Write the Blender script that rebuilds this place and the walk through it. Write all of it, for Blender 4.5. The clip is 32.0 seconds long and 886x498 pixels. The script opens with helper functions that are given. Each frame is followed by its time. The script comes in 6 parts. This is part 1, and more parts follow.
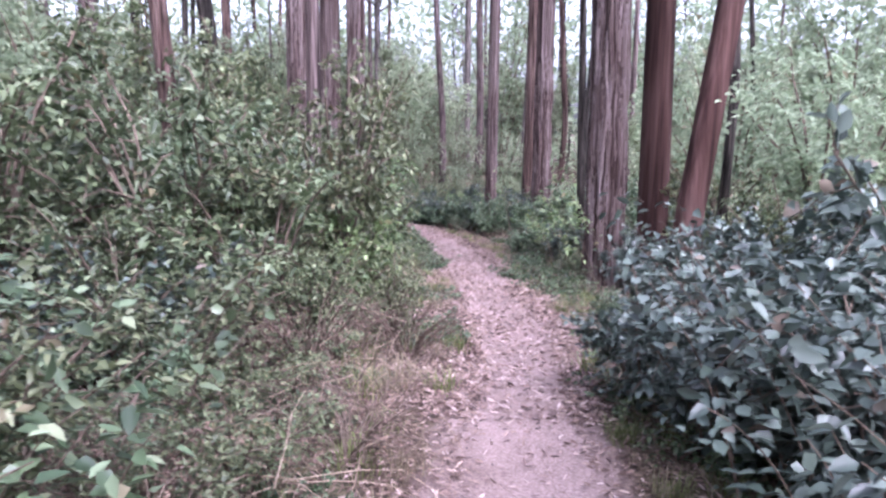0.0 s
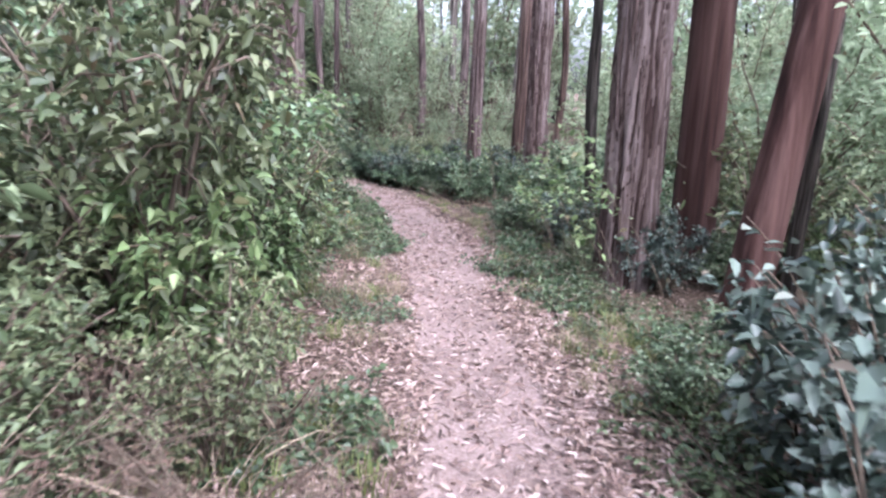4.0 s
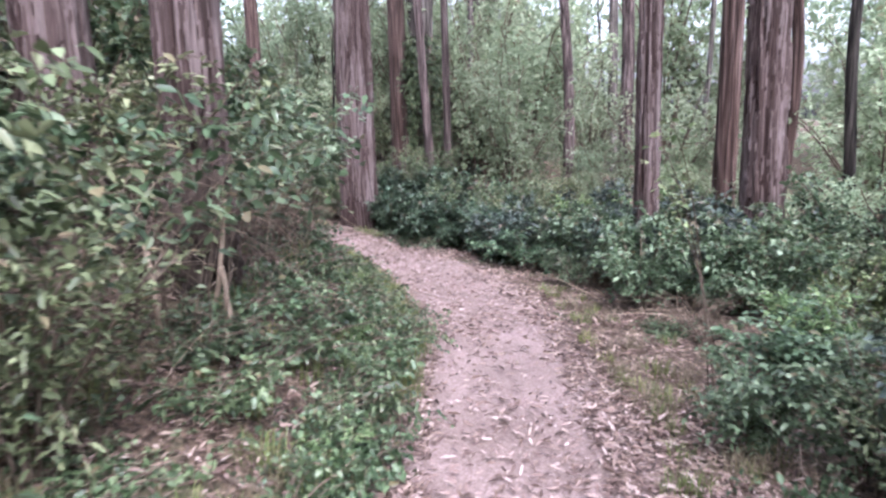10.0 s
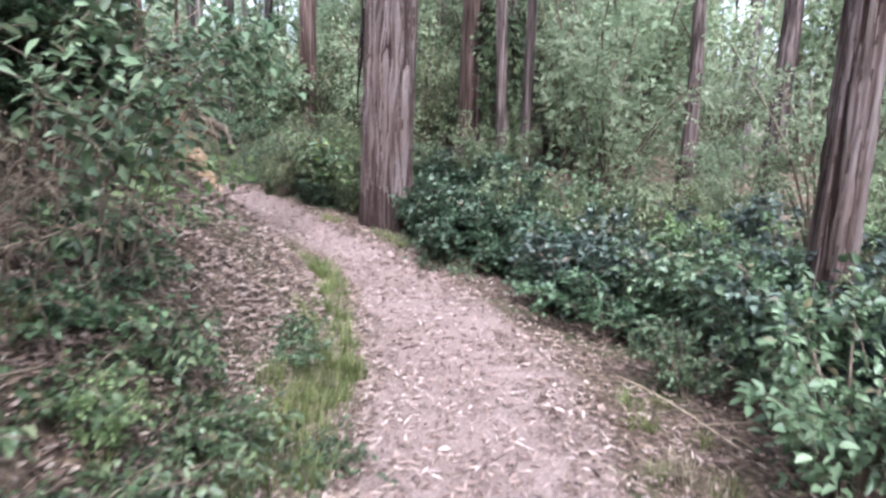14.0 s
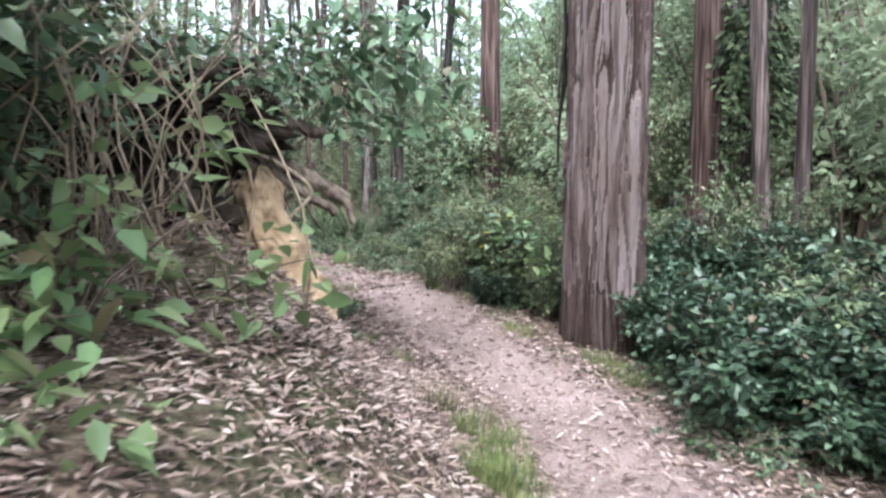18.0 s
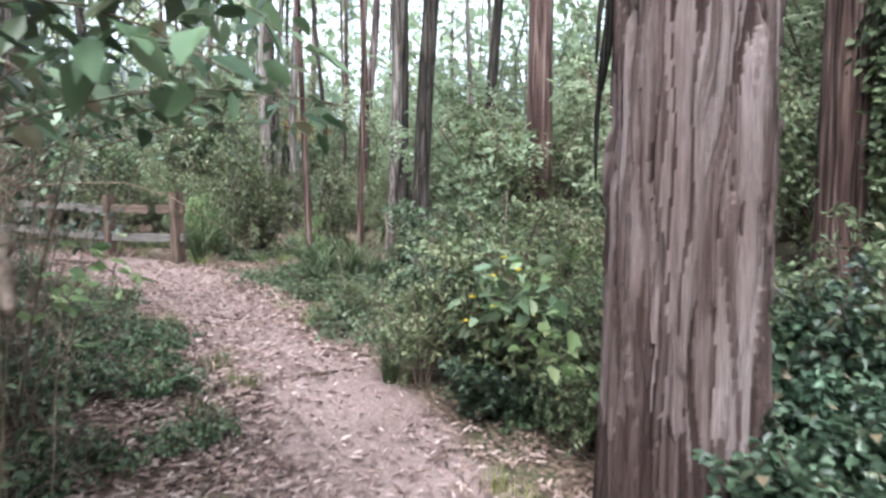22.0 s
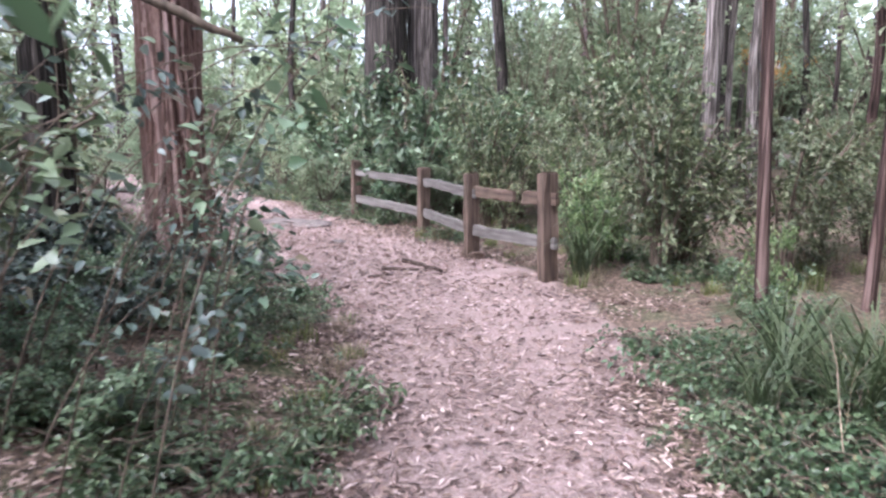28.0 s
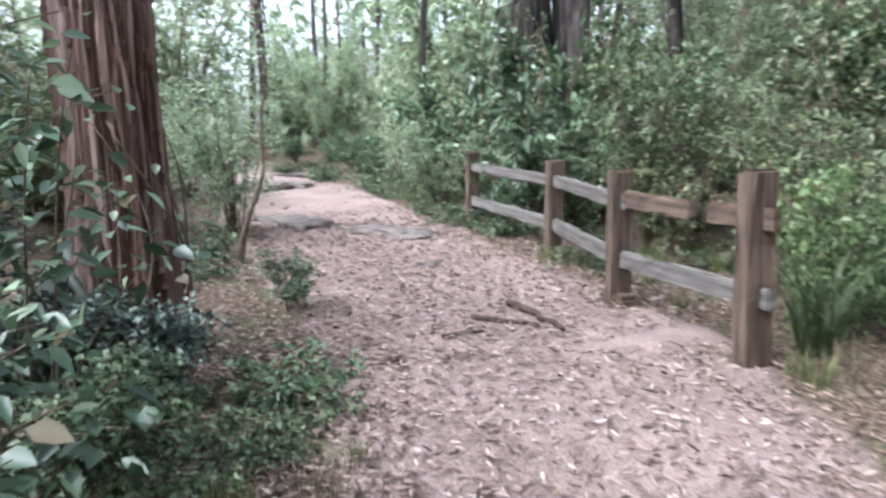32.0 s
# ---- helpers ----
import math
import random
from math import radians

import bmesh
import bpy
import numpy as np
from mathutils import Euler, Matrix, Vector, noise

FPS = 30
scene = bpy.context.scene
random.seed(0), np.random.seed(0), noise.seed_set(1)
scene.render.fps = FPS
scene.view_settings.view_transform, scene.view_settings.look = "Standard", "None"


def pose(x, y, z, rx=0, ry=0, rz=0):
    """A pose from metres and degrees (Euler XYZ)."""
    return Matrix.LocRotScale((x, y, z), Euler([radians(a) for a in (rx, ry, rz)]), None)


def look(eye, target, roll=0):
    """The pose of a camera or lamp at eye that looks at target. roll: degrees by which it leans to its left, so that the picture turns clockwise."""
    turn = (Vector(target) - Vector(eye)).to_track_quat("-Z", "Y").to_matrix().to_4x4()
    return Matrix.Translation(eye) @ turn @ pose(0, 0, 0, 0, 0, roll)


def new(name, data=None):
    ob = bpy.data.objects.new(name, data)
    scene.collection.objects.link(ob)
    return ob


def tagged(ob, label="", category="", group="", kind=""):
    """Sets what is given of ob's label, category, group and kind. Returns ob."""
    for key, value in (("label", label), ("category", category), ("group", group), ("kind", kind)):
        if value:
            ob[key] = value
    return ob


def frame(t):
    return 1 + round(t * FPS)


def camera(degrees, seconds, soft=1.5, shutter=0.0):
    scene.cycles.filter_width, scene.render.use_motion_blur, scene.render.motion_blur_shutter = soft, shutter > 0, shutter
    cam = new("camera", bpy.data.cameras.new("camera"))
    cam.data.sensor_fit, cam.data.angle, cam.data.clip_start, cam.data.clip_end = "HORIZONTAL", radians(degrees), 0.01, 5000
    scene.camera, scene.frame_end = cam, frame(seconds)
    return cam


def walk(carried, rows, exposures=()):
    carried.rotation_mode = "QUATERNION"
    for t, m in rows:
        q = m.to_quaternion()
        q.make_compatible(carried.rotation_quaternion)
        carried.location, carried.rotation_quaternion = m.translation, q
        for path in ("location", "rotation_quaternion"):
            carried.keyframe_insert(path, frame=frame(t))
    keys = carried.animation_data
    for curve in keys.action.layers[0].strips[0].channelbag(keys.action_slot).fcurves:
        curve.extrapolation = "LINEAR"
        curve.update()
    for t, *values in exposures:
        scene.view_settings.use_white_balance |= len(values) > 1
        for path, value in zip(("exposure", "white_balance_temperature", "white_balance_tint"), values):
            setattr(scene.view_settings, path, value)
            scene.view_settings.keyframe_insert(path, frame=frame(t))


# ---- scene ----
cam = camera(66.7, 32.0, soft=2.5, shutter=0.5)
PATH = [
    (0, (-0.0, -0.0, 1.45), (0.0, 1.969, 1.099), 0.5),
    (0.5, (0.029, 0.356, 1.368), (0.043, 2.31, 0.944), -0.2),
    (1, (0.105, 0.721, 1.341), (0.215, 2.66, 0.864), -0.0),
    (1.5, (0.2, 1.074, 1.301), (0.182, 3.038, 0.925), 1.8),
    (2, (0.22, 1.475, 1.237), (0.13, 3.425, 0.801), 0.4),
    (2.5, (0.254, 1.88, 1.19), (0.333, 3.834, 0.772), -1.7),
    (4.5, (0.399, 3.707, 1.117), (0.424, 5.647, 0.633), 2.8),
    (5, (0.447, 4.206, 1.087), (0.473, 6.158, 0.656), 3.0),
    (5.5, (0.547, 4.717, 1.052), (0.546, 6.679, 0.662), 0.9),
    (6, (0.659, 5.238, 1.016), (0.458, 7.206, 0.721), 1.5),
    (6.5, (0.695, 5.776, 0.969), (0.504, 7.743, 0.66), 1.3),
    (7, (0.795, 6.276, 0.923), (0.67, 8.238, 0.551), 1.5),
    (7.5, (0.82, 6.816, 0.901), (0.638, 8.775, 0.54), 3.7),
    (8, (0.799, 7.354, 0.868), (0.637, 9.315, 0.506), 1.8),
    (8.5, (0.765, 7.899, 0.816), (0.461, 9.849, 0.488), -1.6),
    (9, (0.7, 8.424, 0.773), (0.249, 10.348, 0.461), -1.2),
    (9.5, (0.673, 8.963, 0.738), (0.192, 10.87, 0.377), -1.4),
    (10, (0.708, 9.505, 0.683), (0.258, 11.421, 0.331), -1.8),
    (10.5, (0.688, 10.041, 0.635), (0.18, 11.94, 0.267), -0.3),
    (11, (0.663, 10.557, 0.599), (0.197, 12.468, 0.233), -0.5),
    (11.5, (0.683, 11.019, 0.554), (0.181, 12.92, 0.188), -0.7),
    (12, (0.642, 11.432, 0.54), (-0.043, 13.267, 0.134), -0.6),
    (12.5, (0.578, 11.851, 0.537), (-0.103, 13.696, 0.175), -1.1),
    (13, (0.555, 12.257, 0.507), (-0.238, 14.062, 0.167), -1.7),
    (13.5, (0.529, 12.636, 0.482), (-0.341, 14.378, 0.025), 1.4),
    (14, (0.453, 13.032, 0.489), (-0.268, 14.855, 0.094), 1.9),
    (14.5, (0.357, 13.41, 0.488), (-0.472, 15.203, 0.171), 2.5),
    (15, (0.205, 13.786, 0.487), (-0.819, 15.463, 0.116), 3.2),
    (15.5, (0.009, 14.124, 0.478), (-1.011, 15.819, 0.182), 2.2),
    (17.5, (-1.006, 15.421, 0.358), (-2.151, 17.036, 0.079), -1.0),
    (18, (-1.147, 15.665, 0.353), (-2.359, 17.244, 0.154), -0.4),
    (18.5, (-1.266, 15.947, 0.349), (-2.441, 17.555, 0.17), 0.3),
    (19, (-1.375, 16.234, 0.34), (-2.547, 17.849, 0.209), 0.2),
    (19.5, (-1.445, 16.588, 0.339), (-2.928, 17.925, 0.231), 2.0),
    (20, (-1.598, 16.933, 0.341), (-3.029, 18.315, 0.135), 0.4),
    (20.5, (-1.716, 17.22, 0.353), (-2.937, 18.79, 0.147), -2.0),
    (21, (-1.859, 17.54, 0.361), (-3.225, 18.992, 0.202), 0.3),
    (21.5, (-2.041, 17.861, 0.35), (-3.421, 19.291, 0.126), -0.5),
    (22, (-2.256, 18.177, 0.364), (-3.645, 19.611, 0.236), 0.4),
    (22.5, (-2.455, 18.552, 0.362), (-4.032, 19.774, 0.216), 3.0),
    (23, (-2.716, 18.855, 0.353), (-4.425, 19.868, 0.124), 0.2),
    (23.5, (-2.914, 19.053, 0.36), (-4.638, 20.043, 0.145), 0.1),
    (24, (-3.151, 19.358, 0.403), (-5.024, 20.039, 0.23), 4.2),
    (24.5, (-3.407, 19.545, 0.404), (-5.33, 20.065, 0.228), 2.7),
    (25, (-3.713, 19.741, 0.433), (-5.641, 20.258, 0.316), 2.1),
    (25.5, (-4.059, 19.982, 0.46), (-6.033, 20.282, 0.338), 1.1),
    (27.5, (-5.643, 20.627, 0.778), (-7.622, 20.738, 0.513), 1.2),
    (28, (-5.945, 20.747, 0.801), (-7.9, 21.045, 0.502), 0.1),
    (28.5, (-6.28, 20.93, 0.783), (-8.251, 21.125, 0.504), 0.8),
    (29, (-6.579, 21.025, 0.767), (-8.538, 21.193, 0.401), 2.3),
    (29.5, (-6.927, 21.065, 0.779), (-8.887, 21.266, 0.435), 1.2),
    (30, (-7.245, 21.137, 0.769), (-9.211, 21.317, 0.448), 1.8),
    (30.5, (-7.617, 21.254, 0.765), (-9.589, 21.161, 0.446), 2.6),
    (31, (-8.023, 21.308, 0.758), (-9.985, 21.205, 0.382), 1.2),
    (31.5, (-8.299, 21.322, 0.753), (-10.267, 21.314, 0.4), -0.3),
    (32, (-8.654, 21.402, 0.731), (-10.621, 21.229, 0.41), -0.4),
]
walk(cam, [(t, look(eye, target, roll)) for t, eye, target, roll in PATH], [(0.0, 2.34, 5370, 33), (2.5, 2.38, 5370, 31), (4.5, 2.42, 5480, 18), (6.0, 2.43, 5510, 17), (9.0, 2.43, 5500, 24), (11.0, 2.48, 5490, 17), (15.0, 2.55, 5480, 11), (18.0, 2.57, 5500, 6), (22.0, 2.5, 5650, 8), (24.0, 2.49, 5560, 21), (26.0, 2.5, 5540, 24), (29.0, 2.5, 5570, 17), (32.0, 2.45, 5490, 8)])

# ---------- world, sun ----------
SUN_EL, SUN_AZ = radians(50), radians(150)
world = bpy.data.worlds.new("world")
scene.world = world
world.use_nodes = True
wn, wl = world.node_tree.nodes, world.node_tree.links
wn.clear()
sky = wn.new("ShaderNodeTexSky")
sky.sky_type, sky.sun_disc = "NISHITA", False
sky.sun_elevation, sky.sun_rotation = SUN_EL, SUN_AZ
sky.air_density, sky.dust_density, sky.ozone_density = 1.0, 6.0, 1.0
pale = wn.new("ShaderNodeHueSaturation")
pale.inputs["Saturation"].default_value = 0.3
bg = wn.new("ShaderNodeBackground")
bg.inputs["Strength"].default_value = 0.15
wo = wn.new("ShaderNodeOutputWorld")
wl.new(sky.outputs[0], pale.inputs["Color"])
wl.new(pale.outputs[0], bg.inputs["Color"])
wl.new(bg.outputs[0], wo.inputs[0])
sun_data = bpy.data.lights.new("sun", "SUN")
sun_data.energy, sun_data.angle, sun_data.color = 0.75, radians(45), (1.0, 0.95, 0.9)
sun = new("sun", sun_data)
sun.matrix_world = look((0, 0, 60), (0 - math.sin(SUN_AZ) * 40, 0 - math.cos(SUN_AZ) * 40, 60 - math.tan(SUN_EL) * 40))


# ---------- materials ----------
def node_mat(name):
    m = bpy.data.materials.new(name)
    m.use_nodes = True
    n, l = m.node_tree.nodes, m.node_tree.links
    return m, n, l, n["Principled BSDF"]


def ramp(n, stops):
    r = n.new("ShaderNodeValToRGB")
    e = r.color_ramp.elements
    while len(e) < len(stops):
        e.new(0.5)
    for k, (p, c) in zip(e, stops):
        k.position, k.color = p, (*c, 1)
    return r


def noise_tex(n, l, scale, detail=4.0, stretch=(1, 1, 1), space="Object"):
    tc, mp, t = n.new("ShaderNodeTexCoord"), n.new("ShaderNodeMapping"), n.new("ShaderNodeTexNoise")
    mp.inputs["Scale"].default_value = stretch
    t.inputs["Scale"].default_value, t.inputs["Detail"].default_value = scale, detail
    l.new(tc.outputs[space], mp.inputs[0])
    l.new(mp.outputs[0], t.inputs["Vector"])
    return t


def mixed(n, l, fac, a, b, blend="MIX"):
    m = n.new("ShaderNodeMix")
    m.data_type, m.blend_type = "RGBA", blend
    for sock, v in ((m.inputs[0], fac), (m.inputs[6], a), (m.inputs[7], b)):
        if hasattr(v, "links"):
            l.new(v, sock)
        elif isinstance(v, tuple):
            sock.default_value = (*v, 1)
        else:
            sock.default_value = v
    return m.outputs[2]


def bumped(n, l, height, bsdf, strength, distance):
    b = n.new("ShaderNodeBump")
    b.inputs["Strength"].default_value, b.inputs["Distance"].default_value = strength, distance
    l.new(height, b.inputs["Height"])
    l.new(b.outputs[0], bsdf.inputs["Normal"])


def leaf_mat(name, dark, mid, light, rough=0.5, through_light=0.3, patch=0.6):
    """Leaves: each leaf its own tone, with a slow change over the plant."""
    m, n, l, p = node_mat(name)
    g, o = n.new("ShaderNodeNewGeometry"), n.new("ShaderNodeObjectInfo")
    r = ramp(n, [(0.0, dark), (0.5, mid), (1.0, light)])
    t = noise_tex(n, l, 1.6, 2.0)
    a1, a2 = n.new("ShaderNodeMath"), n.new("ShaderNodeMath")
    a1.operation, a2.operation = "MULTIPLY_ADD", "MULTIPLY_ADD"
    l.new(g.outputs["Random Per Island"], a1.inputs[0])
    a1.inputs[1].default_value, a1.inputs[2].default_value = 0.75, -patch / 2 + 0.12
    l.new(t.outputs[0], a2.inputs[0])
    a2.inputs[1].default_value = patch
    l.new(a1.outputs[0], a2.inputs[2])
    l.new(a2.outputs[0], r.inputs[0])
    hs = n.new("ShaderNodeHueSaturation")
    mr = n.new("ShaderNodeMapRange")
    mr.inputs[3].default_value, mr.inputs[4].default_value = 0.8, 1.25
    l.new(o.outputs["Random"], mr.inputs[0])
    l.new(mr.outputs[0], hs.inputs["Value"])
    old = ramp(n, [(0.968, (0, 0, 0)), (0.975, (0.7, 0.7, 0.7))])
    l.new(g.outputs["Random Per Island"], old.inputs[0])
    l.new(mixed(n, l, old.outputs[0], r.outputs[0], (0.14, 0.085, 0.045)), hs.inputs["Color"])
    seven, fr, hue = n.new("ShaderNodeMath"), n.new("ShaderNodeMath"), n.new("ShaderNodeMapRange")
    seven.operation, fr.operation = "MULTIPLY", "FRACT"
    seven.inputs[1].default_value = 7.3
    hue.inputs[3].default_value, hue.inputs[4].default_value = 0.475, 0.515
    l.new(o.outputs["Random"], seven.inputs[0])
    l.new(seven.outputs[0], fr.inputs[0])
    l.new(fr.outputs[0], hue.inputs[0])
    l.new(hue.outputs[0], hs.inputs["Hue"])
    l.new(hs.outputs[0], p.inputs["Base Color"])
    p.inputs["Roughness"].default_value = rough
    p.inputs["Specular IOR Level"].default_value = 0.45
    tr, mx = n.new("ShaderNodeBsdfTranslucent"), n.new("ShaderNodeMixShader")
    l.new(hs.outputs[0], tr.inputs[0])
    mx.inputs[0].default_value = through_light
    l.new(p.outputs[0], mx.inputs[1])
    l.new(tr.outputs[0], mx.inputs[2])
    l.new(mx.outputs[0], n["Material Output"].inputs[0])
    return m


def bark_mat(name, dark, mid, light, scale=1.0, bump=0.9, crack=0.85):
    """Stringy bark: long upright fibres, darker in the furrows, with slow patches."""
    m, n, l, p = node_mat(name)
    o = n.new("ShaderNodeObjectInfo")
    fib = noise_tex(n, l, 20 * scale, 7.0, (1, 1, 0.045))
    big = noise_tex(n, l, 2.2 * scale, 3.0, (1, 1, 0.35))
    fine = noise_tex(n, l, 70 * scale, 3.0, (1, 1, 0.03))
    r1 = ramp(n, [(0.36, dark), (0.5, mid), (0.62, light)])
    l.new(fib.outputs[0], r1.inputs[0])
    r2 = ramp(n, [(0.35, (0.5, 0.47, 0.45)), (0.65, (1.0, 1.0, 1.0))])
    l.new(big.outputs[0], r2.inputs[0])
    c = mixed(n, l, 0.8, r1.outputs[0], r2.outputs[0], "MULTIPLY")
    r3 = ramp(n, [(0.3, (0.72, 0.72, 0.72)), (0.7, (1.12, 1.12, 1.12))])
    l.new(fine.outputs[0], r3.inputs[0])
    c = mixed(n, l, 0.7, c, r3.outputs[0], "MULTIPLY")
    # Cracks: their shade painted as near-black lines with a paler lip.
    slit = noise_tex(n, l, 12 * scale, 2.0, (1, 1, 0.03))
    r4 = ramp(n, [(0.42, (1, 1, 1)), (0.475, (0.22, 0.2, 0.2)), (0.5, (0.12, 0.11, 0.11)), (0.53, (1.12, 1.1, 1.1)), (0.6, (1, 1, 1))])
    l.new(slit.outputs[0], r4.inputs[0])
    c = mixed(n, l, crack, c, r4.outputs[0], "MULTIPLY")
    hs = n.new("ShaderNodeHueSaturation")
    mr = n.new("ShaderNodeMapRange")
    mr.inputs[3].default_value, mr.inputs[4].default_value = 0.75, 1.2
    l.new(o.outputs["Random"], mr.inputs[0])
    l.new(mr.outputs[0], hs.inputs["Value"])
    l.new(c, hs.inputs["Color"])
    l.new(hs.outputs[0], p.inputs["Base Color"])
    p.inputs["Roughness"].default_value = 0.95
    p.inputs["Specular IOR Level"].default_value = 0.15
    ad = n.new("ShaderNodeMath")
    ad.operation = "MULTIPLY_ADD"
    ad.inputs[1].default_value = 0.35
    l.new(fine.outputs[0], ad.inputs[0])
    rr = n.new("ShaderNodeMath")
    rr.operation = "MULTIPLY_ADD"
    rr.inputs[1].default_value = 0.9 * crack
    l.new(r4.outputs[0], rr.inputs[0])
    l.new(fib.outputs[0], rr.inputs[2])
    l.new(rr.outputs[0], ad.inputs[2])
    bumped(n, l, ad.outputs[0], p, bump, 0.03)
    return m


def strip_mat(name, inner, mid, outer):
    """Peeling bark: a tone for each strip, fine upright fibres, grey weathering in slow patches."""
    m, n, l, p = node_mat(name)
    at = n.new("ShaderNodeAttribute")
    at.attribute_name = "tone"
    fib, fine, slow = noise_tex(n, l, 45, 6.0, (1, 1, 0.05)), noise_tex(n, l, 160, 3.0, (1, 1, 0.06)), noise_tex(n, l, 3.0, 3.0, (1, 1, 0.4))
    ad = n.new("ShaderNodeMath")
    ad.operation = "MULTIPLY_ADD"
    ad.inputs[1].default_value = 0.9
    sb = n.new("ShaderNodeMath")
    sb.operation = "SUBTRACT"
    sb.inputs[1].default_value = 0.45
    l.new(at.outputs["Fac"], sb.inputs[0])
    l.new(fib.outputs[0], ad.inputs[0])
    l.new(sb.outputs[0], ad.inputs[2])
    r = ramp(n, [(0.1, inner), (0.5, mid), (0.9, outer)])
    l.new(ad.outputs[0], r.inputs[0])
    r2 = ramp(n, [(0.32, (0.62, 0.55, 0.52)), (0.6, (1.0, 1.0, 1.0))])
    l.new(slow.outputs[0], r2.inputs[0])
    r3 = ramp(n, [(0.3, (0.7, 0.7, 0.7)), (0.7, (1.15, 1.15, 1.15))])
    l.new(fine.outputs[0], r3.inputs[0])
    c = mixed(n, l, 0.8, r.outputs[0], r2.outputs[0], "MULTIPLY")
    l.new(mixed(n, l, 0.8, c, r3.outputs[0], "MULTIPLY"), p.inputs["Base Color"])
    p.inputs["Roughness"].default_value = 0.95
    p.inputs["Specular IOR Level"].default_value = 0.12
    hh = n.new("ShaderNodeMath")
    hh.operation = "ADD"
    l.new(fib.outputs[0], hh.inputs[0])
    l.new(fine.outputs[0], hh.inputs[1])
    bumped(n, l, hh.outputs[0], p, 0.8, 0.013)
    return m


def plain_mat(name, c1, c2, scale=20, rough=0.9, stretch=(1, 1, 1), bump=0.4, dist=0.01):
    m, n, l, p = node_mat(name)
    t, t2 = noise_tex(n, l, scale, 5.0, stretch), noise_tex(n, l, scale * 0.13, 2.0)
    r = ramp(n, [(0.3, c1), (0.7, c2)])
    l.new(t.outputs[0], r.inputs[0])
    r2 = ramp(n, [(0.3, (0.75, 0.75, 0.75)), (0.7, (1.1, 1.1, 1.1))])
    l.new(t2.outputs[0], r2.inputs[0])
    l.new(mixed(n, l, 1.0, r.outputs[0], r2.outputs[0], "MULTIPLY"), p.inputs["Base Color"])
    p.inputs["Roughness"].default_value = rough
    p.inputs["Specular IOR Level"].default_value = 0.2
    bumped(n, l, t.outputs[0], p, bump, dist)
    return m


def litter_mat(name, stops):
    m, n, l, p = node_mat(name)
    g = n.new("ShaderNodeNewGeometry")
    r = ramp(n, stops)
    l.new(g.outputs["Random Per Island"], r.inputs[0])
    t = noise_tex(n, l, 60, 2.0)
    r2 = ramp(n, [(0.3, (0.75, 0.75, 0.75)), (0.7, (1.1, 1.1, 1.1))])
    l.new(t.outputs[0], r2.inputs[0])
    l.new(mixed(n, l, 1.0, r.outputs[0], r2.outputs[0], "MULTIPLY"), p.inputs["Base Color"])
    p.inputs["Roughness"].default_value = 0.7
    p.inputs["Specular IOR Level"].default_value = 0.3
    return m


def ground_mat():
    """Forest floor: worn pink-tan dirt where it is trodden, brown humus with moss and litter crumbs beside it."""
    m, n, l, p = node_mat("forest_floor")
    at = n.new("ShaderNodeAttribute")
    at.attribute_name = "worn"
    edge = noise_tex(n, l, 3.5, 5.0)
    ad = n.new("ShaderNodeMath")
    ad.operation = "MULTIPLY_ADD"
    ad.inputs[1].default_value = 0.7
    l.new(edge.outputs[0], ad.inputs[0])
    sb = n.new("ShaderNodeMath")
    sb.operation = "SUBTRACT"
    l.new(at.outputs["Fac"], sb.inputs[0])
    sb.inputs[1].default_value = 0.35
    l.new(sb.outputs[0], ad.inputs[2])
    st = ramp(n, [(0.35, (0, 0, 0)), (0.6, (1, 1, 1))])
    l.new(ad.outputs[0], st.inputs[0])
    grit, patch, crumbs = noise_tex(n, l, 55, 6.0), noise_tex(n, l, 1.7, 3.0), noise_tex(n, l, 26, 3.0)
    d = ramp(n, [(0.3, (0.165, 0.121, 0.109)), (0.55, (0.26, 0.198, 0.181)), (0.75, (0.35, 0.28, 0.26))])
    l.new(grit.outputs[0], d.inputs[0])
    d2 = ramp(n, [(0.3, (0.74, 0.7, 0.68)), (0.7, (1.08, 1.05, 1.05))])
    l.new(patch.outputs[0], d2.inputs[0])
    dirt = mixed(n, l, 1.0, d.outputs[0], d2.outputs[0], "MULTIPLY")
    h = ramp(n, [(0.35, (0.035, 0.026, 0.019)), (0.5, (0.09, 0.064, 0.047)), (0.66, (0.2, 0.142, 0.105))])
    l.new(crumbs.outputs[0], h.inputs[0])
    gr = ramp(n, [(0.52, (0, 0, 0)), (0.72, (0.7, 0.7, 0.7))])
    l.new(patch.outputs[0], gr.inputs[0])
    hum = mixed(n, l, gr.outputs[0], h.outputs[0], (0.055, 0.075, 0.03))
    l.new(mixed(n, l, st.outputs[0], hum, dirt), p.inputs["Base Color"])
    p.inputs["Roughness"].default_value = 0.95
    p.inputs["Specular IOR Level"].default_value = 0.15
    hh = n.new("ShaderNodeMath")
    hh.operation = "ADD"
    l.new(grit.outputs[0], hh.inputs[0])
    l.new(crumbs.outputs[0], hh.inputs[1])
    bumped(n, l, hh.outputs[0], p, 0.6, 0.02)
    return m


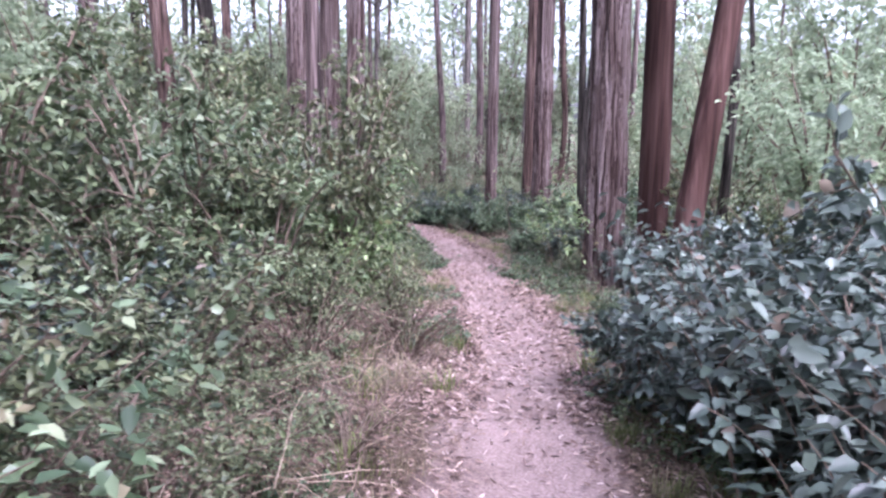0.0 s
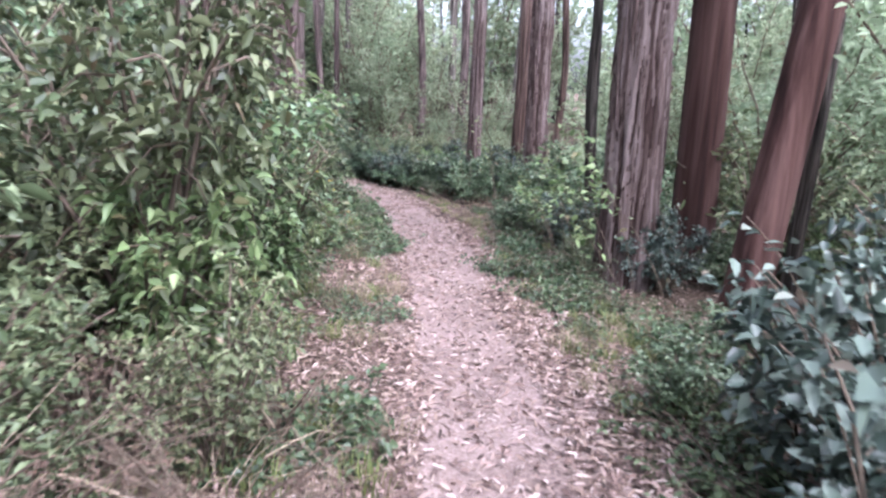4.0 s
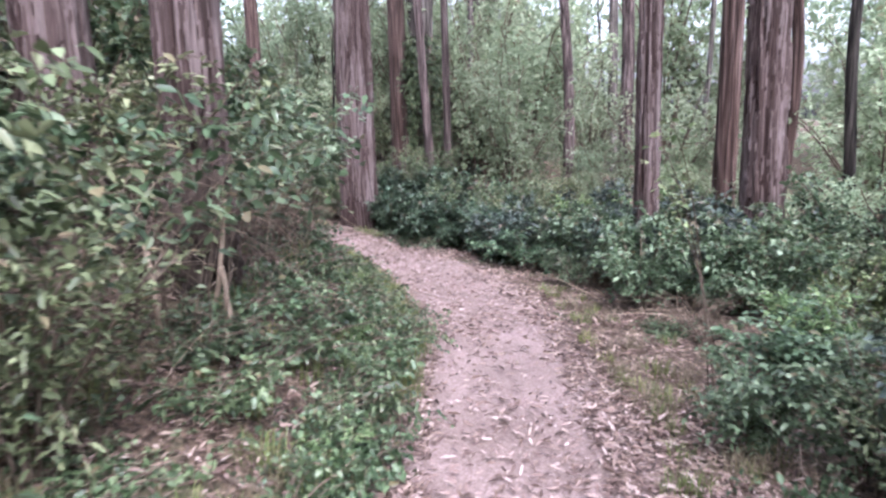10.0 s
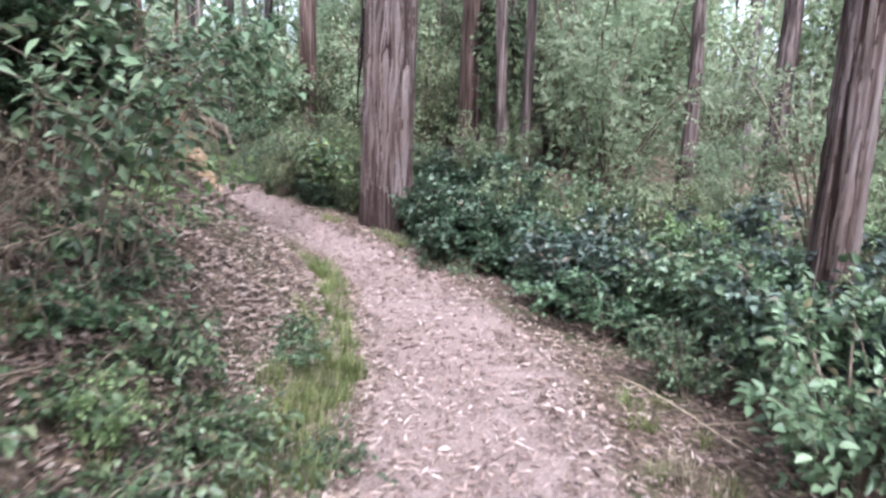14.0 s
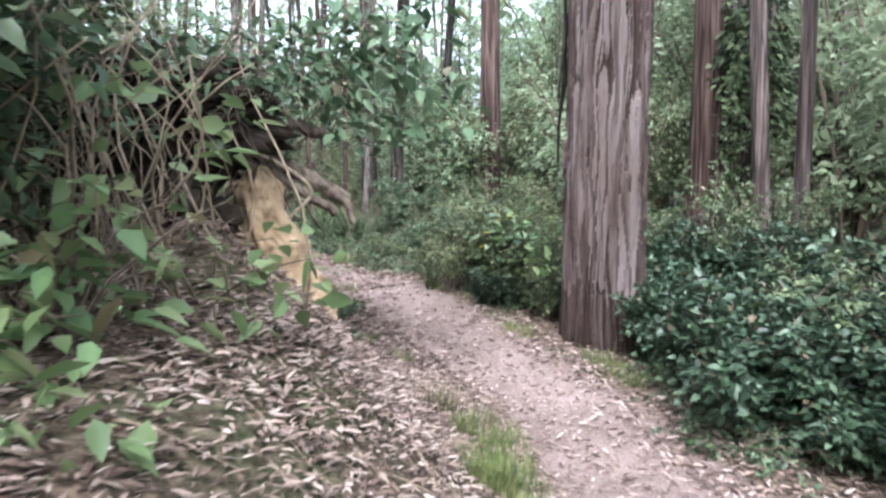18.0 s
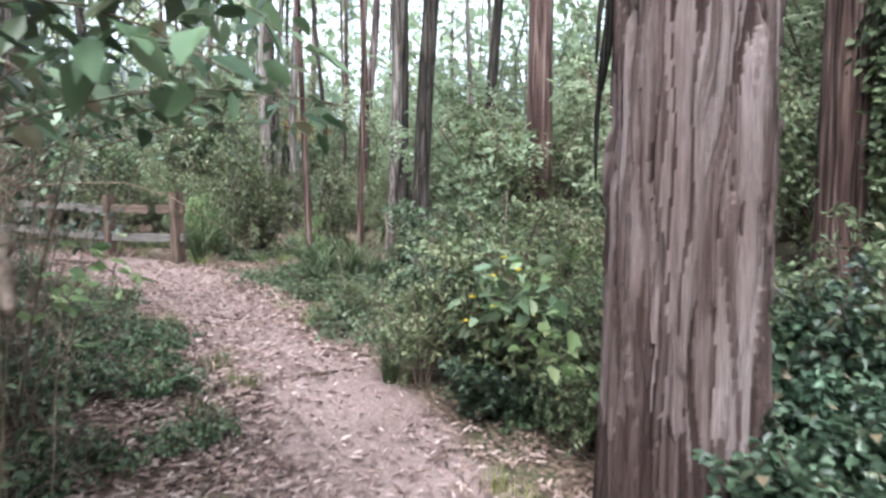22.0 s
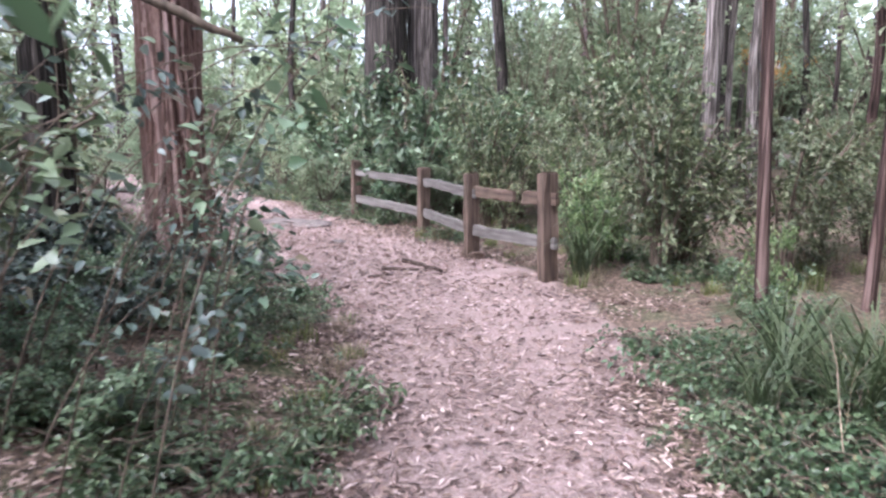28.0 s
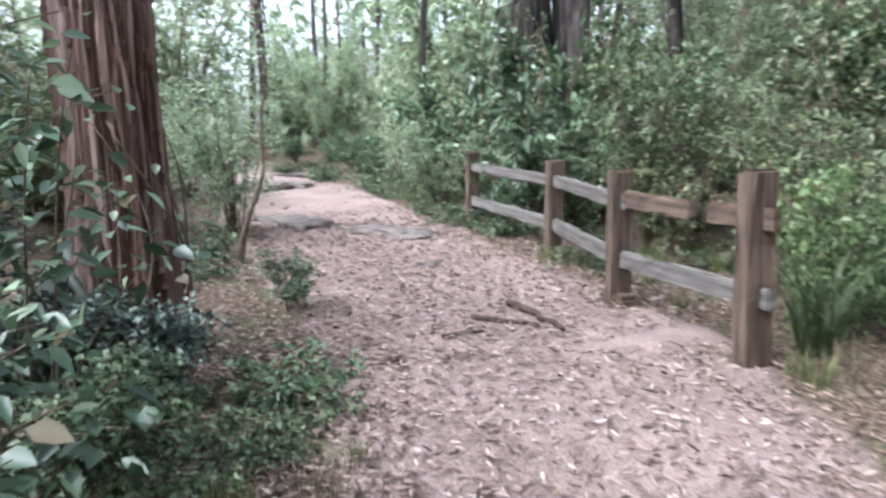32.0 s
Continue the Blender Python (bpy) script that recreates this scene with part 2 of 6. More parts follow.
MAT_GROUND = ground_mat()
BARK = {
    "strip": strip_mat("peeling_grey_bark", (0.036, 0.022, 0.02), (0.09, 0.064, 0.059), (0.187, 0.148, 0.142)),
    "strip_red": strip_mat("peeling_red_bark", (0.075, 0.042, 0.033), (0.185, 0.116, 0.097), (0.3, 0.215, 0.192)),
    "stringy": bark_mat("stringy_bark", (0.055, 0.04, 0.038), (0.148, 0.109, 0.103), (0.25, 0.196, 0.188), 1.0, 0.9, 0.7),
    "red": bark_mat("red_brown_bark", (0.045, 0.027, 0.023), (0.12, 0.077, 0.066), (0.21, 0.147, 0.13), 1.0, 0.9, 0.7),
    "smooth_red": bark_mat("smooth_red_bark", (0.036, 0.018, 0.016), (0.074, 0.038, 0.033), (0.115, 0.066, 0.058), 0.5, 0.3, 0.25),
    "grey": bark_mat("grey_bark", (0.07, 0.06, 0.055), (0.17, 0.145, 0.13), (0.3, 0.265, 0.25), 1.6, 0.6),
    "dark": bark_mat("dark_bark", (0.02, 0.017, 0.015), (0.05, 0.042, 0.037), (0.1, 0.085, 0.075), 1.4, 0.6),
}
LEAF = {
    "broad": leaf_mat("broad_leaf", (0.018, 0.033, 0.016), (0.098, 0.148, 0.077), (0.29, 0.365, 0.23), 0.33, 0.3),
    "deep": leaf_mat("deep_green_leaf", (0.008, 0.017, 0.009), (0.036, 0.064, 0.034), (0.14, 0.2, 0.125), 0.36, 0.2),
    "creeper": leaf_mat("creeper_leaf", (0.015, 0.028, 0.011), (0.064, 0.1, 0.046), (0.18, 0.235, 0.125), 0.38, 0.25),
    "blue": leaf_mat("bluish_leaf", (0.013, 0.021, 0.018), (0.064, 0.09, 0.072), (0.25, 0.298, 0.255), 0.36, 0.2),
    "small": leaf_mat("small_leaf", (0.024, 0.034, 0.016), (0.107, 0.136, 0.064), (0.265, 0.3, 0.168), 0.45, 0.3),
    "bright": leaf_mat("bright_leaf", (0.05, 0.082, 0.032), (0.165, 0.235, 0.1), (0.34, 0.41, 0.21), 0.4, 0.42),
    "dry": leaf_mat("dry_brown_leaf", (0.07, 0.05, 0.035), (0.16, 0.115, 0.08), (0.28, 0.21, 0.15), 0.7, 0.2),
    "mid": leaf_mat("middle_leaf", (0.06, 0.085, 0.045), (0.165, 0.205, 0.12), (0.29, 0.335, 0.22), 0.6, 0.4),
    # Distant leaves kept lighter than real foliage, so the colour carries the haze.
    "far": leaf_mat("haze_paled_leaf", (0.165, 0.21, 0.12), (0.3, 0.36, 0.23), (0.43, 0.49, 0.34), 0.8, 0.62),
    "gum": leaf_mat("gum_leaf", (0.05, 0.075, 0.04), (0.1, 0.14, 0.075), (0.18, 0.22, 0.13), 0.5, 0.4),
    # Amber stands for sun on far foliage, painted as leaf colour.
    "amber": leaf_mat("sun_coloured_leaf", (0.35, 0.16, 0.04), (0.55, 0.28, 0.08), (0.75, 0.45, 0.16), 0.6, 0.4),
    "grass": leaf_mat("grass_blade", (0.06, 0.072, 0.024), (0.13, 0.155, 0.05), (0.26, 0.28, 0.1), 0.55, 0.3),
    "strap": leaf_mat("strap_leaf", (0.022, 0.034, 0.014), (0.05, 0.072, 0.03), (0.12, 0.145, 0.065), 0.5, 0.2),
    "straw": leaf_mat("dry_grass_blade", (0.09, 0.072, 0.043), (0.165, 0.132, 0.082), (0.27, 0.22, 0.145), 0.7, 0.2),
}
MAT_TWIG = plain_mat("twig_bark", (0.07, 0.052, 0.04), (0.19, 0.145, 0.11), 30, 0.9, (1, 1, 0.3))
MAT_DRYSTEM = plain_mat("dry_stem", (0.19, 0.14, 0.1), (0.42, 0.33, 0.25), 30, 0.9, (1, 1, 0.3))
MAT_DARKSTICK = plain_mat("dark_stick", (0.03, 0.02, 0.016), (0.09, 0.065, 0.05), 40, 0.9)
MAT_LOG = plain_mat("weathered_log", (0.05, 0.037, 0.03), (0.17, 0.13, 0.105), 16, 0.95, (1, 1, 0.2), 0.8, 0.02)
MAT_DEADWOOD = plain_mat("weathered_dead_wood", (0.06, 0.043, 0.034), (0.3, 0.235, 0.19), 14, 0.95, (1, 1, 1), 1.0, 0.03)
MAT_TIMBER = plain_mat("weathered_timber", (0.04, 0.028, 0.022), (0.16, 0.112, 0.085), 22, 0.9, (1, 1, 0.08), 0.7, 0.01)
MAT_RAIL = plain_mat("grey_rail_timber", (0.062, 0.053, 0.047), (0.18, 0.163, 0.15), 22, 0.9, (1, 1, 0.06), 0.7, 0.01)
MAT_SAND = plain_mat("sandy_clay", (0.28, 0.185, 0.112), (0.6, 0.435, 0.285), 6, 0.95, (1, 1, 1), 1.0, 0.06)
MAT_ROCK = plain_mat("trodden_sandstone", (0.075, 0.062, 0.056), (0.21, 0.175, 0.157), 7, 0.9, (1, 1, 1), 0.7, 0.03)
# Earth darkened so that solid lumps read as hollows in deep shade.
MAT_SHADED_EARTH = plain_mat("shade_dark_earth", (0.018, 0.013, 0.011), (0.075, 0.055, 0.043), 9, 1.0)
MAT_YELLOW = plain_mat("yellow_petal", (0.75, 0.55, 0.04), (0.9, 0.72, 0.1), 60, 0.6)
LITTER = litter_mat("leaf_litter", [(0.0, (0.045, 0.029, 0.022)), (0.4, (0.125, 0.08, 0.063)), (0.75, (0.235, 0.162, 0.13)), (1.0, (0.42, 0.325, 0.27))])
LITTER_BANK = litter_mat("bleached_leaf_litter", [(0.0, (0.07, 0.044, 0.034)), (0.3, (0.19, 0.13, 0.105)), (0.7, (0.32, 0.235, 0.198)), (1.0, (0.46, 0.37, 0.325))])
LITTER_PALE = litter_mat("pale_leaf_litter", [(0.0, (0.085, 0.052, 0.042)), (0.3, (0.2, 0.132, 0.112)), (0.75, (0.34, 0.245, 0.215)), (1.0, (0.5, 0.4, 0.36))])


# ---------- ground ----------
# the trail's middle line: x, y, height, half width
TRAIL = [
    (0.05, -4.0, 0.3, 0.45),
    (0.15, 0.0, -0.0, 0.45),
    (0.35, 2.5, -0.28, 0.45),
    (0.61, 4.8, -0.4, 0.37),
    (0.72, 6.48, -0.54, 0.46),
    (0.6, 8.3, -0.67, 0.44),
    (0.52, 10.17, -0.82, 0.51),
    (0.5, 11.62, -0.91, 0.58),
    (0.27, 12.85, -0.96, 0.57),
    (-0.19, 14.92, -1.03, 0.58),
    (-0.9, 16.75, -1.11, 0.62),
    (-1.58, 17.77, -1.09, 0.55),
    (-2.08, 18.38, -1.09, 0.46),
    (-3.16, 19.4, -1.05, 0.42),
    (-4.47, 20.06, -0.91, 0.46),
    (-5.58, 20.48, -0.69, 0.38),
    (-6.96, 20.87, -0.67, 0.4),
    (-8.55, 21.46, -0.71, 0.59),
    (-9.79, 21.59, -0.67, 0.72),
    (-10.94, 21.86, -0.62, 0.96),
    (-12.72, 21.65, -0.55, 1.13),
    (-15.37, 20.22, -0.44, 1.22),
    (-21.8, 16.98, -0.22, 1.34),
    (-25.8, 13.58, 0.03, 1.0),
    (-30.8, 8.98, 0.18, 1.0),
]
TR = np.array(TRAIL)
SEG = TR[1:, :2] - TR[:-1, :2]
SEGL = np.hypot(SEG[:, 0], SEG[:, 1])
ARC = np.r_[0, np.cumsum(SEGL)]


def on_trail(x, y):
    """Arc length, signed offset (left positive), height and half width of the trail nearest to each point."""
    x, y = np.atleast_1d(np.asarray(x, float)), np.atleast_1d(np.asarray(y, float))
    best = np.full(x.shape, 1e9)
    s, d, z, w = (np.zeros(x.shape) for _ in range(4))
    for k in range(len(SEG)):
        ax, ay = x - TR[k, 0], y - TR[k, 1]
        u = np.clip((ax * SEG[k, 0] + ay * SEG[k, 1]) / SEGL[k] ** 2, 0, 1)
        dx, dy = ax - u * SEG[k, 0], ay - u * SEG[k, 1]
        dd = np.hypot(dx, dy)
        m = dd < best
        best[m] = dd[m]
        s[m] = (ARC[k] + u * SEGL[k])[m]
        side = np.sign(SEG[k, 0] * ay - SEG[k, 1] * ax)
        d[m] = (dd * side)[m]
        z[m] = (TR[k, 2] + u * (TR[k + 1, 2] - TR[k, 2]))[m]
        w[m] = (TR[k, 3] + u * (TR[k + 1, 3] - TR[k, 3]))[m]
    return s, d, z, w


def wob(x, y, f, seed):
    """A smooth made-up field in -1..1."""
    r = np.random.RandomState(seed)
    out = np.zeros(np.shape(x))
    for k in range(6):
        a, ph, ff = r.uniform(0, 6.28), r.uniform(0, 6.28), f * r.uniform(0.6, 1.8)
        out = out + np.sin((np.cos(a) * x + np.sin(a) * y) * ff + ph) / 3.0
    return out


# rise of the ground 1.2 m and 4 m out from the trail's edge, left and right, along its length
SIDES = [
    (0, 0.05, 0.3, -0.05, -0.1),
    (8, 0.1, 0.3, -0.1, -0.1),
    (12, 0.1, 0.3, -0.15, 0.0),
    (15, 0.25, 0.7, -0.1, -0.1),
    (17.5, 0.65, 1.4, -0.1, -0.2),
    (20, 0.9, 1.7, -0.1, -0.2),
    (23, 0.9, 1.6, -0.1, -0.2),
    (24.6, 0.5, 0.9, -0.1, -0.1),
    (25.8, 0.15, 0.5, -0.05, 0.0),
    (28, 0.18, 0.5, 0.0, 0.1),
    (31, 0.2, 0.5, 0.05, 0.3),
    (35, 0.1, 0.5, 0.0, 0.2),
    (57, 0.2, 0.5, 0.1, 0.3),
]
SD = np.array(SIDES)


def ground(x, y):
    s, d, z, w = on_trail(x, y)
    l1, l2, r1, r2 = (np.interp(s, SD[:, 0], SD[:, k]) for k in (1, 2, 3, 4))
    o = np.abs(d) - w
    near, far = np.where(d > 0, l1, r1), np.where(d > 0, l2, r2)
    t1 = np.clip(o / 1.2, 0, 1)
    t1 = t1 * t1 * (3 - 2 * t1)
    t2 = np.clip((o - 1.2) / 2.8, 0, 1)
    h = z + near * t1 + (far - near) * t2
    h = h + 0.5 * np.exp(-(((x + 4.2) / 0.5) ** 2 + ((y - 17.6) / 0.55) ** 2))  # the bank's end, under the roots
    h = h + 0.05 * t1 * wob(x, y, 1.3, 3) + 0.012 * wob(x, y, 4.0, 5) + 0.25 * np.clip((o - 4) / 8, 0, 1) * wob(x, y, 0.25, 9)
    return h - 0.03 * np.clip(1 - np.abs(d) / np.maximum(w, 0.1), 0, 1)


def gz(x, y):
    return float(ground(x, y)[0])


def spread(lo, hi, step, reach):
    fine = list(np.arange(lo, hi + 1e-6, step))
    a, g, left, right = step, 1.3, [], []
    e = lo
    while e > -reach:
        a *= g
        e -= a
        left.append(e)
    a, e = step, hi
    while e < reach:
        a *= g
        e += a
        right.append(e)
    return np.array(left[::-1] + fine + right)


def mesh_of(name, verts, faces, mats, smooth=True, index=None):
    me = bpy.data.meshes.new(name)
    verts, faces = np.asarray(verts, np.float32), list(faces) if not isinstance(faces, np.ndarray) else faces
    if isinstance(faces, np.ndarray):
        k = faces.shape[1]
        me.vertices.add(len(verts))
        me.vertices.foreach_set("co", verts.ravel())
        me.loops.add(faces.size)
        me.loops.foreach_set("vertex_index", faces.astype(np.int32).ravel())
        me.polygons.add(len(faces))
        me.polygons.foreach_set("loop_start", np.arange(0, faces.size, k, dtype=np.int32))
        me.update(calc_edges=True)
    else:
        me.from_pydata([tuple(v) for v in verts], [], faces)
    for m in mats:
        me.materials.append(m)
    me.polygons.foreach_set("use_smooth", np.full(len(me.polygons), smooth))
    if index is not None:
        me.polygons.foreach_set("material_index", np.asarray(index, np.int32))
    me.update()
    return me


def make_ground():
    xs, ys = spread(-22, 9, 0.16, 260), spread(-4, 32, 0.16, 260)
    gx, gy = np.meshgrid(xs, ys)
    x, y = gx.ravel(), gy.ravel()
    z = ground(x, y)
    nx, ny = len(xs), len(ys)
    i = np.arange(nx * ny).reshape(ny, nx)
    f = np.stack([i[:-1, :-1], i[:-1, 1:], i[1:, 1:], i[1:, :-1]], -1).reshape(-1, 4)
    me = mesh_of("ground", np.stack([x, y, z], 1), f, [MAT_GROUND])
    s, d, zz, w = on_trail(x, y)
    at = me.attributes.new("worn", "FLOAT", "POINT")
    at.data.foreach_set("value", np.clip(1.0 - (np.abs(d) - w + 0.12) / 0.45, 0, 1).astype(np.float32))
    tagged(new("ground", me), "leaf-strewn forest floor with a worn pinkish dirt trail", "ground", kind="structure")


make_ground()


# ---------- building blocks for plants ----------
def part(name, me, parent, label=""):
    ob = new(name, me)
    ob.parent = parent
    if label:
        ob["label"] = label
    return ob


def thing(name, x, y, label, category, group="", turn=0.0, scale=1.0, z=None, kind=""):
    e = new(name)
    e.empty_display_size = 0.1
    e.matrix_basis = Matrix.LocRotScale((x, y, gz(x, y) if z is None else z), Euler((0, 0, turn)), (scale, scale, scale))
    return tagged(e, label, category, group, kind)


def tube(points, radii, sides=8, rough=0.0, rng=None, cap=True, rx=None):
    """Verts and quads of a bent, tapering tube."""
    pts = np.asarray(points, float)
    radii = np.asarray(radii, float)
    t = np.gradient(pts, axis=0)
    t /= np.linalg.norm(t, axis=1)[:, None] + 1e-9
    ref = np.array([1.0, 0, 0]) if abs(t[0, 0]) < 0.8 else np.array([0, 1.0, 0])
    verts = []
    for p, d, r in zip(pts, t, radii):
        u = np.cross(d, ref)
        u /= np.linalg.norm(u)
        v = np.cross(d, u)
        a = np.arange(sides) * 2 * np.pi / sides
        rr = r * (1 + (rng.uniform(-rough, rough, sides) if rng is not None else 0))
        verts.append(p + (np.cos(a) * rr)[:, None] * u + (np.sin(a) * rr)[:, None] * v)
    verts = np.concatenate(verts)
    n = len(pts)
    i = np.arange(n * sides).reshape(n, sides)
    j = np.roll(i, -1, 1)
    f = np.stack([i[:-1], j[:-1], j[1:], i[1:]], -1).reshape(-1, 4)
    if cap:
        c = len(verts)
        verts = np.concatenate([verts, pts[-1:], pts[:1]])
        tip = np.stack([i[-1], j[-1], np.full(sides, c), np.full(sides, c)], -1)
        root = np.stack([j[0], i[0], np.full(sides, c + 1), np.full(sides, c + 1)], -1)
        tri = [tuple(q[:3]) for q in np.concatenate([tip, root])]
        return verts, [tuple(q) for q in f] + tri
    return verts, [tuple(q) for q in f]


def joined(pieces):
    vs, fs, k = [], [], 0
    for v, f in pieces:
        vs.append(v)
        fs += [tuple(a + k for a in q) for q in f]
        k += len(v)
    return np.concatenate(vs), fs


def leaves(rng, centers, dirs, length, width, fold=0.25, droop=0.3):
    """Leaves as two folded blades each: verts and quads, for leaf bases, pointing ways and sizes."""
    n = len(centers)
    d = dirs / (np.linalg.norm(dirs, axis=1)[:, None] + 1e-9)
    up = np.array([0, 0, 1.0]) + rng.normal(0, 0.45, (n, 3))
    side = np.cross(d, up)
    side /= np.linalg.norm(side, axis=1)[:, None] + 1e-9
    nrm = np.cross(side, d)
    ln = (length * rng.uniform(0.6, 1.25, n))[:, None]
    wd = (width * rng.uniform(0.7, 1.2, n))[:, None]
    sag = np.array([0, 0, -1.0]) * ln * droop * rng.uniform(0.2, 1, n)[:, None]
    b = centers
    l1 = b + d * ln * 0.33 + side * wd * 0.5 + nrm * wd * fold + sag * 0.15
    r1 = b + d * ln * 0.33 - side * wd * 0.5 + nrm * wd * fold + sag * 0.15
    l2 = b + d * ln * 0.68 + side * wd * 0.38 + nrm * wd * fold * 0.8 + sag * 0.5
    r2 = b + d * ln * 0.68 - side * wd * 0.38 + nrm * wd * fold * 0.8 + sag * 0.5
    tip = b + d * ln + sag
    v = np.stack([b, l1, l2, tip, r2, r1], 1).reshape(-1, 3)
    k = np.arange(n)[:, None] * 6
    f = np.concatenate([k + [0, 3, 2, 1], k + [0, 5, 4, 3]])
    return v, f


def unit(rng, n, flat=1.0):
    v = rng.normal(0, 1, (n, 3))
    v[:, 2] *= flat
    return v / (np.linalg.norm(v, axis=1)[:, None] + 1e-9)


def shrub_meshes(seed, radius, height, count, leaf, leaf_w, mat, stems=9, twig=MAT_TWIG, open_low=0.15, clump=9, upward=0.25):
    """A shrub: arching stems with side twigs, and leaves set in sprays on them, thin at the bottom, uneven at the top."""
    rng = np.random.RandomState(seed)
    tubes, spots, ways = [], [], []
    for k in range(stems):
        a, reach = rng.uniform(0, 6.28), radius * rng.uniform(0.35, 1.0)
        top = height * rng.uniform(0.55, 1.05)
        u = np.linspace(0, 1, 6)[:, None]
        out = np.array([np.cos(a), np.sin(a), 0])
        p = out * (0.08 * radius + reach * u**1.5) + np.array([0, 0, 1.0]) * top * (u - 0.12 * u**4) + rng.normal(0, 0.03 * radius, (6, 3)) * u
        tubes.append(tube(p, np.linspace(0.012, 0.004, 6) * (0.6 + height * 0.5), 4, cap=False))
        m = max(3, int(count / stems / clump))
        for q in range(m):
            w = rng.uniform(open_low, 1) ** 0.8
            at = np.array([np.interp(w, u[:, 0], p[:, c]) for c in range(3)])
            way = unit(rng, 1, 0.6)[0] + out * 0.5 + np.array([0, 0, upward])
            way /= np.linalg.norm(way)
            far = radius * rng.uniform(0.12, 0.55) * (1.15 - 0.5 * w)
            bend = np.array([0, 0, -0.25 * far])
            if q % 3 == 0:
                tubes.append(tube(np.array([at, at + way * far * 0.5, at + way * far + bend]), [0.005, 0.004, 0.002], 3, cap=False))
            v = np.linspace(0.25, 1.0, clump)[:, None]
            spots.append(at + way * far * v + bend * v**2 + rng.normal(0, leaf * 0.35, (clump, 3)))
            side = np.cross(way, [0, 0, 1.0])
            sg = np.where(np.arange(clump) % 2 == 0, 1, -1)[:, None]
            ways.append(way * 0.6 + side * sg * 0.8 + rng.normal(0, 0.35, (clump, 3)))
    spots, ways = np.concatenate(spots), np.concatenate(ways)
    spots[:, 2] = np.maximum(spots[:, 2], 0.03)
    lv, lf = leaves(rng, spots, ways, leaf, leaf_w)
    sv, sf = joined(tubes)
    return mesh_of("shrub_stems", sv, sf, [twig]), mesh_of("shrub_leaves", lv, lf, [mat])


def tuft_mesh(seed, n, height, width, spread_r, mat, arch=0.6):
    """A tuft of grass blades, each three narrow steps bending over."""
    rng = np.random.RandomState(seed)
    a = rng.uniform(0, 6.28, n)
    r0 = spread_r * np.sqrt(rng.uniform(0, 1, n))
    base = np.stack([np.cos(a) * r0, np.sin(a) * r0, np.zeros(n) - 0.02], 1)
    b = a + rng.normal(0, 0.8, n)
    out = np.stack([np.cos(b), np.sin(b), np.zeros(n)], 1)
    h = (height * rng.uniform(0.45, 1.1, n))[:, None]
    bend = (arch * rng.uniform(0.2, 1.2, n))[:, None]
    side = np.stack([-np.sin(b), np.cos(b), np.zeros(n)], 1) * width / 2
    up = np.array([0, 0, 1.0])
    p1 = base + up * h * 0.45 + out * h * bend * 0.15
    p2 = base + up * h * 0.82 + out * h * bend * 0.5
    p3 = base + up * h * (1 - 0.25 * bend) + out * h * bend
    v = np.stack([base - side, base + side, p1 - side, p1 + side, p2 - side * 0.7, p2 + side * 0.7, p3 - side * 0.1, p3 + side * 0.1], 1).reshape(-1, 3)
    k = np.arange(n)[:, None] * 8
    f = np.concatenate([k + [0, 1, 3, 2], k + [2, 3, 5, 4], k + [4, 5, 7, 6]])
    return mesh_of("grass_blades", v, f, [mat])


def trunk_mesh(seed, r0, height, lean=(0.0, 0.0), mat=None, sides=40, rings=70, ridge=0.35, flare=0.35, taper=0.45, curve=0.0):
    """A trunk with upright furrows, a flared foot and a slow taper."""
    rng = np.random.RandomState(seed)
    u = np.linspace(0, 1, rings) ** 1.5
    a = np.arange(sides) * 2 * np.pi / sides
    z = u * height
    base = r0 * (1 - taper * u) * (1 + flare * np.exp(-z / (r0 * 1.6)))
    ph = rng.uniform(0, 6.28, 7)
    cx = lean[0] * z + curve * np.sin(z * 0.35 + ph[0]) * np.clip(z, 0, 3) / 3
    cy = lean[1] * z + curve * np.sin(z * 0.28 + ph[1]) * np.clip(z, 0, 3) / 3
    col = rng.normal(0, 1, sides)
    rr = np.ones((rings, sides))
    slow = rng.normal(0, 1, (rings, sides))
    for k in range(rings):
        if k:
            slow[k] = 0.82 * slow[k - 1] + 0.35 * slow[k]
    k = 0
    while k < sides:
        w = rng.randint(1, 2 + max(2, sides // 22))
        off, z_next = rng.normal(0, 0.5), 0.0
        for q in range(rings):
            if z[q] > z_next:
                off, z_next = 0.5 * off + rng.normal(0, 0.5), z[q] + rng.uniform(0.25, 1.6)
            rr[q, k : k + w] += ridge * 0.13 * off
        k += w
    rr += ridge * 0.03 * (col + slow)
    rr += 0.05 * np.sin(3 * a + ph[2])[None] + 0.12 * np.exp(-z / (r0 * 2))[:, None] * np.sin(5 * a + ph[3])[None]
    rad = base[:, None] * rr
    v = np.stack([cx[:, None] + np.cos(a) * rad, cy[:, None] + np.sin(a) * rad, np.repeat(z[:, None] - 0.15, sides, 1)], -1).reshape(-1, 3)
    i = np.arange(rings * sides).reshape(rings, sides)
    j = np.roll(i, -1, 1)
    f = np.stack([i[:-1], j[:-1], j[1:], i[1:]], -1).reshape(-1, 4)
    return mesh_of("trunk", v, f, [mat]), np.array([cx[-1], cy[-1], height - 0.15])


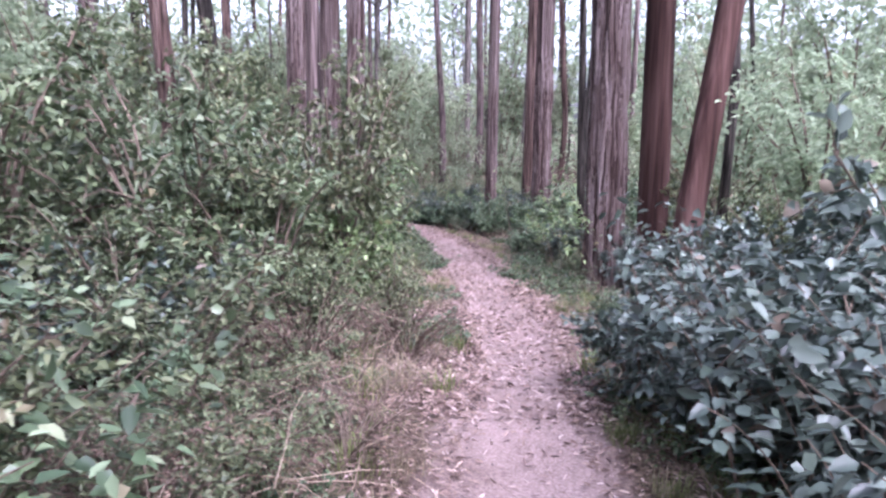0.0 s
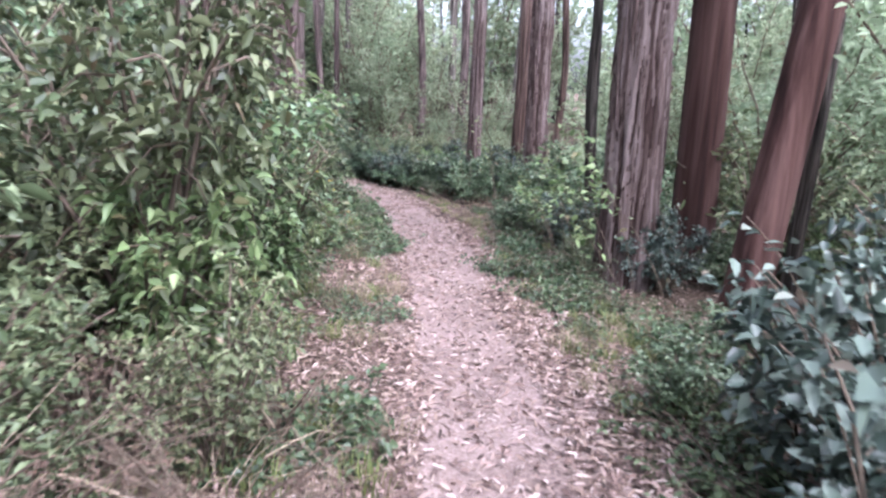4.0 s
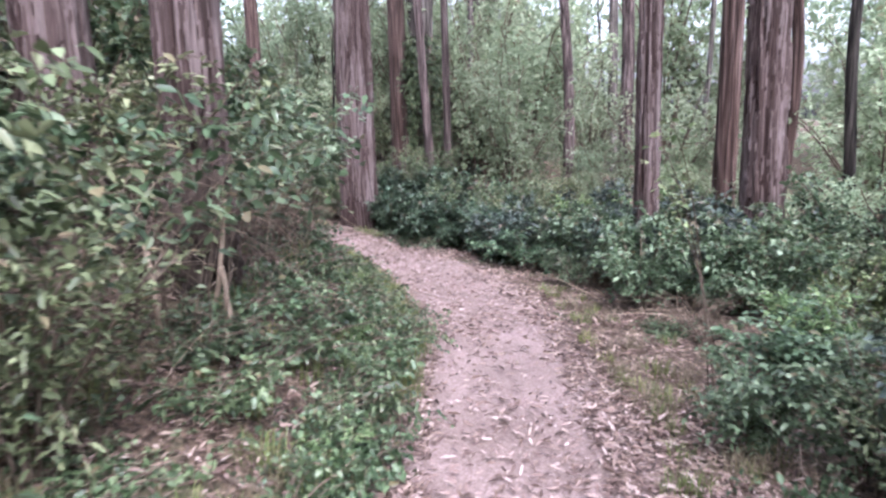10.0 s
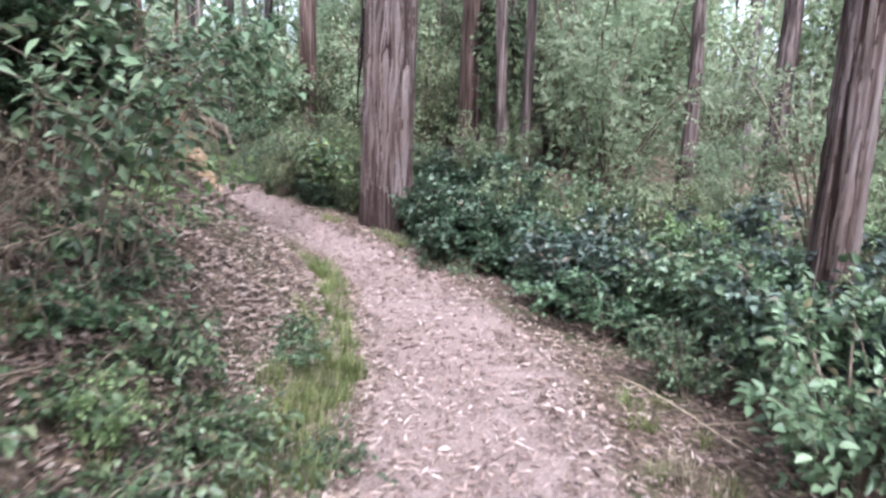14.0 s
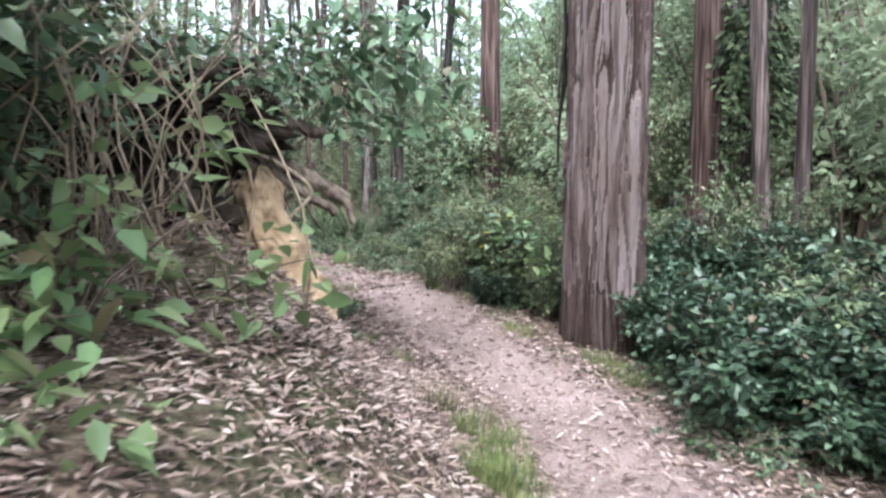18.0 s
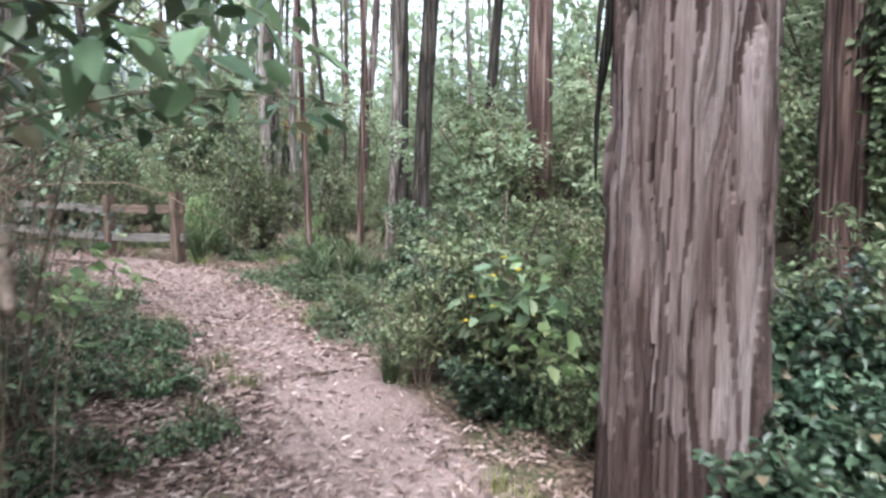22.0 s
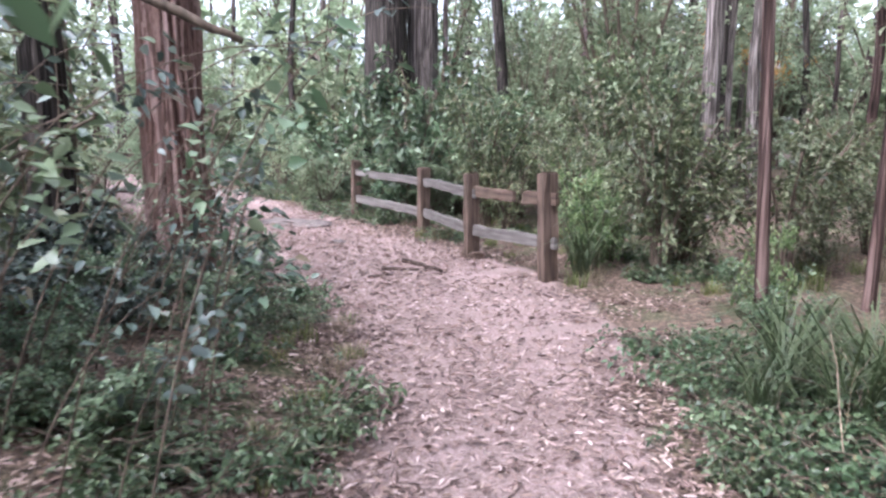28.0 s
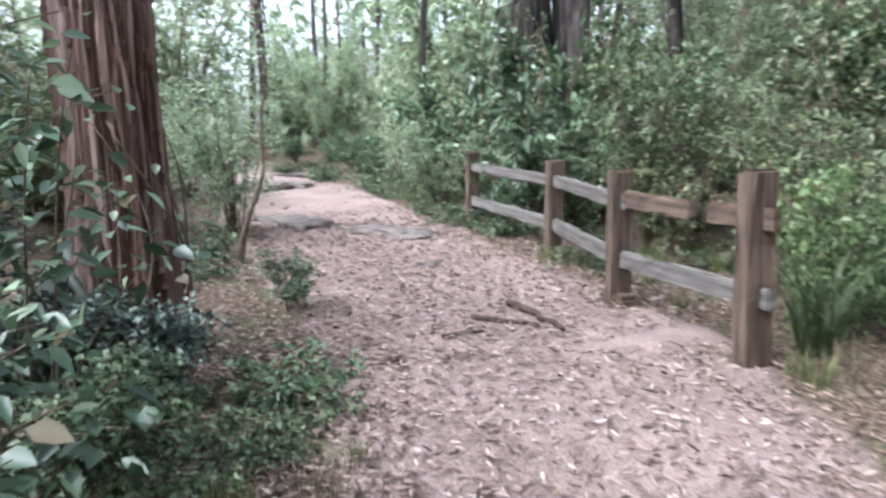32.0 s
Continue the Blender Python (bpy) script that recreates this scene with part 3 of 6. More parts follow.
def plated_trunk(seed, r0, height, lean, mat, sides, flare, broken=0.0, fine_to=4.8, taper=0.45):
    """A stringybark trunk: layers of long, overlapping bark strips with ragged ends, each strip with its own tone.
    broken: height below which the outer layers have flaked away."""
    rng = np.random.RandomState(seed)
    step = max(0.012, 1.5 * r0 * 6.28 / sides)
    z1 = np.concatenate([np.arange(0, fine_to, step), np.linspace(fine_to, height, 14)])
    a1 = np.arange(sides) * 2 * np.pi / sides
    a, z = np.meshgrid(a1, z1)
    ph = rng.uniform(0, 6.28, 8)
    sway = 0.07 * np.sin(2 * a + 1.7 * z + ph[0]) + 0.05 * np.sin(5 * a - 3.1 * z + ph[1]) + 0.03 * np.sin(9 * a + 7.3 * z + ph[2])
    aw = np.mod(a + sway, 2 * np.pi)

    def toss(c, q, k):
        v = np.sin(c * 12.9898 + q * 78.233 + k * 37.719 + seed) * 43758.5453
        return v - np.floor(v)

    # Gaps between strips keep the darkest tone: inner bark, deepened for shade.
    bulk, tone = np.zeros(a.shape), np.full(a.shape, 0.04)
    around = 6.28 * r0
    lost = broken + 0.05 * np.sin(3 * a + ph[3]) + 0.05 * np.sin(11 * a + ph[4]) + 0.04 * np.sin(29 * a + ph[7])
    for k, (wide, ln, amp) in enumerate(((0.06, 2.2, 0.028), (0.036, 1.6, 0.025), (0.022, 1.0, 0.017))):
        n = max(6, int(around / wide))
        ends = np.cumsum(rng.uniform(0.5, 1.5, n))
        ends = ends / ends[-1] * 2 * np.pi + 1e-6
        col = np.searchsorted(ends, aw.ravel()).reshape(a.shape) % n
        start = np.r_[0, ends[:-1]]
        f = (aw - start[col]) / (ends - start)[col]
        span = ((ends - start) * r0)[col]
        run = (ln * rng.uniform(0.5, 1.6, n))[col]
        w = z / run + rng.uniform(0, 9, n)[col] + (f - 0.5) * rng.normal(0, 0.12, n)[col]
        row = np.floor(w)
        g = w - row
        reach = np.clip(np.minimum(g, 1 - g) * run / 0.3, 0.12, 1) ** 0.7
        side = np.clip((reach * 0.5 - np.abs(f - 0.5)) * span / 0.008, 0, 1)
        tip = np.clip(np.minimum(g, 1 - g) * run / 0.05, 0, 1)
        peel = 1 + 1.3 * np.exp(-g * run / 0.09) * (toss(col, row, 3) > 0.6)
        there = (toss(col, row, 1) > 0.38) & ((z > lost) | (k != 1))
        h = there * amp * (0.45 + 0.75 * toss(col, row, 2)) * np.sqrt(side) * tip * peel
        tone = np.where(h > 0.35 * amp, toss(col, row, 5) * np.where(z > lost, 0.75, 0.5) + 0.25 * (z > lost), tone)
        bulk = bulk + h
    if broken:
        bulk = bulk + 0.009 * np.clip((z - lost) / 0.03, 0, 1) + 0.009 * (z <= lost)
    fibre = rng.normal(0, 1, a.shape)
    for q in range(1, len(z1)):
        fibre[q] = 0.9 * fibre[q - 1] + 0.44 * fibre[q]
    u = z / height
    rad = r0 * (1 - taper * u) * (1 + flare * np.exp(-z / (r0 * 1.6))) * (1 + 0.03 * np.sin(3 * a + ph[5]) + 0.05 * np.exp(-z / (r0 * 2)) * np.sin(5 * a + ph[6]))
    rad = rad + (bulk - 0.02) * min(1.0, r0 / 0.22) + 0.0012 * fibre
    v = np.stack([lean[0] * z + np.cos(a) * rad, lean[1] * z + np.sin(a) * rad, z - 0.15], -1).reshape(-1, 3)
    i = np.arange(a.size).reshape(a.shape)
    j = np.roll(i, -1, 1)
    me = mesh_of("trunk", v, np.stack([i[:-1], j[:-1], j[1:], i[1:]], -1).reshape(-1, 4), [mat])
    me.attributes.new("tone", "FLOAT", "POINT").data.foreach_set("value", np.clip(tone, 0, 1).ravel().astype(np.float32))
    return me, np.array([lean[0] * height, lean[1] * height, height - 0.15])


def crown_meshes(seed, spread_r, tall, n_limbs, n_leaves, mat, bark):
    """Limbs from the trunk's top and drooping sprays of leaves; the origin is the top of the trunk."""
    rng = np.random.RandomState(seed)
    tubes, spots, ways = [], [], []
    per = max(1, n_leaves // (n_limbs * 5))
    for k in range(n_limbs):
        a, el = rng.uniform(0, 6.28), rng.uniform(0.3, 1.2)
        way = np.array([np.cos(a) * np.cos(el), np.sin(a) * np.cos(el), np.sin(el)])
        ln = spread_r * rng.uniform(0.6, 1.1)
        start = np.array([0, 0, -tall * rng.uniform(0.0, 0.35)])
        p = np.stack([start + way * ln * q + np.array([0, 0, 0.25 * ln * q * q]) + rng.normal(0, 0.12, 3) * (q > 0) for q in np.linspace(0, 1, 5)])
        tubes.append(tube(p, np.linspace(0.09, 0.02, 5), 5, cap=False))
        for c in range(5):
            mid = p[rng.randint(2, 5)] + rng.normal(0, spread_r * 0.22, 3)
            n = per
            spots.append(mid + rng.normal(0, 1, (n, 3)) * np.array([0.55, 0.55, 0.4]) * spread_r * 0.3)
            ways.append(unit(rng, n, 0.5) + np.array([0, 0, -0.6]))
    lv, lf = leaves(rng, np.concatenate(spots), np.concatenate(ways), 0.22, 0.09)
    sv, sf = joined(tubes)
    return mesh_of("limbs", sv, sf, [bark]), mesh_of("crown", lv, lf, [mat])


# ---------- trees ----------
CROWN_SETS = [crown_meshes(100 + k, 2.6, 7.0, 9, 560, LEAF["gum"], BARK["grey"]) for k in range(4)]


def tree(x, y, radius, height, bark, label, lean=(0.0, 0.0), seed=1, curve=0.0, crown=True, group="", fine=1.0, flare=0.35, ridge=0.35, name="gum_tree", crown_size=1.0, plates=0, broken=0.0):
    t = thing(name, x, y, label, "tree", group)
    if plates:
        me, top = plated_trunk(seed, radius, height, lean, BARK[bark], plates, flare, broken)
    else:
        me, top = trunk_mesh(seed, radius, height, lean, BARK[bark], max(8, int(40 * fine)), max(14, int(70 * fine)), ridge, flare, 0.45, curve)
    part("trunk", me, t)
    if crown:
        limbs, leafy = CROWN_SETS[seed % len(CROWN_SETS)]
        k = crown_size * (0.75 + 0.25 * (seed % 3))
        for nm, m in (("branchwork", limbs), ("crown", leafy)):
            o = part(nm, m, t)
            o.matrix_basis = Matrix.LocRotScale(Vector(top) - Vector((0, 0, 0.3)), Euler((0, 0, seed * 1.7)), (k, k, k))
    return t


def strips(t, seed, radius, count, z0, z1, bark, lean=(0.0, 0.0)):
    """Loose upright strips of bark on a trunk."""
    rng = np.random.RandomState(seed)
    for k in range(count):
        a, w, z, ln = rng.uniform(0, 6.28), rng.uniform(0.02, 0.055), rng.uniform(z0, z1), rng.uniform(0.35, 1.3)
        u = np.linspace(0, 1, 6)
        lift = 0.012 + 0.05 * (u > 0.75) * rng.uniform(0, 1) * (u - 0.75) * 4
        aa = a + 0.04 * np.sin(u * 5 + k)
        rr = radius * (1 - 0.03 * (z + u * ln)) * 1.03 + lift
        hw = w / 2 / radius * (1 - 0.6 * (2 * u - 1) ** 4)
        zz = z + u * ln
        rows = []
        for side, push in ((-1, -0.012), (0, 0.012), (1, -0.012)):
            rows.append(np.stack([lean[0] * zz + np.cos(aa + side * hw) * (rr + push), lean[1] * zz + np.sin(aa + side * hw) * (rr + push), zz], 1))
        v = np.concatenate(rows)
        f = [(q * 6 + i, q * 6 + i + 1, q * 6 + i + 7, q * 6 + i + 6) for q in range(2) for i in range(5)]
        part("bark_strip", mesh_of("bark_strip", v, f, [BARK[bark]]), t)


tree(2.52, 10.28, 0.29, 17, 'strip', 'big furrowed grey-brown stringybark trunk beside the trail', (-0.02, 0.0), 3, flare=0.25, plates=150)
tree(3.4, 10.75, 0.25, 16, 'smooth_red', 'smooth dark red-brown tree trunk beside a furrowed trunk', (-0.015, 0.02), 4, flare=0.2, ridge=0.06, fine=1.4)
tree(3.06, 8.75, 0.19, 14, 'smooth_red', 'leaning smooth red-brown tree trunk', (0.14, 0.05), 5, flare=0.2, ridge=0.06, fine=1.4)
tree(2.75, 12.9, 0.083, 9, 'dark', 'thin dark crooked tree leaning beside the trail', (-0.06, 0.02), 6, fine=0.5, curve=0.1, crown_size=0.5, name='thin_tree')
tree(4.06, 9.82, 0.078, 9, 'dark', 'thin dark tree behind red trunks', (-0.03, 0.02), 7, fine=0.4, curve=0.15, crown_size=0.5, name='thin_tree')
tree(1.3, 18.4, 0.145, 18, 'strip', 'tall straight stringybark tree among shrubs', (0.0, 0), 8, plates=90)
tree(2.66, 18.5, 0.24, 18, 'strip', 'thick upright stringybark tree among shrubs', (0.0, 0), 9, plates=90)
tree(2.45, 19.88, 0.165, 18, 'red', 'red-brown tree close behind a thicker trunk', (0.01, 0), 10, fine=0.6)
tree(-1.8, 9.35, 0.102, 16, 'stringy', 'furrowed stringybark tree behind the shrubs', (0.01, 0.0), 11, fine=0.8, ridge=0.4)
tree(-1.72, 13.25, 0.175, 17, 'strip', 'old furrowed trunk with a dark scarred foot and hanging roots', (0.01, 0), 14, flare=0.45, plates=120)
tree(-2.8, 13.4, 0.225, 17, 'strip', 'furrowed stringybark tree behind overhanging leaves', (0.0, 0), 15, plates=110)
old_tree = tree(-3.52, 20.94, 0.3, 18, 'strip', 'large old stringybark tree with peeling bark beside the trail', (0.012, 0.0), 16, flare=0.12, plates=240, broken=0.62)
strips(old_tree, 5, 0.312, 26, 0.75, 4.5, 'stringy', (0.012, 0.0))
tree(-4.04, 25.5, 0.22, 17, 'red', 'pale red-brown tree beside an ivy-wrapped trunk', (0.005, 0.0), 18, fine=0.9)
tree(-3.52, 25.65, 0.165, 16, 'grey', 'grey leaning tree wrapped in dark ivy', (0.05, 0.0), 19, fine=0.8)
tree(-3.05, 24.68, 0.105, 14, 'stringy', 'slender leaning tree beside an ivy-wrapped trunk', (-0.05, 0), 20, fine=0.5, name='slender_tree')
tree(-2.62, 24.5, 0.09, 14, 'stringy', 'slender upright tree beside an ivy-wrapped trunk', (0.0, 0), 21, fine=0.5, name='slender_tree')
tree(-8.2, 26.35, 0.2, 17, 'red', 'furrowed red-grey tree in the woods', (0.0, 0), 22, fine=0.7)
tree(-11.88, 26.9, 0.18, 15, 'dark', 'dark slender tree behind the shrubs', (0.0, 0.0), 23, fine=0.5, name='slender_tree')
tree(-9.68, 25.32, 0.136, 13, 'dark', 'dark forked tree among pale shrubs', (0.03, 0.02), 24, fine=0.5, curve=0.1)
tree(-10.15, 27.63, 0.106, 12, 'dark', 'thin crooked dark tree', (0.0, 0.03), 25, fine=0.4, curve=0.25, name='thin_tree')
tree(-11.13, 25.95, 0.092, 12, 'grey', 'thin grey leaning tree', (0.1, 0.0), 26, fine=0.4, curve=0.1, name='thin_tree')
tree(-12.09, 19.39, 0.25, 18, 'strip_red', 'big red-brown stringybark trunk at the trail bend', (-0.01, -0.02), 27, flare=0.25, plates=190)
tree(-20.62, 21.79, 0.472, 18, 'dark', 'thick dark trunk behind the fence', (0.0, 0), 28, fine=0.8)
tree(-20.9, 22.55, 0.362, 18, 'grey', 'grey trunk standing against a dark one', (0.0, 0.01), 29, fine=0.8)
tree(-10.1, 23.62, 0.046, 9, 'red', 'thin red-brown tree near the fence', (-0.02, -0.035), 30, fine=0.5, crown_size=0.5, name='thin_tree', flare=0.6)
tree(-10.69, 24.95, 0.048, 9, 'red', 'thin red-brown sapling near the fence', (0.0, 0.03), 31, fine=0.4, crown_size=0.4, name='thin_tree')
tree(-16.34, 26.72, 0.161, 15, 'grey', 'slender grey tree in front of amber foliage', (0.0, 0), 32, fine=0.5, name='slender_tree')
tree(-11.78, 18.45, 0.179, 14, 'dark', 'dark vine-covered tree beside the trail', (0.0, 0), 33, fine=0.7)
tree(-8.75, 19.2, 0.056, 7, 'dark', 'thin dark leaning tree over the creepers', (-0.04, 0.08), 34, fine=0.4, curve=0.05, crown_size=0.4, name='thin_tree')
tree(-19.99, 24.35, 0.134, 12, 'dark', 'thin dark leaning tree behind the fence', (0.05, -0.1), 35, fine=0.4, name='thin_tree')
tree(1.13, 34.4, 0.185, 18, 'grey', 'far grey tree seen between the trunks', (0, 0), 37, fine=0.4)
tree(-2.87, 28.66, 0.111, 9, 'grey', 'thin forked pale tree in the woods', (0.03, 0), 38, fine=0.35, curve=0.1, crown_size=0.5, name='thin_tree')
tree(-2.49, 29.74, 0.117, 9, 'grey', 'thin pale tree in the woods', (-0.04, 0), 39, fine=0.35, curve=0.15, crown_size=0.5, name='thin_tree')
tree(-4.28, 28.71, 0.141, 9, 'dark', 'thin dark tree in the woods', (-0.04, 0), 40, fine=0.35, curve=0.1, crown_size=0.5, name='thin_tree')
tree(-3.25, 30.93, 0.153, 9, 'dark', 'thin dark forked tree in the woods', (0.05, 0), 41, fine=0.35, curve=0.15, crown_size=0.5, name='thin_tree')

# slender trunks further off in the woods
FAR_LABELS = {"stringy": "tall slender stringybark tree in the woods", "grey": "tall slender grey-barked tree in the woods", "red": "tall slender red-brown tree in the woods", "dark": "thin dark-barked tree in the woods"}
FAR_TRUNKS = []
for k in range(10):
    FAR_TRUNKS.append(trunk_mesh(300 + k, 0.055 + 0.014 * k, 13 + k % 4, (0.02 * (k % 3 - 1), 0.015 * (k % 4 - 1.5)), BARK[("grey", "stringy", "dark", "red", "stringy")[k % 5]], 12, 26, 0.07, 0.3, 0.5, 0.1 + 0.05 * (k % 4)))
rng = np.random.RandomState(77)
placed = []
while len(placed) < 120:
    s0 = rng.uniform(0, ARC[-1] + 4)
    off = rng.choice([-1, 1]) * (3.5 + 22 * rng.uniform(0, 1) ** 1.3)
    k = min(int(np.searchsorted(ARC, s0)) - 1, len(SEG) - 1)
    k = max(k, 0)
    n = np.array([-SEG[k, 1], SEG[k, 0]]) / SEGL[k]
    p = TR[k, :2] + SEG[k] / SEGL[k] * (s0 - ARC[k]) + n * off
    sd = on_trail(p[0], p[1])
    if abs(sd[1][0]) < 4.2 or any((p[0] - q[0]) ** 2 + (p[1] - q[1]) ** 2 < 1.0 for q in placed):
        continue
    placed.append(p)
for k in range(15):
    s0, off = rng.uniform(27, 40), -rng.uniform(6.5, 16)
    k = int(np.searchsorted(ARC, s0)) - 1
    p = TR[k, :2] + SEG[k] / SEGL[k] * (s0 - ARC[k]) + np.array([-SEG[k, 1], SEG[k, 0]]) / SEGL[k] * off
    if abs(on_trail(p[0], p[1])[1][0]) > 4.5 and np.hypot(*(p - np.array((-13.5, 25.9)))) > 1.2:
        placed.append(p)
for k in range(46):
    a, r = rng.uniform(0, 6.28), rng.uniform(26, 44)
    placed.append(np.array([-5 + np.cos(a) * r, 13 + np.sin(a) * r]))
for k, p in enumerate(placed):
    me, top = FAR_TRUNKS[rng.randint(10) if k < 120 or k > 135 else rng.randint(4)]
    kind = me.materials[0].name.split("_bark")[0].replace("_brown", "")
    t = thing("slender_tree", p[0], p[1], FAR_LABELS[kind], "tree", "slender trees in the woods", rng.uniform(0, 6.28), rng.uniform(0.75, 1.15))
    part("trunk", me, t)
    limbs, leafy = CROWN_SETS[k % 4]
    for nm, m in (("branchwork", limbs), ("crown", leafy)):
        o = part(nm, m, t)
        c = 0.35 + 0.2 * rng.uniform()
        o.matrix_basis = Matrix.LocRotScale(Vector(top) - Vector((0, 0, 0.3 + 2.2 * rng.uniform())), Euler((0, 0, rng.uniform(0, 6.28))), (c, c, c))

# ---------- shrubs ----------
KINDS = {
    "broad": ("broad_leaved_shrub", "dense shrub with dark green oval leaves", [shrub_meshes(10 + k, 0.75, 1.2, 1750, 0.08, 0.046, LEAF["broad"]) for k in range(3)]),
    "deep": ("broad_leaved_shrub", "dense shrub with large deep green leaves", [shrub_meshes(15 + k, 0.75, 1.2, 2500, 0.095, 0.058, LEAF["deep"]) for k in range(3)]),
    "blue": ("broad_leaved_shrub", "dense shrub with dull blue-green broad leaves", [shrub_meshes(20 + k, 0.75, 1.3, 1500, 0.092, 0.057, LEAF["blue"]) for k in range(3)]),
    "small": ("small_leaved_shrub", "wispy shrub with small olive-green leaves", [shrub_meshes(30 + k, 0.8, 1.4, 2200, 0.066, 0.03, LEAF["small"], 12) for k in range(3)]),
    "bright": ("leafy_shrub", "shrub with fresh light green leaves", [shrub_meshes(40 + k, 0.6, 0.9, 1200, 0.075, 0.036, LEAF["bright"], 8) for k in range(2)]),
    "dry": ("dry_shrub", "half-dead shrub with brown leaves and bare twigs", [shrub_meshes(50 + k, 0.8, 1.0, 1100, 0.04, 0.014, LEAF["dry"], 22, MAT_TWIG, 0.05) for k in range(2)]),
    "low": ("ground_creeper", "low creeping plant with dark green leaves", [shrub_meshes(60 + k, 0.6, 0.2, 1000, 0.055, 0.034, LEAF["creeper"], 16, MAT_TWIG, 0.0, 9, -0.25) for k in range(3)]),
    "mid": ("tall_shrub", "tall slender shrub with small grey-green leaves", [shrub_meshes(80 + k, 1.3, 4.2, 3000, 0.1, 0.046, LEAF["mid"], 12) for k in range(3)]),
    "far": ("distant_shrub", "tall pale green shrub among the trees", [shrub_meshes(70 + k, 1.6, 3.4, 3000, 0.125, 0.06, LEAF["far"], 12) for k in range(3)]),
}


def plant(kind, x, y, size=1.0, turn=0.0, z=None, squash=1.0, group=""):
    name, label, sets = KINDS[kind]
    stems, leafy = sets[int(abs(x * 7 + y * 13)) % len(sets)]
    t = thing(name, x, y, label, "shrub" if kind != "low" else "ground plant", group or "shrubs beside the trail", turn, size, z)
    t.scale = (size, size, size * squash)
    tagged(part("branchwork", stems, t), kind="stuff")
    tagged(part("foliage", leafy, t), kind="stuff")
    return t


def beside(s, off):
    """A place at arc length s, off metres from the trail's edge (left positive)."""
    k = max(0, min(int(np.searchsorted(ARC, s)) - 1, len(SEG) - 1))
    u = (s - ARC[k]) / SEGL[k]
    w = TR[k, 3] + (TR[k + 1, 3] - TR[k, 3]) * min(max(u, 0), 1)
    n = np.array([-SEG[k, 1], SEG[k, 0]]) / SEGL[k]
    return TR[k, :2] + SEG[k] * u + n * (off + math.copysign(w, off))


def open_spot(kind, x, y):
    """The open view from the trail to the scarred trunk, where only creepers grow."""
    ax, ay, bx, by = 0.1, 10.4, -1.7, 13.1
    u = min(max(((x - ax) * (bx - ax) + (y - ay) * (by - ay)) / ((bx - ax) ** 2 + (by - ay) ** 2), 0), 1)
    return kind != "low" and math.hypot(x - ax - u * (bx - ax), y - ay - u * (by - ay)) < 0.45


AMBER = np.array([-20.37, 29.73])
CLEAR = np.array([-7.5, 21.9])


def in_gap(p):
    """A gap in the undergrowth that leads to the amber tree."""
    d = AMBER - CLEAR
    u = np.clip(((p - CLEAR) @ d) / (d @ d), 0, 1)
    return np.hypot(*(p - CLEAR - u * d)) < 1.1


def belt(rows, seed):
    """Rows of kind, arc from, arc to, offset from, offset to, size, height factor, count."""
    r = np.random.RandomState(seed)
    for kind, s0, s1, o0, o1, size, squash, count in rows:
        for k in range(count):
            s = s0 + (s1 - s0) * (k + r.uniform(0, 1)) / count
            p = beside(s, r.uniform(o0, o1))
            if abs(on_trail(p[0], p[1])[1][0]) < TR[:, 3].min() + 0.25 or open_spot(kind, p[0], p[1]) or (o1 <= -3 and in_gap(p)):
                continue
            plant(kind, p[0], p[1], size * r.uniform(0.65, 1.3), r.uniform(0, 6.28), None, squash * r.uniform(0.75, 1.35))


# opening stretch: pale shrubs on one side, a blue-green thicket on the other
belt([
    ("small", 5, 13, 1.2, 2.4, 0.95, 0.9, 12),
    ("small", 4, 14, 2.4, 5, 1.2, 1.0, 18),
    ("blue", 2, 8, 1.6, 2.6, 1.0, 1.0, 6),
    ("dry", 4, 11, 0.5, 1.6, 0.6, 0.8, 16),
    ("low", 4.5, 11, 0.3, 1.5, 0.6, 1.3, 12),
    ("small", 5, 10, 0.6, 1.3, 0.45, 0.9, 9),
    ("blue", 5, 9.6, -1.5, -0.75, 0.85, 1.1, 9),
    ("blue", 5, 9.8, -3.2, -1.6, 1.1, 1.0, 12),
    ("broad", 4, 11, -5, -3, 1.3, 1.0, 10),
    ("low", 6, 11, -1.1, -0.15, 0.8, 1.0, 9),
], 1)
belt([
    ("bright", 10.2, 12.2, 1.1, 2.0, 1.0, 1.5, 5),
    ("broad", 12.0, 13.4, 1.2, 2.0, 0.9, 1.3, 3),
    ("small", 10, 13, 0.9, 1.8, 1.0, 1.4, 4),
    ("broad", 11, 15, 2, 4, 1.4, 1.2, 8),
    ("low", 9.5, 13.5, 0.3, 1.2, 0.7, 1.0, 8),
    ("low", 11.5, 16, -1.4, -0.35, 0.8, 1.1, 14),
    ("broad", 13.5, 17, -4.2, -2.0, 0.7, 0.8, 7),
    ("small", 11, 16, -6, -3, 1.3, 1.0, 6),
    ("bright", 12.5, 16.5, -5.5, -3.4, 0.9, 1.0, 9),
], 2)
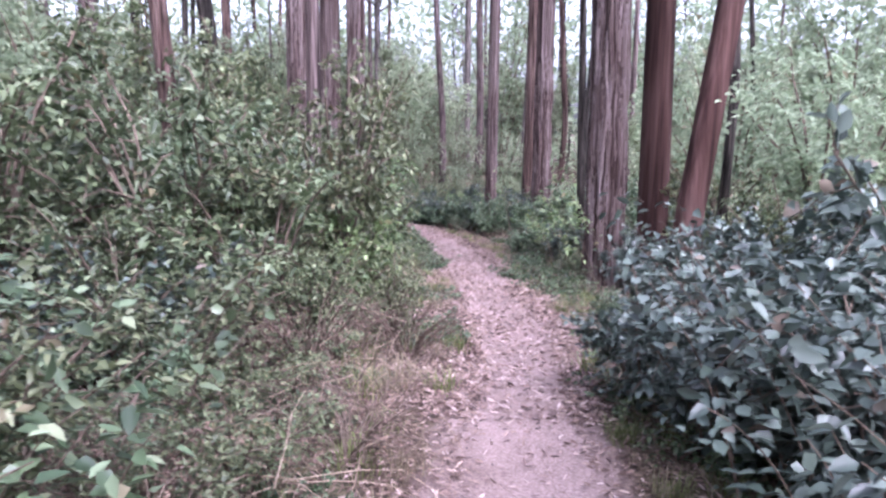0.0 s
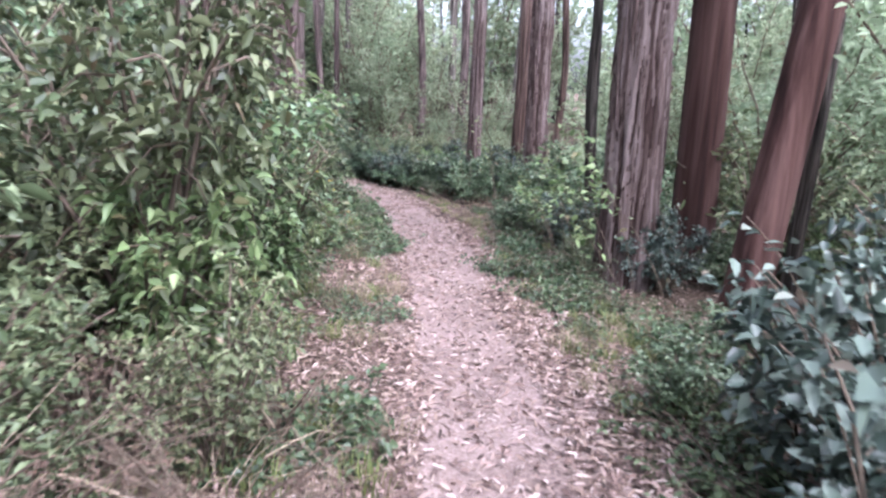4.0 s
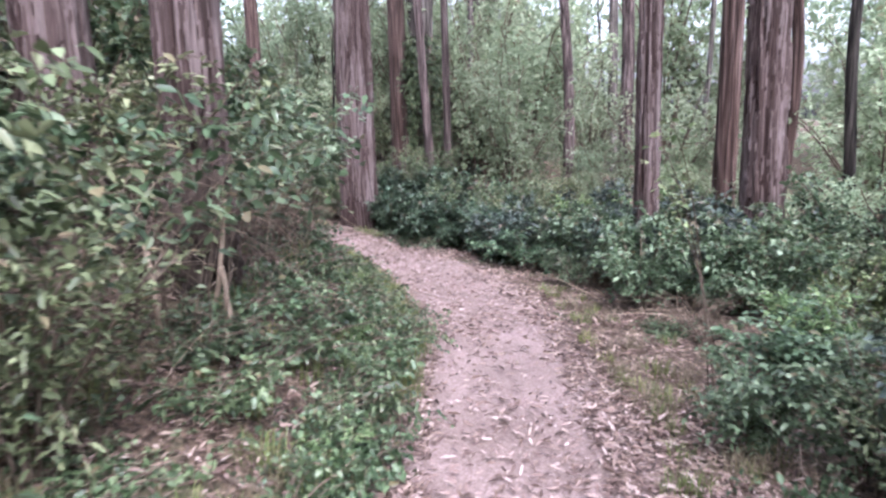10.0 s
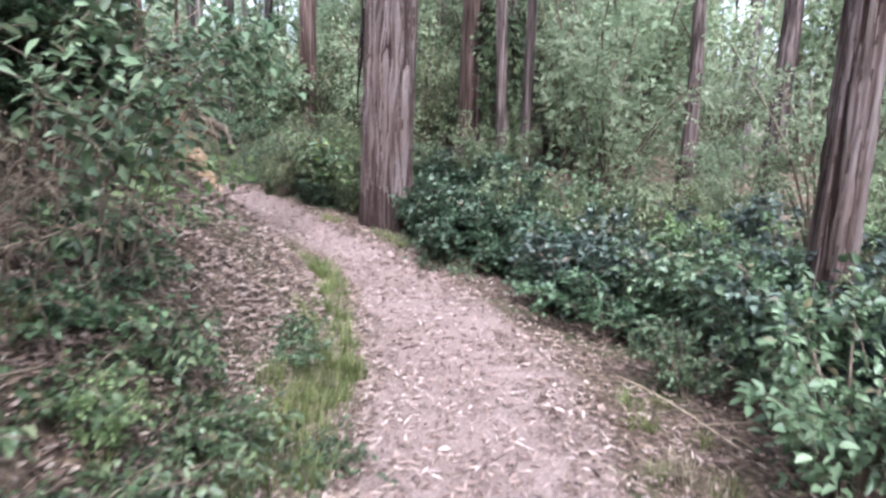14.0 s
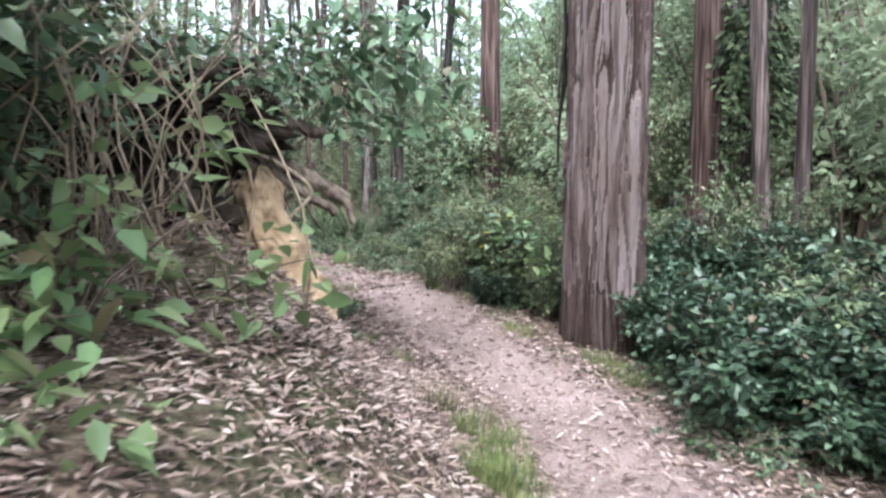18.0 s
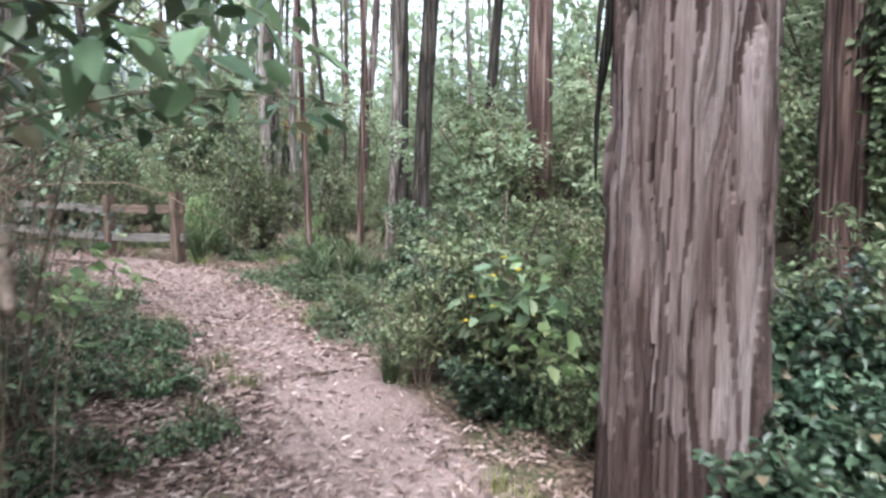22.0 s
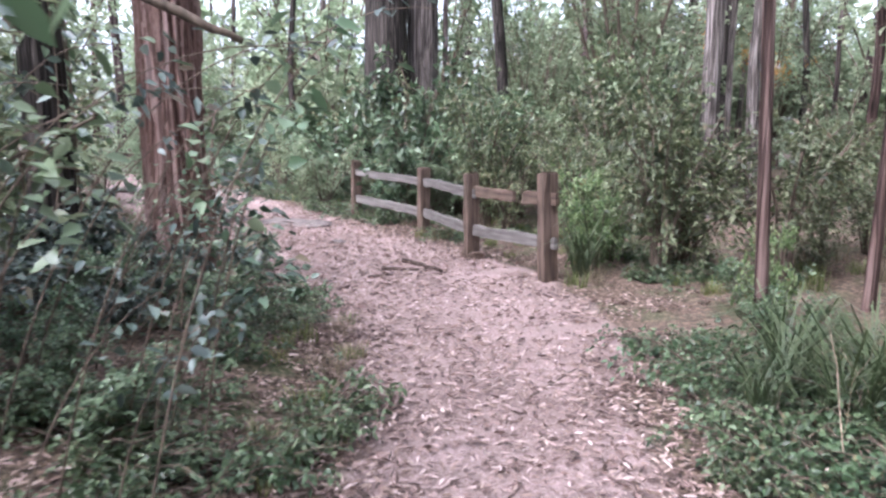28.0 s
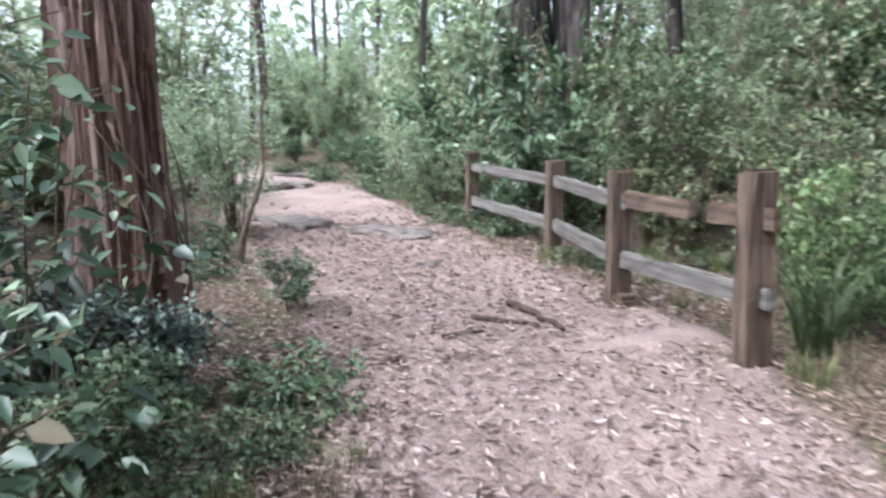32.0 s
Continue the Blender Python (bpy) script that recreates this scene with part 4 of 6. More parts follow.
# the bend before the old tree
belt([
    ("small", 15, 18.2, 1.1, 2.2, 1.0, 1.1, 8),
    ("small", 15, 19, 2.2, 4, 1.4, 1.3, 8),
    ("bright", 13.6, 14.8, 0.8, 1.3, 0.6, 0.9, 3),
    ("low", 14.5, 20, 0.1, 1.2, 0.75, 1.0, 34),
    ("bright", 14.5, 19, 0.2, 1.2, 0.3, 0.8, 7),
    ("low", 17, 21, 0.4, 1.4, 0.7, 0.9, 8),
    ("small", 14, 17, -1.9, -0.9, 0.5, 0.9, 6),
    ("bright", 16.5, 20, -2.9, -1.3, 0.75, 0.85, 6),
    ("broad", 16.5, 20, -2.9, -1.3, 0.75, 0.85, 6),
    ("broad", 16, 21, -5, -2.5, 1.0, 1.0, 14),
    ("far", 19, 25, -8, -3.5, 0.5, 0.8, 16),
], 3)
belt([
    ("broad", 20.5, 22.2, -2.0, -0.75, 0.75, 0.85, 6),
    ("deep", 22.2, 24, -2.0, -0.75, 0.75, 0.85, 6),
    ("deep", 25.9, 27.6, -1.2, -0.4, 0.5, 0.9, 8),
    ("bright", 19.5, 24.5, -3.6, -1.6, 0.85, 0.85, 7),
    ("small", 19.5, 24.5, -3.6, -1.6, 0.85, 1.0, 7),
    ("broad", 19, 22, 1.6, 2.8, 0.9, 1.0, 6),
    ("dry", 18.5, 22, 1.1, 1.8, 0.6, 0.8, 6),
    ("broad", 19.6, 22.8, 2.0, 3.0, 1.0, 1.4, 7),
    ("small", 21, 25, 2.1, 3.8, 1.2, 1.3, 11),
    ("broad", 20.5, 25, 2.2, 3.6, 1.0, 1.4, 9),
    ("dry", 19, 23, 1.8, 3.2, 1.0, 1.2, 6),
], 4)
# from the old tree to the fence
belt([
    ("small", 26.0, 27.4, -1.5, -0.6, 0.55, 1.0, 6),
    ("low", 27.5, 31.4, -1.6, -0.3, 0.7, 1.1, 16),
    ("broad", 28, 31, -2.4, -0.9, 0.45, 0.8, 9),
    ("small", 25.5, 27.8, -3.2, -1.2, 0.8, 1.0, 8),
    ("broad", 28.5, 32, -4.5, -2.2, 0.7, 0.9, 8),
    ("bright", 25.6, 28, -2.0, -0.9, 0.75, 0.9, 4),
    ("small", 26, 36, -8, -4, 1.4, 1.3, 8),
    ("far", 26, 38, -15, -7, 1.5, 1.1, 18),
    ("small", 28, 37, -9, -4.5, 1.5, 1.4, 8),
    ("mid", 27, 44, -13, -5, 1.1, 1.2, 30),
    ("mid", 25, 29, -13, -6, 1.0, 1.1, 5),
    ("low", 25.4, 30, 0.15, 1.0, 0.6, 1.1, 11),
    ("low", 25.4, 30, 0.9, 2.2, 0.8, 1.3, 9),
    ("dry", 25.2, 29, 1.6, 3.2, 1.1, 1.4, 7),
    ("small", 26, 31, 2.6, 5, 1.3, 1.2, 10),
], 5)
belt([
    ("broad", 30, 33.6, 0.8, 2.2, 0.42, 0.9, 7),
    ("blue", 30, 34, 1.8, 3.4, 0.7, 0.9, 5),
    ("low", 29.5, 33.5, 0.2, 1.2, 0.7, 0.9, 10),
    ("low", 28.5, 32, -2.2, -0.7, 0.8, 0.9, 12),
    ("small", 29, 34, -4.5, -2.2, 0.6, 0.9, 12),
    ("bright", 32.6, 33.2, -1.5, -1.0, 0.4, 1.9, 1),
    ("far", 38, 48, -3, 3, 0.5, 0.8, 12),
    ("small", 33, 38, -3.2, -1.4, 0.9, 1.2, 9),
    ("broad", 36, 44, -5, -0.8, 1.3, 1.3, 9),
    ("small", 34, 44, -5, -1.2, 1.2, 1.3, 10),
    ("far", 33, 42, -8, -3.5, 0.6, 1.2, 12),
    ("small", 38, 46, 0.8, 4, 1.2, 1.1, 12),
    ("low", 34, 44, -1.6, -0.3, 0.8, 1.1, 16),
    ("small", 37, 44, -2.2, -0.5, 0.6, 0.9, 10),
    ("low", 33.5, 40, 0.3, 1.6, 0.8, 1.1, 10),
    ("low", 38, 48, -2.8, -0.2, 1.0, 1.1, 30),
    ("broad", 41, 50, -3.5, -1.2, 0.7, 0.9, 14),
], 6)


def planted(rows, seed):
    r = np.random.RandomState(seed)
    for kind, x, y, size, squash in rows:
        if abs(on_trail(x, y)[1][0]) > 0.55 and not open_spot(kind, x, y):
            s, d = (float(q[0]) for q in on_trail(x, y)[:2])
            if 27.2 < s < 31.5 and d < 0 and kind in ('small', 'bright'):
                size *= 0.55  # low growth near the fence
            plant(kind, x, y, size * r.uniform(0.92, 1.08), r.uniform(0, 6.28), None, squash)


planted([
    ('blue', 1.33, 4.28, 0.75, 1.1),
    ('blue', 1.53, 3.55, 0.85, 1.1),
    ('blue', 2.62, 5.45, 0.95, 1.1),
    ('low', 2.49, 7.22, 0.8, 1.2),
    ('blue', 2.34, 3.91, 0.95, 1.2),
    ('blue', 3.97, 6.34, 1.1, 1.1),
    ('broad', -1.74, 3.32, 0.6, 1),
    ('broad', -2.18, 3.44, 0.8, 1),
    ('blue', -1.95, 5.14, 0.7, 1),
    ('small', -1.59, 6.0, 0.8, 1),
    ('small', -3.26, 7.04, 1.2, 1.1),
    ('small', -5.02, 8.52, 1.4, 1.1),
    ('small', -1.83, 9.5, 0.9, 1.1),
    ('small', -3.76, 11.45, 1.3, 1.1),
    ('dry', -1.4, 4.38, 0.6, 0.8),
    ('dry', -0.9, 5.64, 0.6, 0.9),
    ('dry', -1.78, 4.15, 0.6, 0.8),
    ('blue', 2.15, 5.95, 0.85, 1.1),
    ('blue', 2.16, 5.24, 0.8, 1.2),
    ('blue', 2.91, 6.01, 1.0, 1.2),
    ('small', -3.57, 8.76, 1.2, 1.2),
    ('small', -2.37, 9.12, 1.1, 1.2),
    ('small', -1.53, 10.78, 1.0, 1.1),
    ('dry', -1.85, 5.74, 0.7, 0.8),
], 1)
planted([
    ('dry', -1.08, 6.07, 0.5, 0.8),
    ('bright', -2.41, 8.35, 1.1, 1.4),
    ('bright', -2.15, 9.03, 1.1, 1.4),
    ('bright', -2.14, 10.39, 1.0, 1.5),
    ('broad', -1.92, 11.41, 1.1, 1.1),
    ('low', 1.16, 10.24, 0.7, 1.2),
    ('low', 1.5, 8.95, 0.9, 1.3),
    ('low', 1.91, 7.29, 0.8, 1.2),
    ('broad', 1.74, 6.6, 0.4, 1),
    ('broad', 2.3, 6.88, 0.5, 1),
    ('bright', -0.25, 14.3, 0.4, 0.7),
    ('low', -0.5, 10.72, 0.7, 1.4),
    ('low', -0.82, 8.92, 0.6, 1),
    ('broad', 1.51, 13.09, 0.6, 1),
    ('broad', 2.01, 12.91, 0.7, 1),
    ('blue', 2.27, 12.47, 0.7, 1.1),
    ('bright', 2.74, 14.08, 0.7, 1.1),
    ('broad', 1.13, 16.17, 0.8, 1),
    ('broad', 0.5, 18.07, 0.8, 1),
    ('blue', -0.55, 18.77, 0.8, 1),
    ('deep', -2.03, 19.78, 0.9, 1),
    ('small', -2.94, 12.17, 1.0, 1.2),
    ('broad', -2.64, 11.21, 1.0, 1.2),
    ('small', -2.83, 13.49, 0.9, 1.3),
], 2)
planted([
    ('bright', -2.02, 13.37, 0.6, 1.0),
    ('low', -1.45, 13.83, 0.9, 1.3),
    ('low', -0.62, 12.4, 0.8, 1.2),
    ('low', -1.72, 11.22, 0.8, 1.2),
    ('blue', 0.81, 17.55, 0.7, 1),
    ('blue', 1.4, 16.95, 0.8, 1),
    ('blue', 1.25, 18.73, 0.9, 1),
    ('broad', 0.04, 19.24, 0.75, 1),
    ('broad', -0.8, 19.61, 0.75, 1),
    ('deep', -1.67, 20.17, 0.75, 1),
    ('blue', 0.51, 20.0, 0.9, 1),
    ('broad', -0.65, 20.99, 1, 1),
    ('blue', 1.95, 17.41, 1, 1),
    ('low', -2.03, 14.18, 0.8, 1.1),
    ('low', -1.67, 14.47, 0.8, 1.1),
    ('low', -1.59, 15.03, 0.8, 1.1),
    ('low', -0.88, 14.05, 0.7, 1.1),
    ('low', -2.44, 15.34, 0.8, 1),
    ('low', -1.8, 16.17, 0.6, 1),
    ('small', -4.17, 15.38, 0.9, 1),
    ('deep', -2.5, 21.04, 0.7, 1),
    ('deep', -1.92, 20.61, 0.75, 1),
    ('deep', -3.08, 22.45, 0.8, 1),
    ('deep', -2.31, 22.39, 0.85, 1),
], 3)
planted([
    ('deep', -1.71, 22.05, 0.85, 1),
    ('deep', -1.55, 19.73, 0.55, 1),
    ('low', -2.03, 19.37, 0.7, 1),
    ('low', -2.48, 20.04, 0.6, 1),
    ('blue', -3.76, 23.26, 0.9, 1),
    ('small', -4.91, 21.17, 0.7, 1.1),
    ('small', -5.33, 20.89, 0.7, 1.1),
    ('bright', -5.18, 22.14, 0.75, 1),
    ('small', -5.76, 20.69, 0.7, 1),
    ('small', -4.36, 21.33, 0.5, 1),
    ('small', -7.3, 21.53, 0.9, 1.2),
    ('deep', -2.49, 20.29, 0.6, 1),
    ('deep', -2.69, 21.49, 0.7, 1),
    ('deep', -2.86, 20.85, 0.65, 1),
    ('deep', -3.17, 22.34, 0.8, 1),
    ('deep', -3.19, 23.93, 0.9, 1),
    ('low', -2.92, 20.4, 0.5, 1),
    ('small', -8.5, 21.46, 0.5, 1),
    ('low', -6.09, 19.38, 0.5, 1),
    ('low', -5.29, 19.53, 0.4, 1),
    ('deep', -2.89, 20.9, 0.5, 1),
    ('deep', -2.84, 21.59, 0.6, 1),
    ('deep', -3.2, 21.91, 0.6, 1),
    ('low', -3.01, 20.82, 0.4, 1),
], 4)
planted([
    ('low', -8.62, 22.6, 0.7, 1.2),
    ('small', -6.89, 21.92, 0.7, 1),
    ('small', -5.84, 21.5, 0.6, 1),
    ('small', -5.15, 20.99, 0.55, 1),
    ('bright', -6.07, 22.58, 0.7, 1),
    ('bright', -5.04, 22.02, 0.65, 1),
    ('bright', -5.16, 22.67, 0.8, 1),
    ('small', -4.88, 21.29, 0.5, 1),
    ('low', -4.51, 21.23, 0.7, 1),
    ('small', -8.07, 24.16, 0.9, 1.1),
    ('small', -7.38, 24.87, 1, 1.1),
    ('low', -7.78, 19.58, 0.9, 1.2),
    ('low', -6.62, 19.07, 1, 1.3),
    ('low', -6.93, 19.72, 0.8, 1.2),
    ('low', -6.91, 20.06, 0.7, 1.1),
    ('low', -6.08, 19.2, 0.8, 1),
    ('low', -5.93, 19.61, 0.7, 1),
    ('low', -7.57, 18.86, 0.9, 1.2),
    ('low', -8.22, 19.14, 0.9, 1.2),
    ('low', -7.5, 19.7, 0.8, 1.1),
    ('low', -9.13, 19.36, 0.9, 1.2),
    ('low', -8.16, 19.98, 0.6, 1),
    ('low', -9.57, 22.95, 0.6, 1),
    ('low', -8.73, 22.86, 0.8, 1.2),
], 5)
planted([
    ('low', -8.94, 23.58, 0.9, 1.5),
    ('low', -7.3, 22.06, 0.8, 1.2),
    ('low', -7.45, 22.78, 0.9, 1.3),
    ('bright', -6.94, 22.25, 0.5, 1),
    ('dry', -9.4, 18.09, 1, 1.5),
    ('dry', -10.28, 17.37, 1.2, 1.6),
    ('blue', -11.58, 19.79, 0.45, 1),
    ('blue', -11.61, 19.25, 0.5, 1),
    ('broad', -13.3, 19.87, 0.4, 1),
    ('blue', -11.63, 18.55, 0.6, 1.1),
    ('blue', -10.52, 19.31, 0.4, 1),
    ('low', -10.94, 20.22, 0.6, 1),
    ('low', -9.3, 19.88, 0.7, 1),
    ('small', -15.79, 24.59, 0.7, 1.6),
    ('small', -17.09, 24.58, 0.6, 1.6),
    ('low', -9.82, 23.06, 0.9, 1.3),
    ('low', -10.31, 22.91, 0.6, 1),
    ('blue', -11.59, 18.95, 0.4, 1),
    ('blue', -12.16, 19.24, 0.42, 1),
    ('low', -10.76, 19.18, 0.7, 1.1),
    ('low', -11.59, 19.81, 0.7, 1.1),
    ('low', -10.74, 19.78, 0.6, 1),
    ('low', -11.14, 20.23, 0.5, 1),
    ('blue', -11.9, 18.3, 0.5, 1),
], 6)
planted([
    ('bright', -13.01, 23.51, 0.7, 1.6),
    ('low', -29.85, 15.23, 1.0, 0.9),
    ('low', -27.43, 16.73, 1.0, 0.9),
    ('low', -24.98, 18.03, 1.0, 0.9),
    ('low', -21.34, 19.18, 0.9, 0.9),
    ('broad', -53.01, 10.33, 0.9, 1),
    ('broad', -38.08, 16.0, 0.9, 1),
    ('blue', -55.1, 6.62, 1.0, 1.1),
    ('blue', -60.61, 2.21, 1.0, 1.1),
    ('bright', -13.24, 23.6, 0.75, 1.8),
    ('bright', -13.42, 23.91, 0.5, 2.2),
    ('low', -13.5, 24.35, 1, 1),
    ('small', -14.8, 25.02, 0.6, 1.2),
    ('low', -12.87, 24.42, 0.9, 1),
    ('low', -14.99, 24.81, 1, 1),
    ('small', -14.28, 25.2, 0.6, 1.3),
    ('low', -12.24, 24.57, 0.9, 1),
    ('broad', -10.78, 24.03, 0.5, 0.9),
    ('low', -10.07, 23.36, 0.8, 1),
    ('low', -9.51, 23.32, 0.8, 1),
    ('broad', -9.89, 23.68, 0.5, 0.9),
    ('blue', 2.61, 10.06, 0.5, 1.1),
    ('blue', 2.77, 9.75, 0.6, 1.2),
    ('broad', 2.56, 10.51, 0.35, 1),
], 7)
planted([
    ('broad', 1.28, 16.44, 0.5, 0.9),
    ('dry', 1.56, 15.69, 0.55, 0.7),
    ('broad', 1.03, 17.28, 0.5, 0.9),
    ('blue', 1.72, 16.95, 0.6, 0.9),
    ('dry', 1.57, 15.15, 0.5, 0.6),
    ('low', 1.30, 15.45, 0.6, 1.0),
    ('broad', 1.75, 16.20, 0.5, 0.9),
    ('blue', 2.93, 11.87, 0.4, 1.1),
    ('broad', 2.44, 12.16, 0.4, 1),
    ('broad', 3.54, 10.95, 0.5, 1),
], 8)


# the far woods: sprays of foliage all round, thinning upwards, leaves paled for haze
r = np.random.RandomState(31)
n = 150000
a, rad, zz = r.uniform(0, 6.28, n), r.uniform(27, 60, n), 24 * r.uniform(0, 1, n) ** 0.95
cl = 0.5 + 0.5 * np.sin(a * 23 + rad * 0.7) * np.cos(zz * 0.9 + a * 11)
keep = r.uniform(0, 1, n) < (0.5 + 0.5 * cl)
px, py = -6 + np.cos(a[keep]) * rad[keep], 13 + np.sin(a[keep]) * rad[keep]
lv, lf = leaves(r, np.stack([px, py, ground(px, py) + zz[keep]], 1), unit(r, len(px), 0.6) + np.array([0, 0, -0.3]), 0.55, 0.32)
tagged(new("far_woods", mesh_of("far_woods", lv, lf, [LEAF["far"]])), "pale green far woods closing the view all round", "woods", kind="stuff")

rng = np.random.RandomState(5)
WOODS = "shrubs further off in the woods"
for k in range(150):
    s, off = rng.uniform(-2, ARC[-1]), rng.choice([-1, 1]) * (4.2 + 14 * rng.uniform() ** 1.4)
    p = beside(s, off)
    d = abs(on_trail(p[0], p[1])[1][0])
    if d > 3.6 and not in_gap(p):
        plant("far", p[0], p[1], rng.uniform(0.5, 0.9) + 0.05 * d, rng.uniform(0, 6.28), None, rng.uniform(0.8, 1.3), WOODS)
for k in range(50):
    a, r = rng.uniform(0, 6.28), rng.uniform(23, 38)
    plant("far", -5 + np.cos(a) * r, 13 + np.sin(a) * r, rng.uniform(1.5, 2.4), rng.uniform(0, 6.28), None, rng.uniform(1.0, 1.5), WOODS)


# ---------- fence ----------
def box(sx, sy, sz, seed, bev=0.012, cuts=5, rough=0.006):
    """A hewn timber, worn at its edges, along z from 0 to sz."""
    rng = np.random.RandomState(seed)
    bm = bmesh.new()
    bmesh.ops.create_cube(bm, size=1.0)
    bmesh.ops.scale(bm, vec=(sx, sy, sz), verts=bm.verts)
    bmesh.ops.translate(bm, vec=(0, 0, sz / 2), verts=bm.verts)
    bmesh.ops.subdivide_edges(bm, edges=[e for e in bm.edges if abs((e.verts[0].co - e.verts[1].co).z) > 0.5 * sz], cuts=cuts)
    bmesh.ops.bevel(bm, geom=[e for e in bm.edges if len(e.link_faces) == 2 and e.calc_face_angle() > 0.5], offset=bev, segments=2, affect="EDGES")
    for v in bm.verts:
        v.co += Vector(rng.normal(0, rough, 3))
    return bm


def finish(name, bm, mat, parent, label="", m=None):
    me = bpy.data.meshes.new(name)
    bm.to_mesh(me)
    bm.free()
    me.materials.append(mat)
    ob = part(name, me, parent, label)
    if m is not None:
        ob.matrix_basis = m
    return ob


POSTS = [(-12.54, 22.85, 1.12, 0.18), (-13.82, 22.3, 1.02, 0.165), (-15.54, 21.93, 0.98, 0.165), (-17.46, 21.01, 0.98, 0.155)]
run = math.atan2(POSTS[3][1] - POSTS[0][1], POSTS[3][0] - POSTS[0][0])
fence = thing("timber_fence", POSTS[0][0], POSTS[0][1], "weathered split-timber post and rail fence with a broken top rail", "fence")
for k, (x, y, h, w) in enumerate(POSTS):
    bm = box(w * 0.72, w, h + 0.15, 40 + k, 0.014)
    o = finish("post", bm, MAT_TIMBER, fence)
    o.matrix_basis = fence.matrix_basis.inverted() @ pose(x, y, gz(x, y) - 0.15, 0.6 * k - 1, 0.8, math.degrees(run))
    if k in (1, 2):
        bm = box(0.16, 0.3, 0.12, 60 + k, 0.02)
        o = finish("post_foot", bm, MAT_TIMBER, fence)
        o.matrix_basis = fence.matrix_basis.inverted() @ pose(x, y, gz(x, y) - 0.03, 0, 0, math.degrees(run) + 90)


def rail(a, b, za, zb, seed, high=0.15, start=-0.1, stop=0.05, label="", mat=MAT_RAIL):
    (xa, ya), (xb, yb) = a, b
    d = Vector((xb - xa, yb - ya, zb - za))
    ln = d.length
    p = Vector((xa, ya, za)) + d * (start / ln)
    bm = box(0.055, high, ln - start + stop, seed, 0.01, 8, 0.005)
    o = finish("rail", bm, mat, fence, label)
    q = d.to_track_quat("Z", "X").to_matrix().to_4x4()
    up = q @ Vector((0, 1, 0))
    turn = math.atan2(q.to_3x3().col[0].z, q.to_3x3().col[1].z)
    o.matrix_basis = fence.matrix_basis.inverted() @ Matrix.Translation(p) @ q @ pose(0, 0, 0, 0, 0, math.degrees(-turn))


for k in range(3):
    (x0, y0, h0, _), (x1, y1, h1, _) = POSTS[k], POSTS[k + 1]
    z0, z1 = gz(x0, y0), gz(x1, y1)
    if k == 0:
        mx, my = x0 + (x1 - x0) * 0.3, y0 + (y1 - y0) * 0.3
        rail((x0, y0), (mx, my), z0 + 0.85, z0 + 0.84, 80, 0.13, -0.12, 0.0, "rotten broken rail end", MAT_TIMBER)
        rail((x0 + (x1 - x0) * 0.42, y0 + (y1 - y0) * 0.42), (x1, y1), z0 + 0.84, z1 + 0.8, 81, 0.12, 0.0, 0.08, "dark rotten broken rail", MAT_TIMBER)
    else:
        rail((x0, y0), (x1, y1), z0 + 0.78, z1 + 0.78, 82 + k, 0.115)
    rail((x0, y0), (x1, y1), z0 + (0.4 if k == 0 else 0.34), z1 + 0.34, 90 + k, 0.125, -0.12 if k == 0 else -0.05)


# ---------- litter and twigs on the ground ----------
def strew(name, label, seed, count, s0, s1, half, size, mat, bias, side=0):
    """Fallen leaves lying at all turns, slightly curled. bias: how far they keep to the trail's sides; side: 1 for the left alone."""
    r = np.random.RandomState(seed)
    s = r.uniform(s0, s1, count)
    off = r.normal(0, half, count)
    off = np.abs(off) if side else off
    k = np.clip(np.searchsorted(ARC, s) - 1, 0, len(SEG) - 1)
    u = (s - ARC[k]) / SEGL[k]
    nrm = np.stack([-SEG[k, 1], SEG[k, 0]], 1) / SEGL[k][:, None]
    p = TR[k, :2] + SEG[k] * u[:, None] + nrm * off[:, None]
    ss, d, z, w = on_trail(p[:, 0], p[:, 1])
    keep = r.uniform(0, 1, count) < np.where(np.abs(d) < w * 0.75, 1 - bias, 1.0) * np.clip(1.35 + 0.8 * wob(p[:, 0], p[:, 1], 1.5, 21), 0.15, 1)
    p = p[keep]
    n = len(p)
    h = ground(p[:, 0], p[:, 1]) + r.uniform(0.006, 0.03, n)
    a = r.uniform(0, 6.28, n)
    way = np.stack([np.cos(a), np.sin(a), r.normal(0, 0.22, n)], 1)
    v, f = leaves(r, np.stack([p[:, 0], p[:, 1], h], 1), way, size, size * 0.24, 0.2, 0.05)
    tagged(new(name, mesh_of(name, v, f, [mat])), label, "leaf litter", kind="stuff")


END = ARC[-1]
strew("leaf_litter", "fallen brown and tan gum leaves strewn over the ground", 1, 66000, 0, 40, 1.6, 0.065, LITTER, 0.86)
strew("leaf_litter", "pale dry gum leaves scattered on the trail", 2, 26000, 2, 42, 0.8, 0.06, LITTER_PALE, 0.7)
strew("leaf_litter", "dense pale fallen leaves on the wide trail by the fence", 4, 16000, 26, 40, 1.1, 0.065, LITTER_PALE, 0.0)
strew("leaf_litter", "brown fallen leaves heaped on the bank", 5, 46000, 18, 25.5, 1.6, 0.056, LITTER_BANK, 0.96, 1)
strew("leaf_litter", "brown fallen leaves at the thicket's foot", 10, 11000, 24.5, 29.5, 1.2, 0.07, LITTER_PALE, 0.9, 1)
strew("leaf_litter", "dense tan fallen leaves on and beside the narrow trail", 6, 17000, 8.0, 17.5, 0.7, 0.072, LITTER_PALE, 0.75)
strew("leaf_litter", "brown fallen leaves beside the narrow trail", 9, 24000, 8.0, 19.5, 1.3, 0.075, LITTER, 0.85)
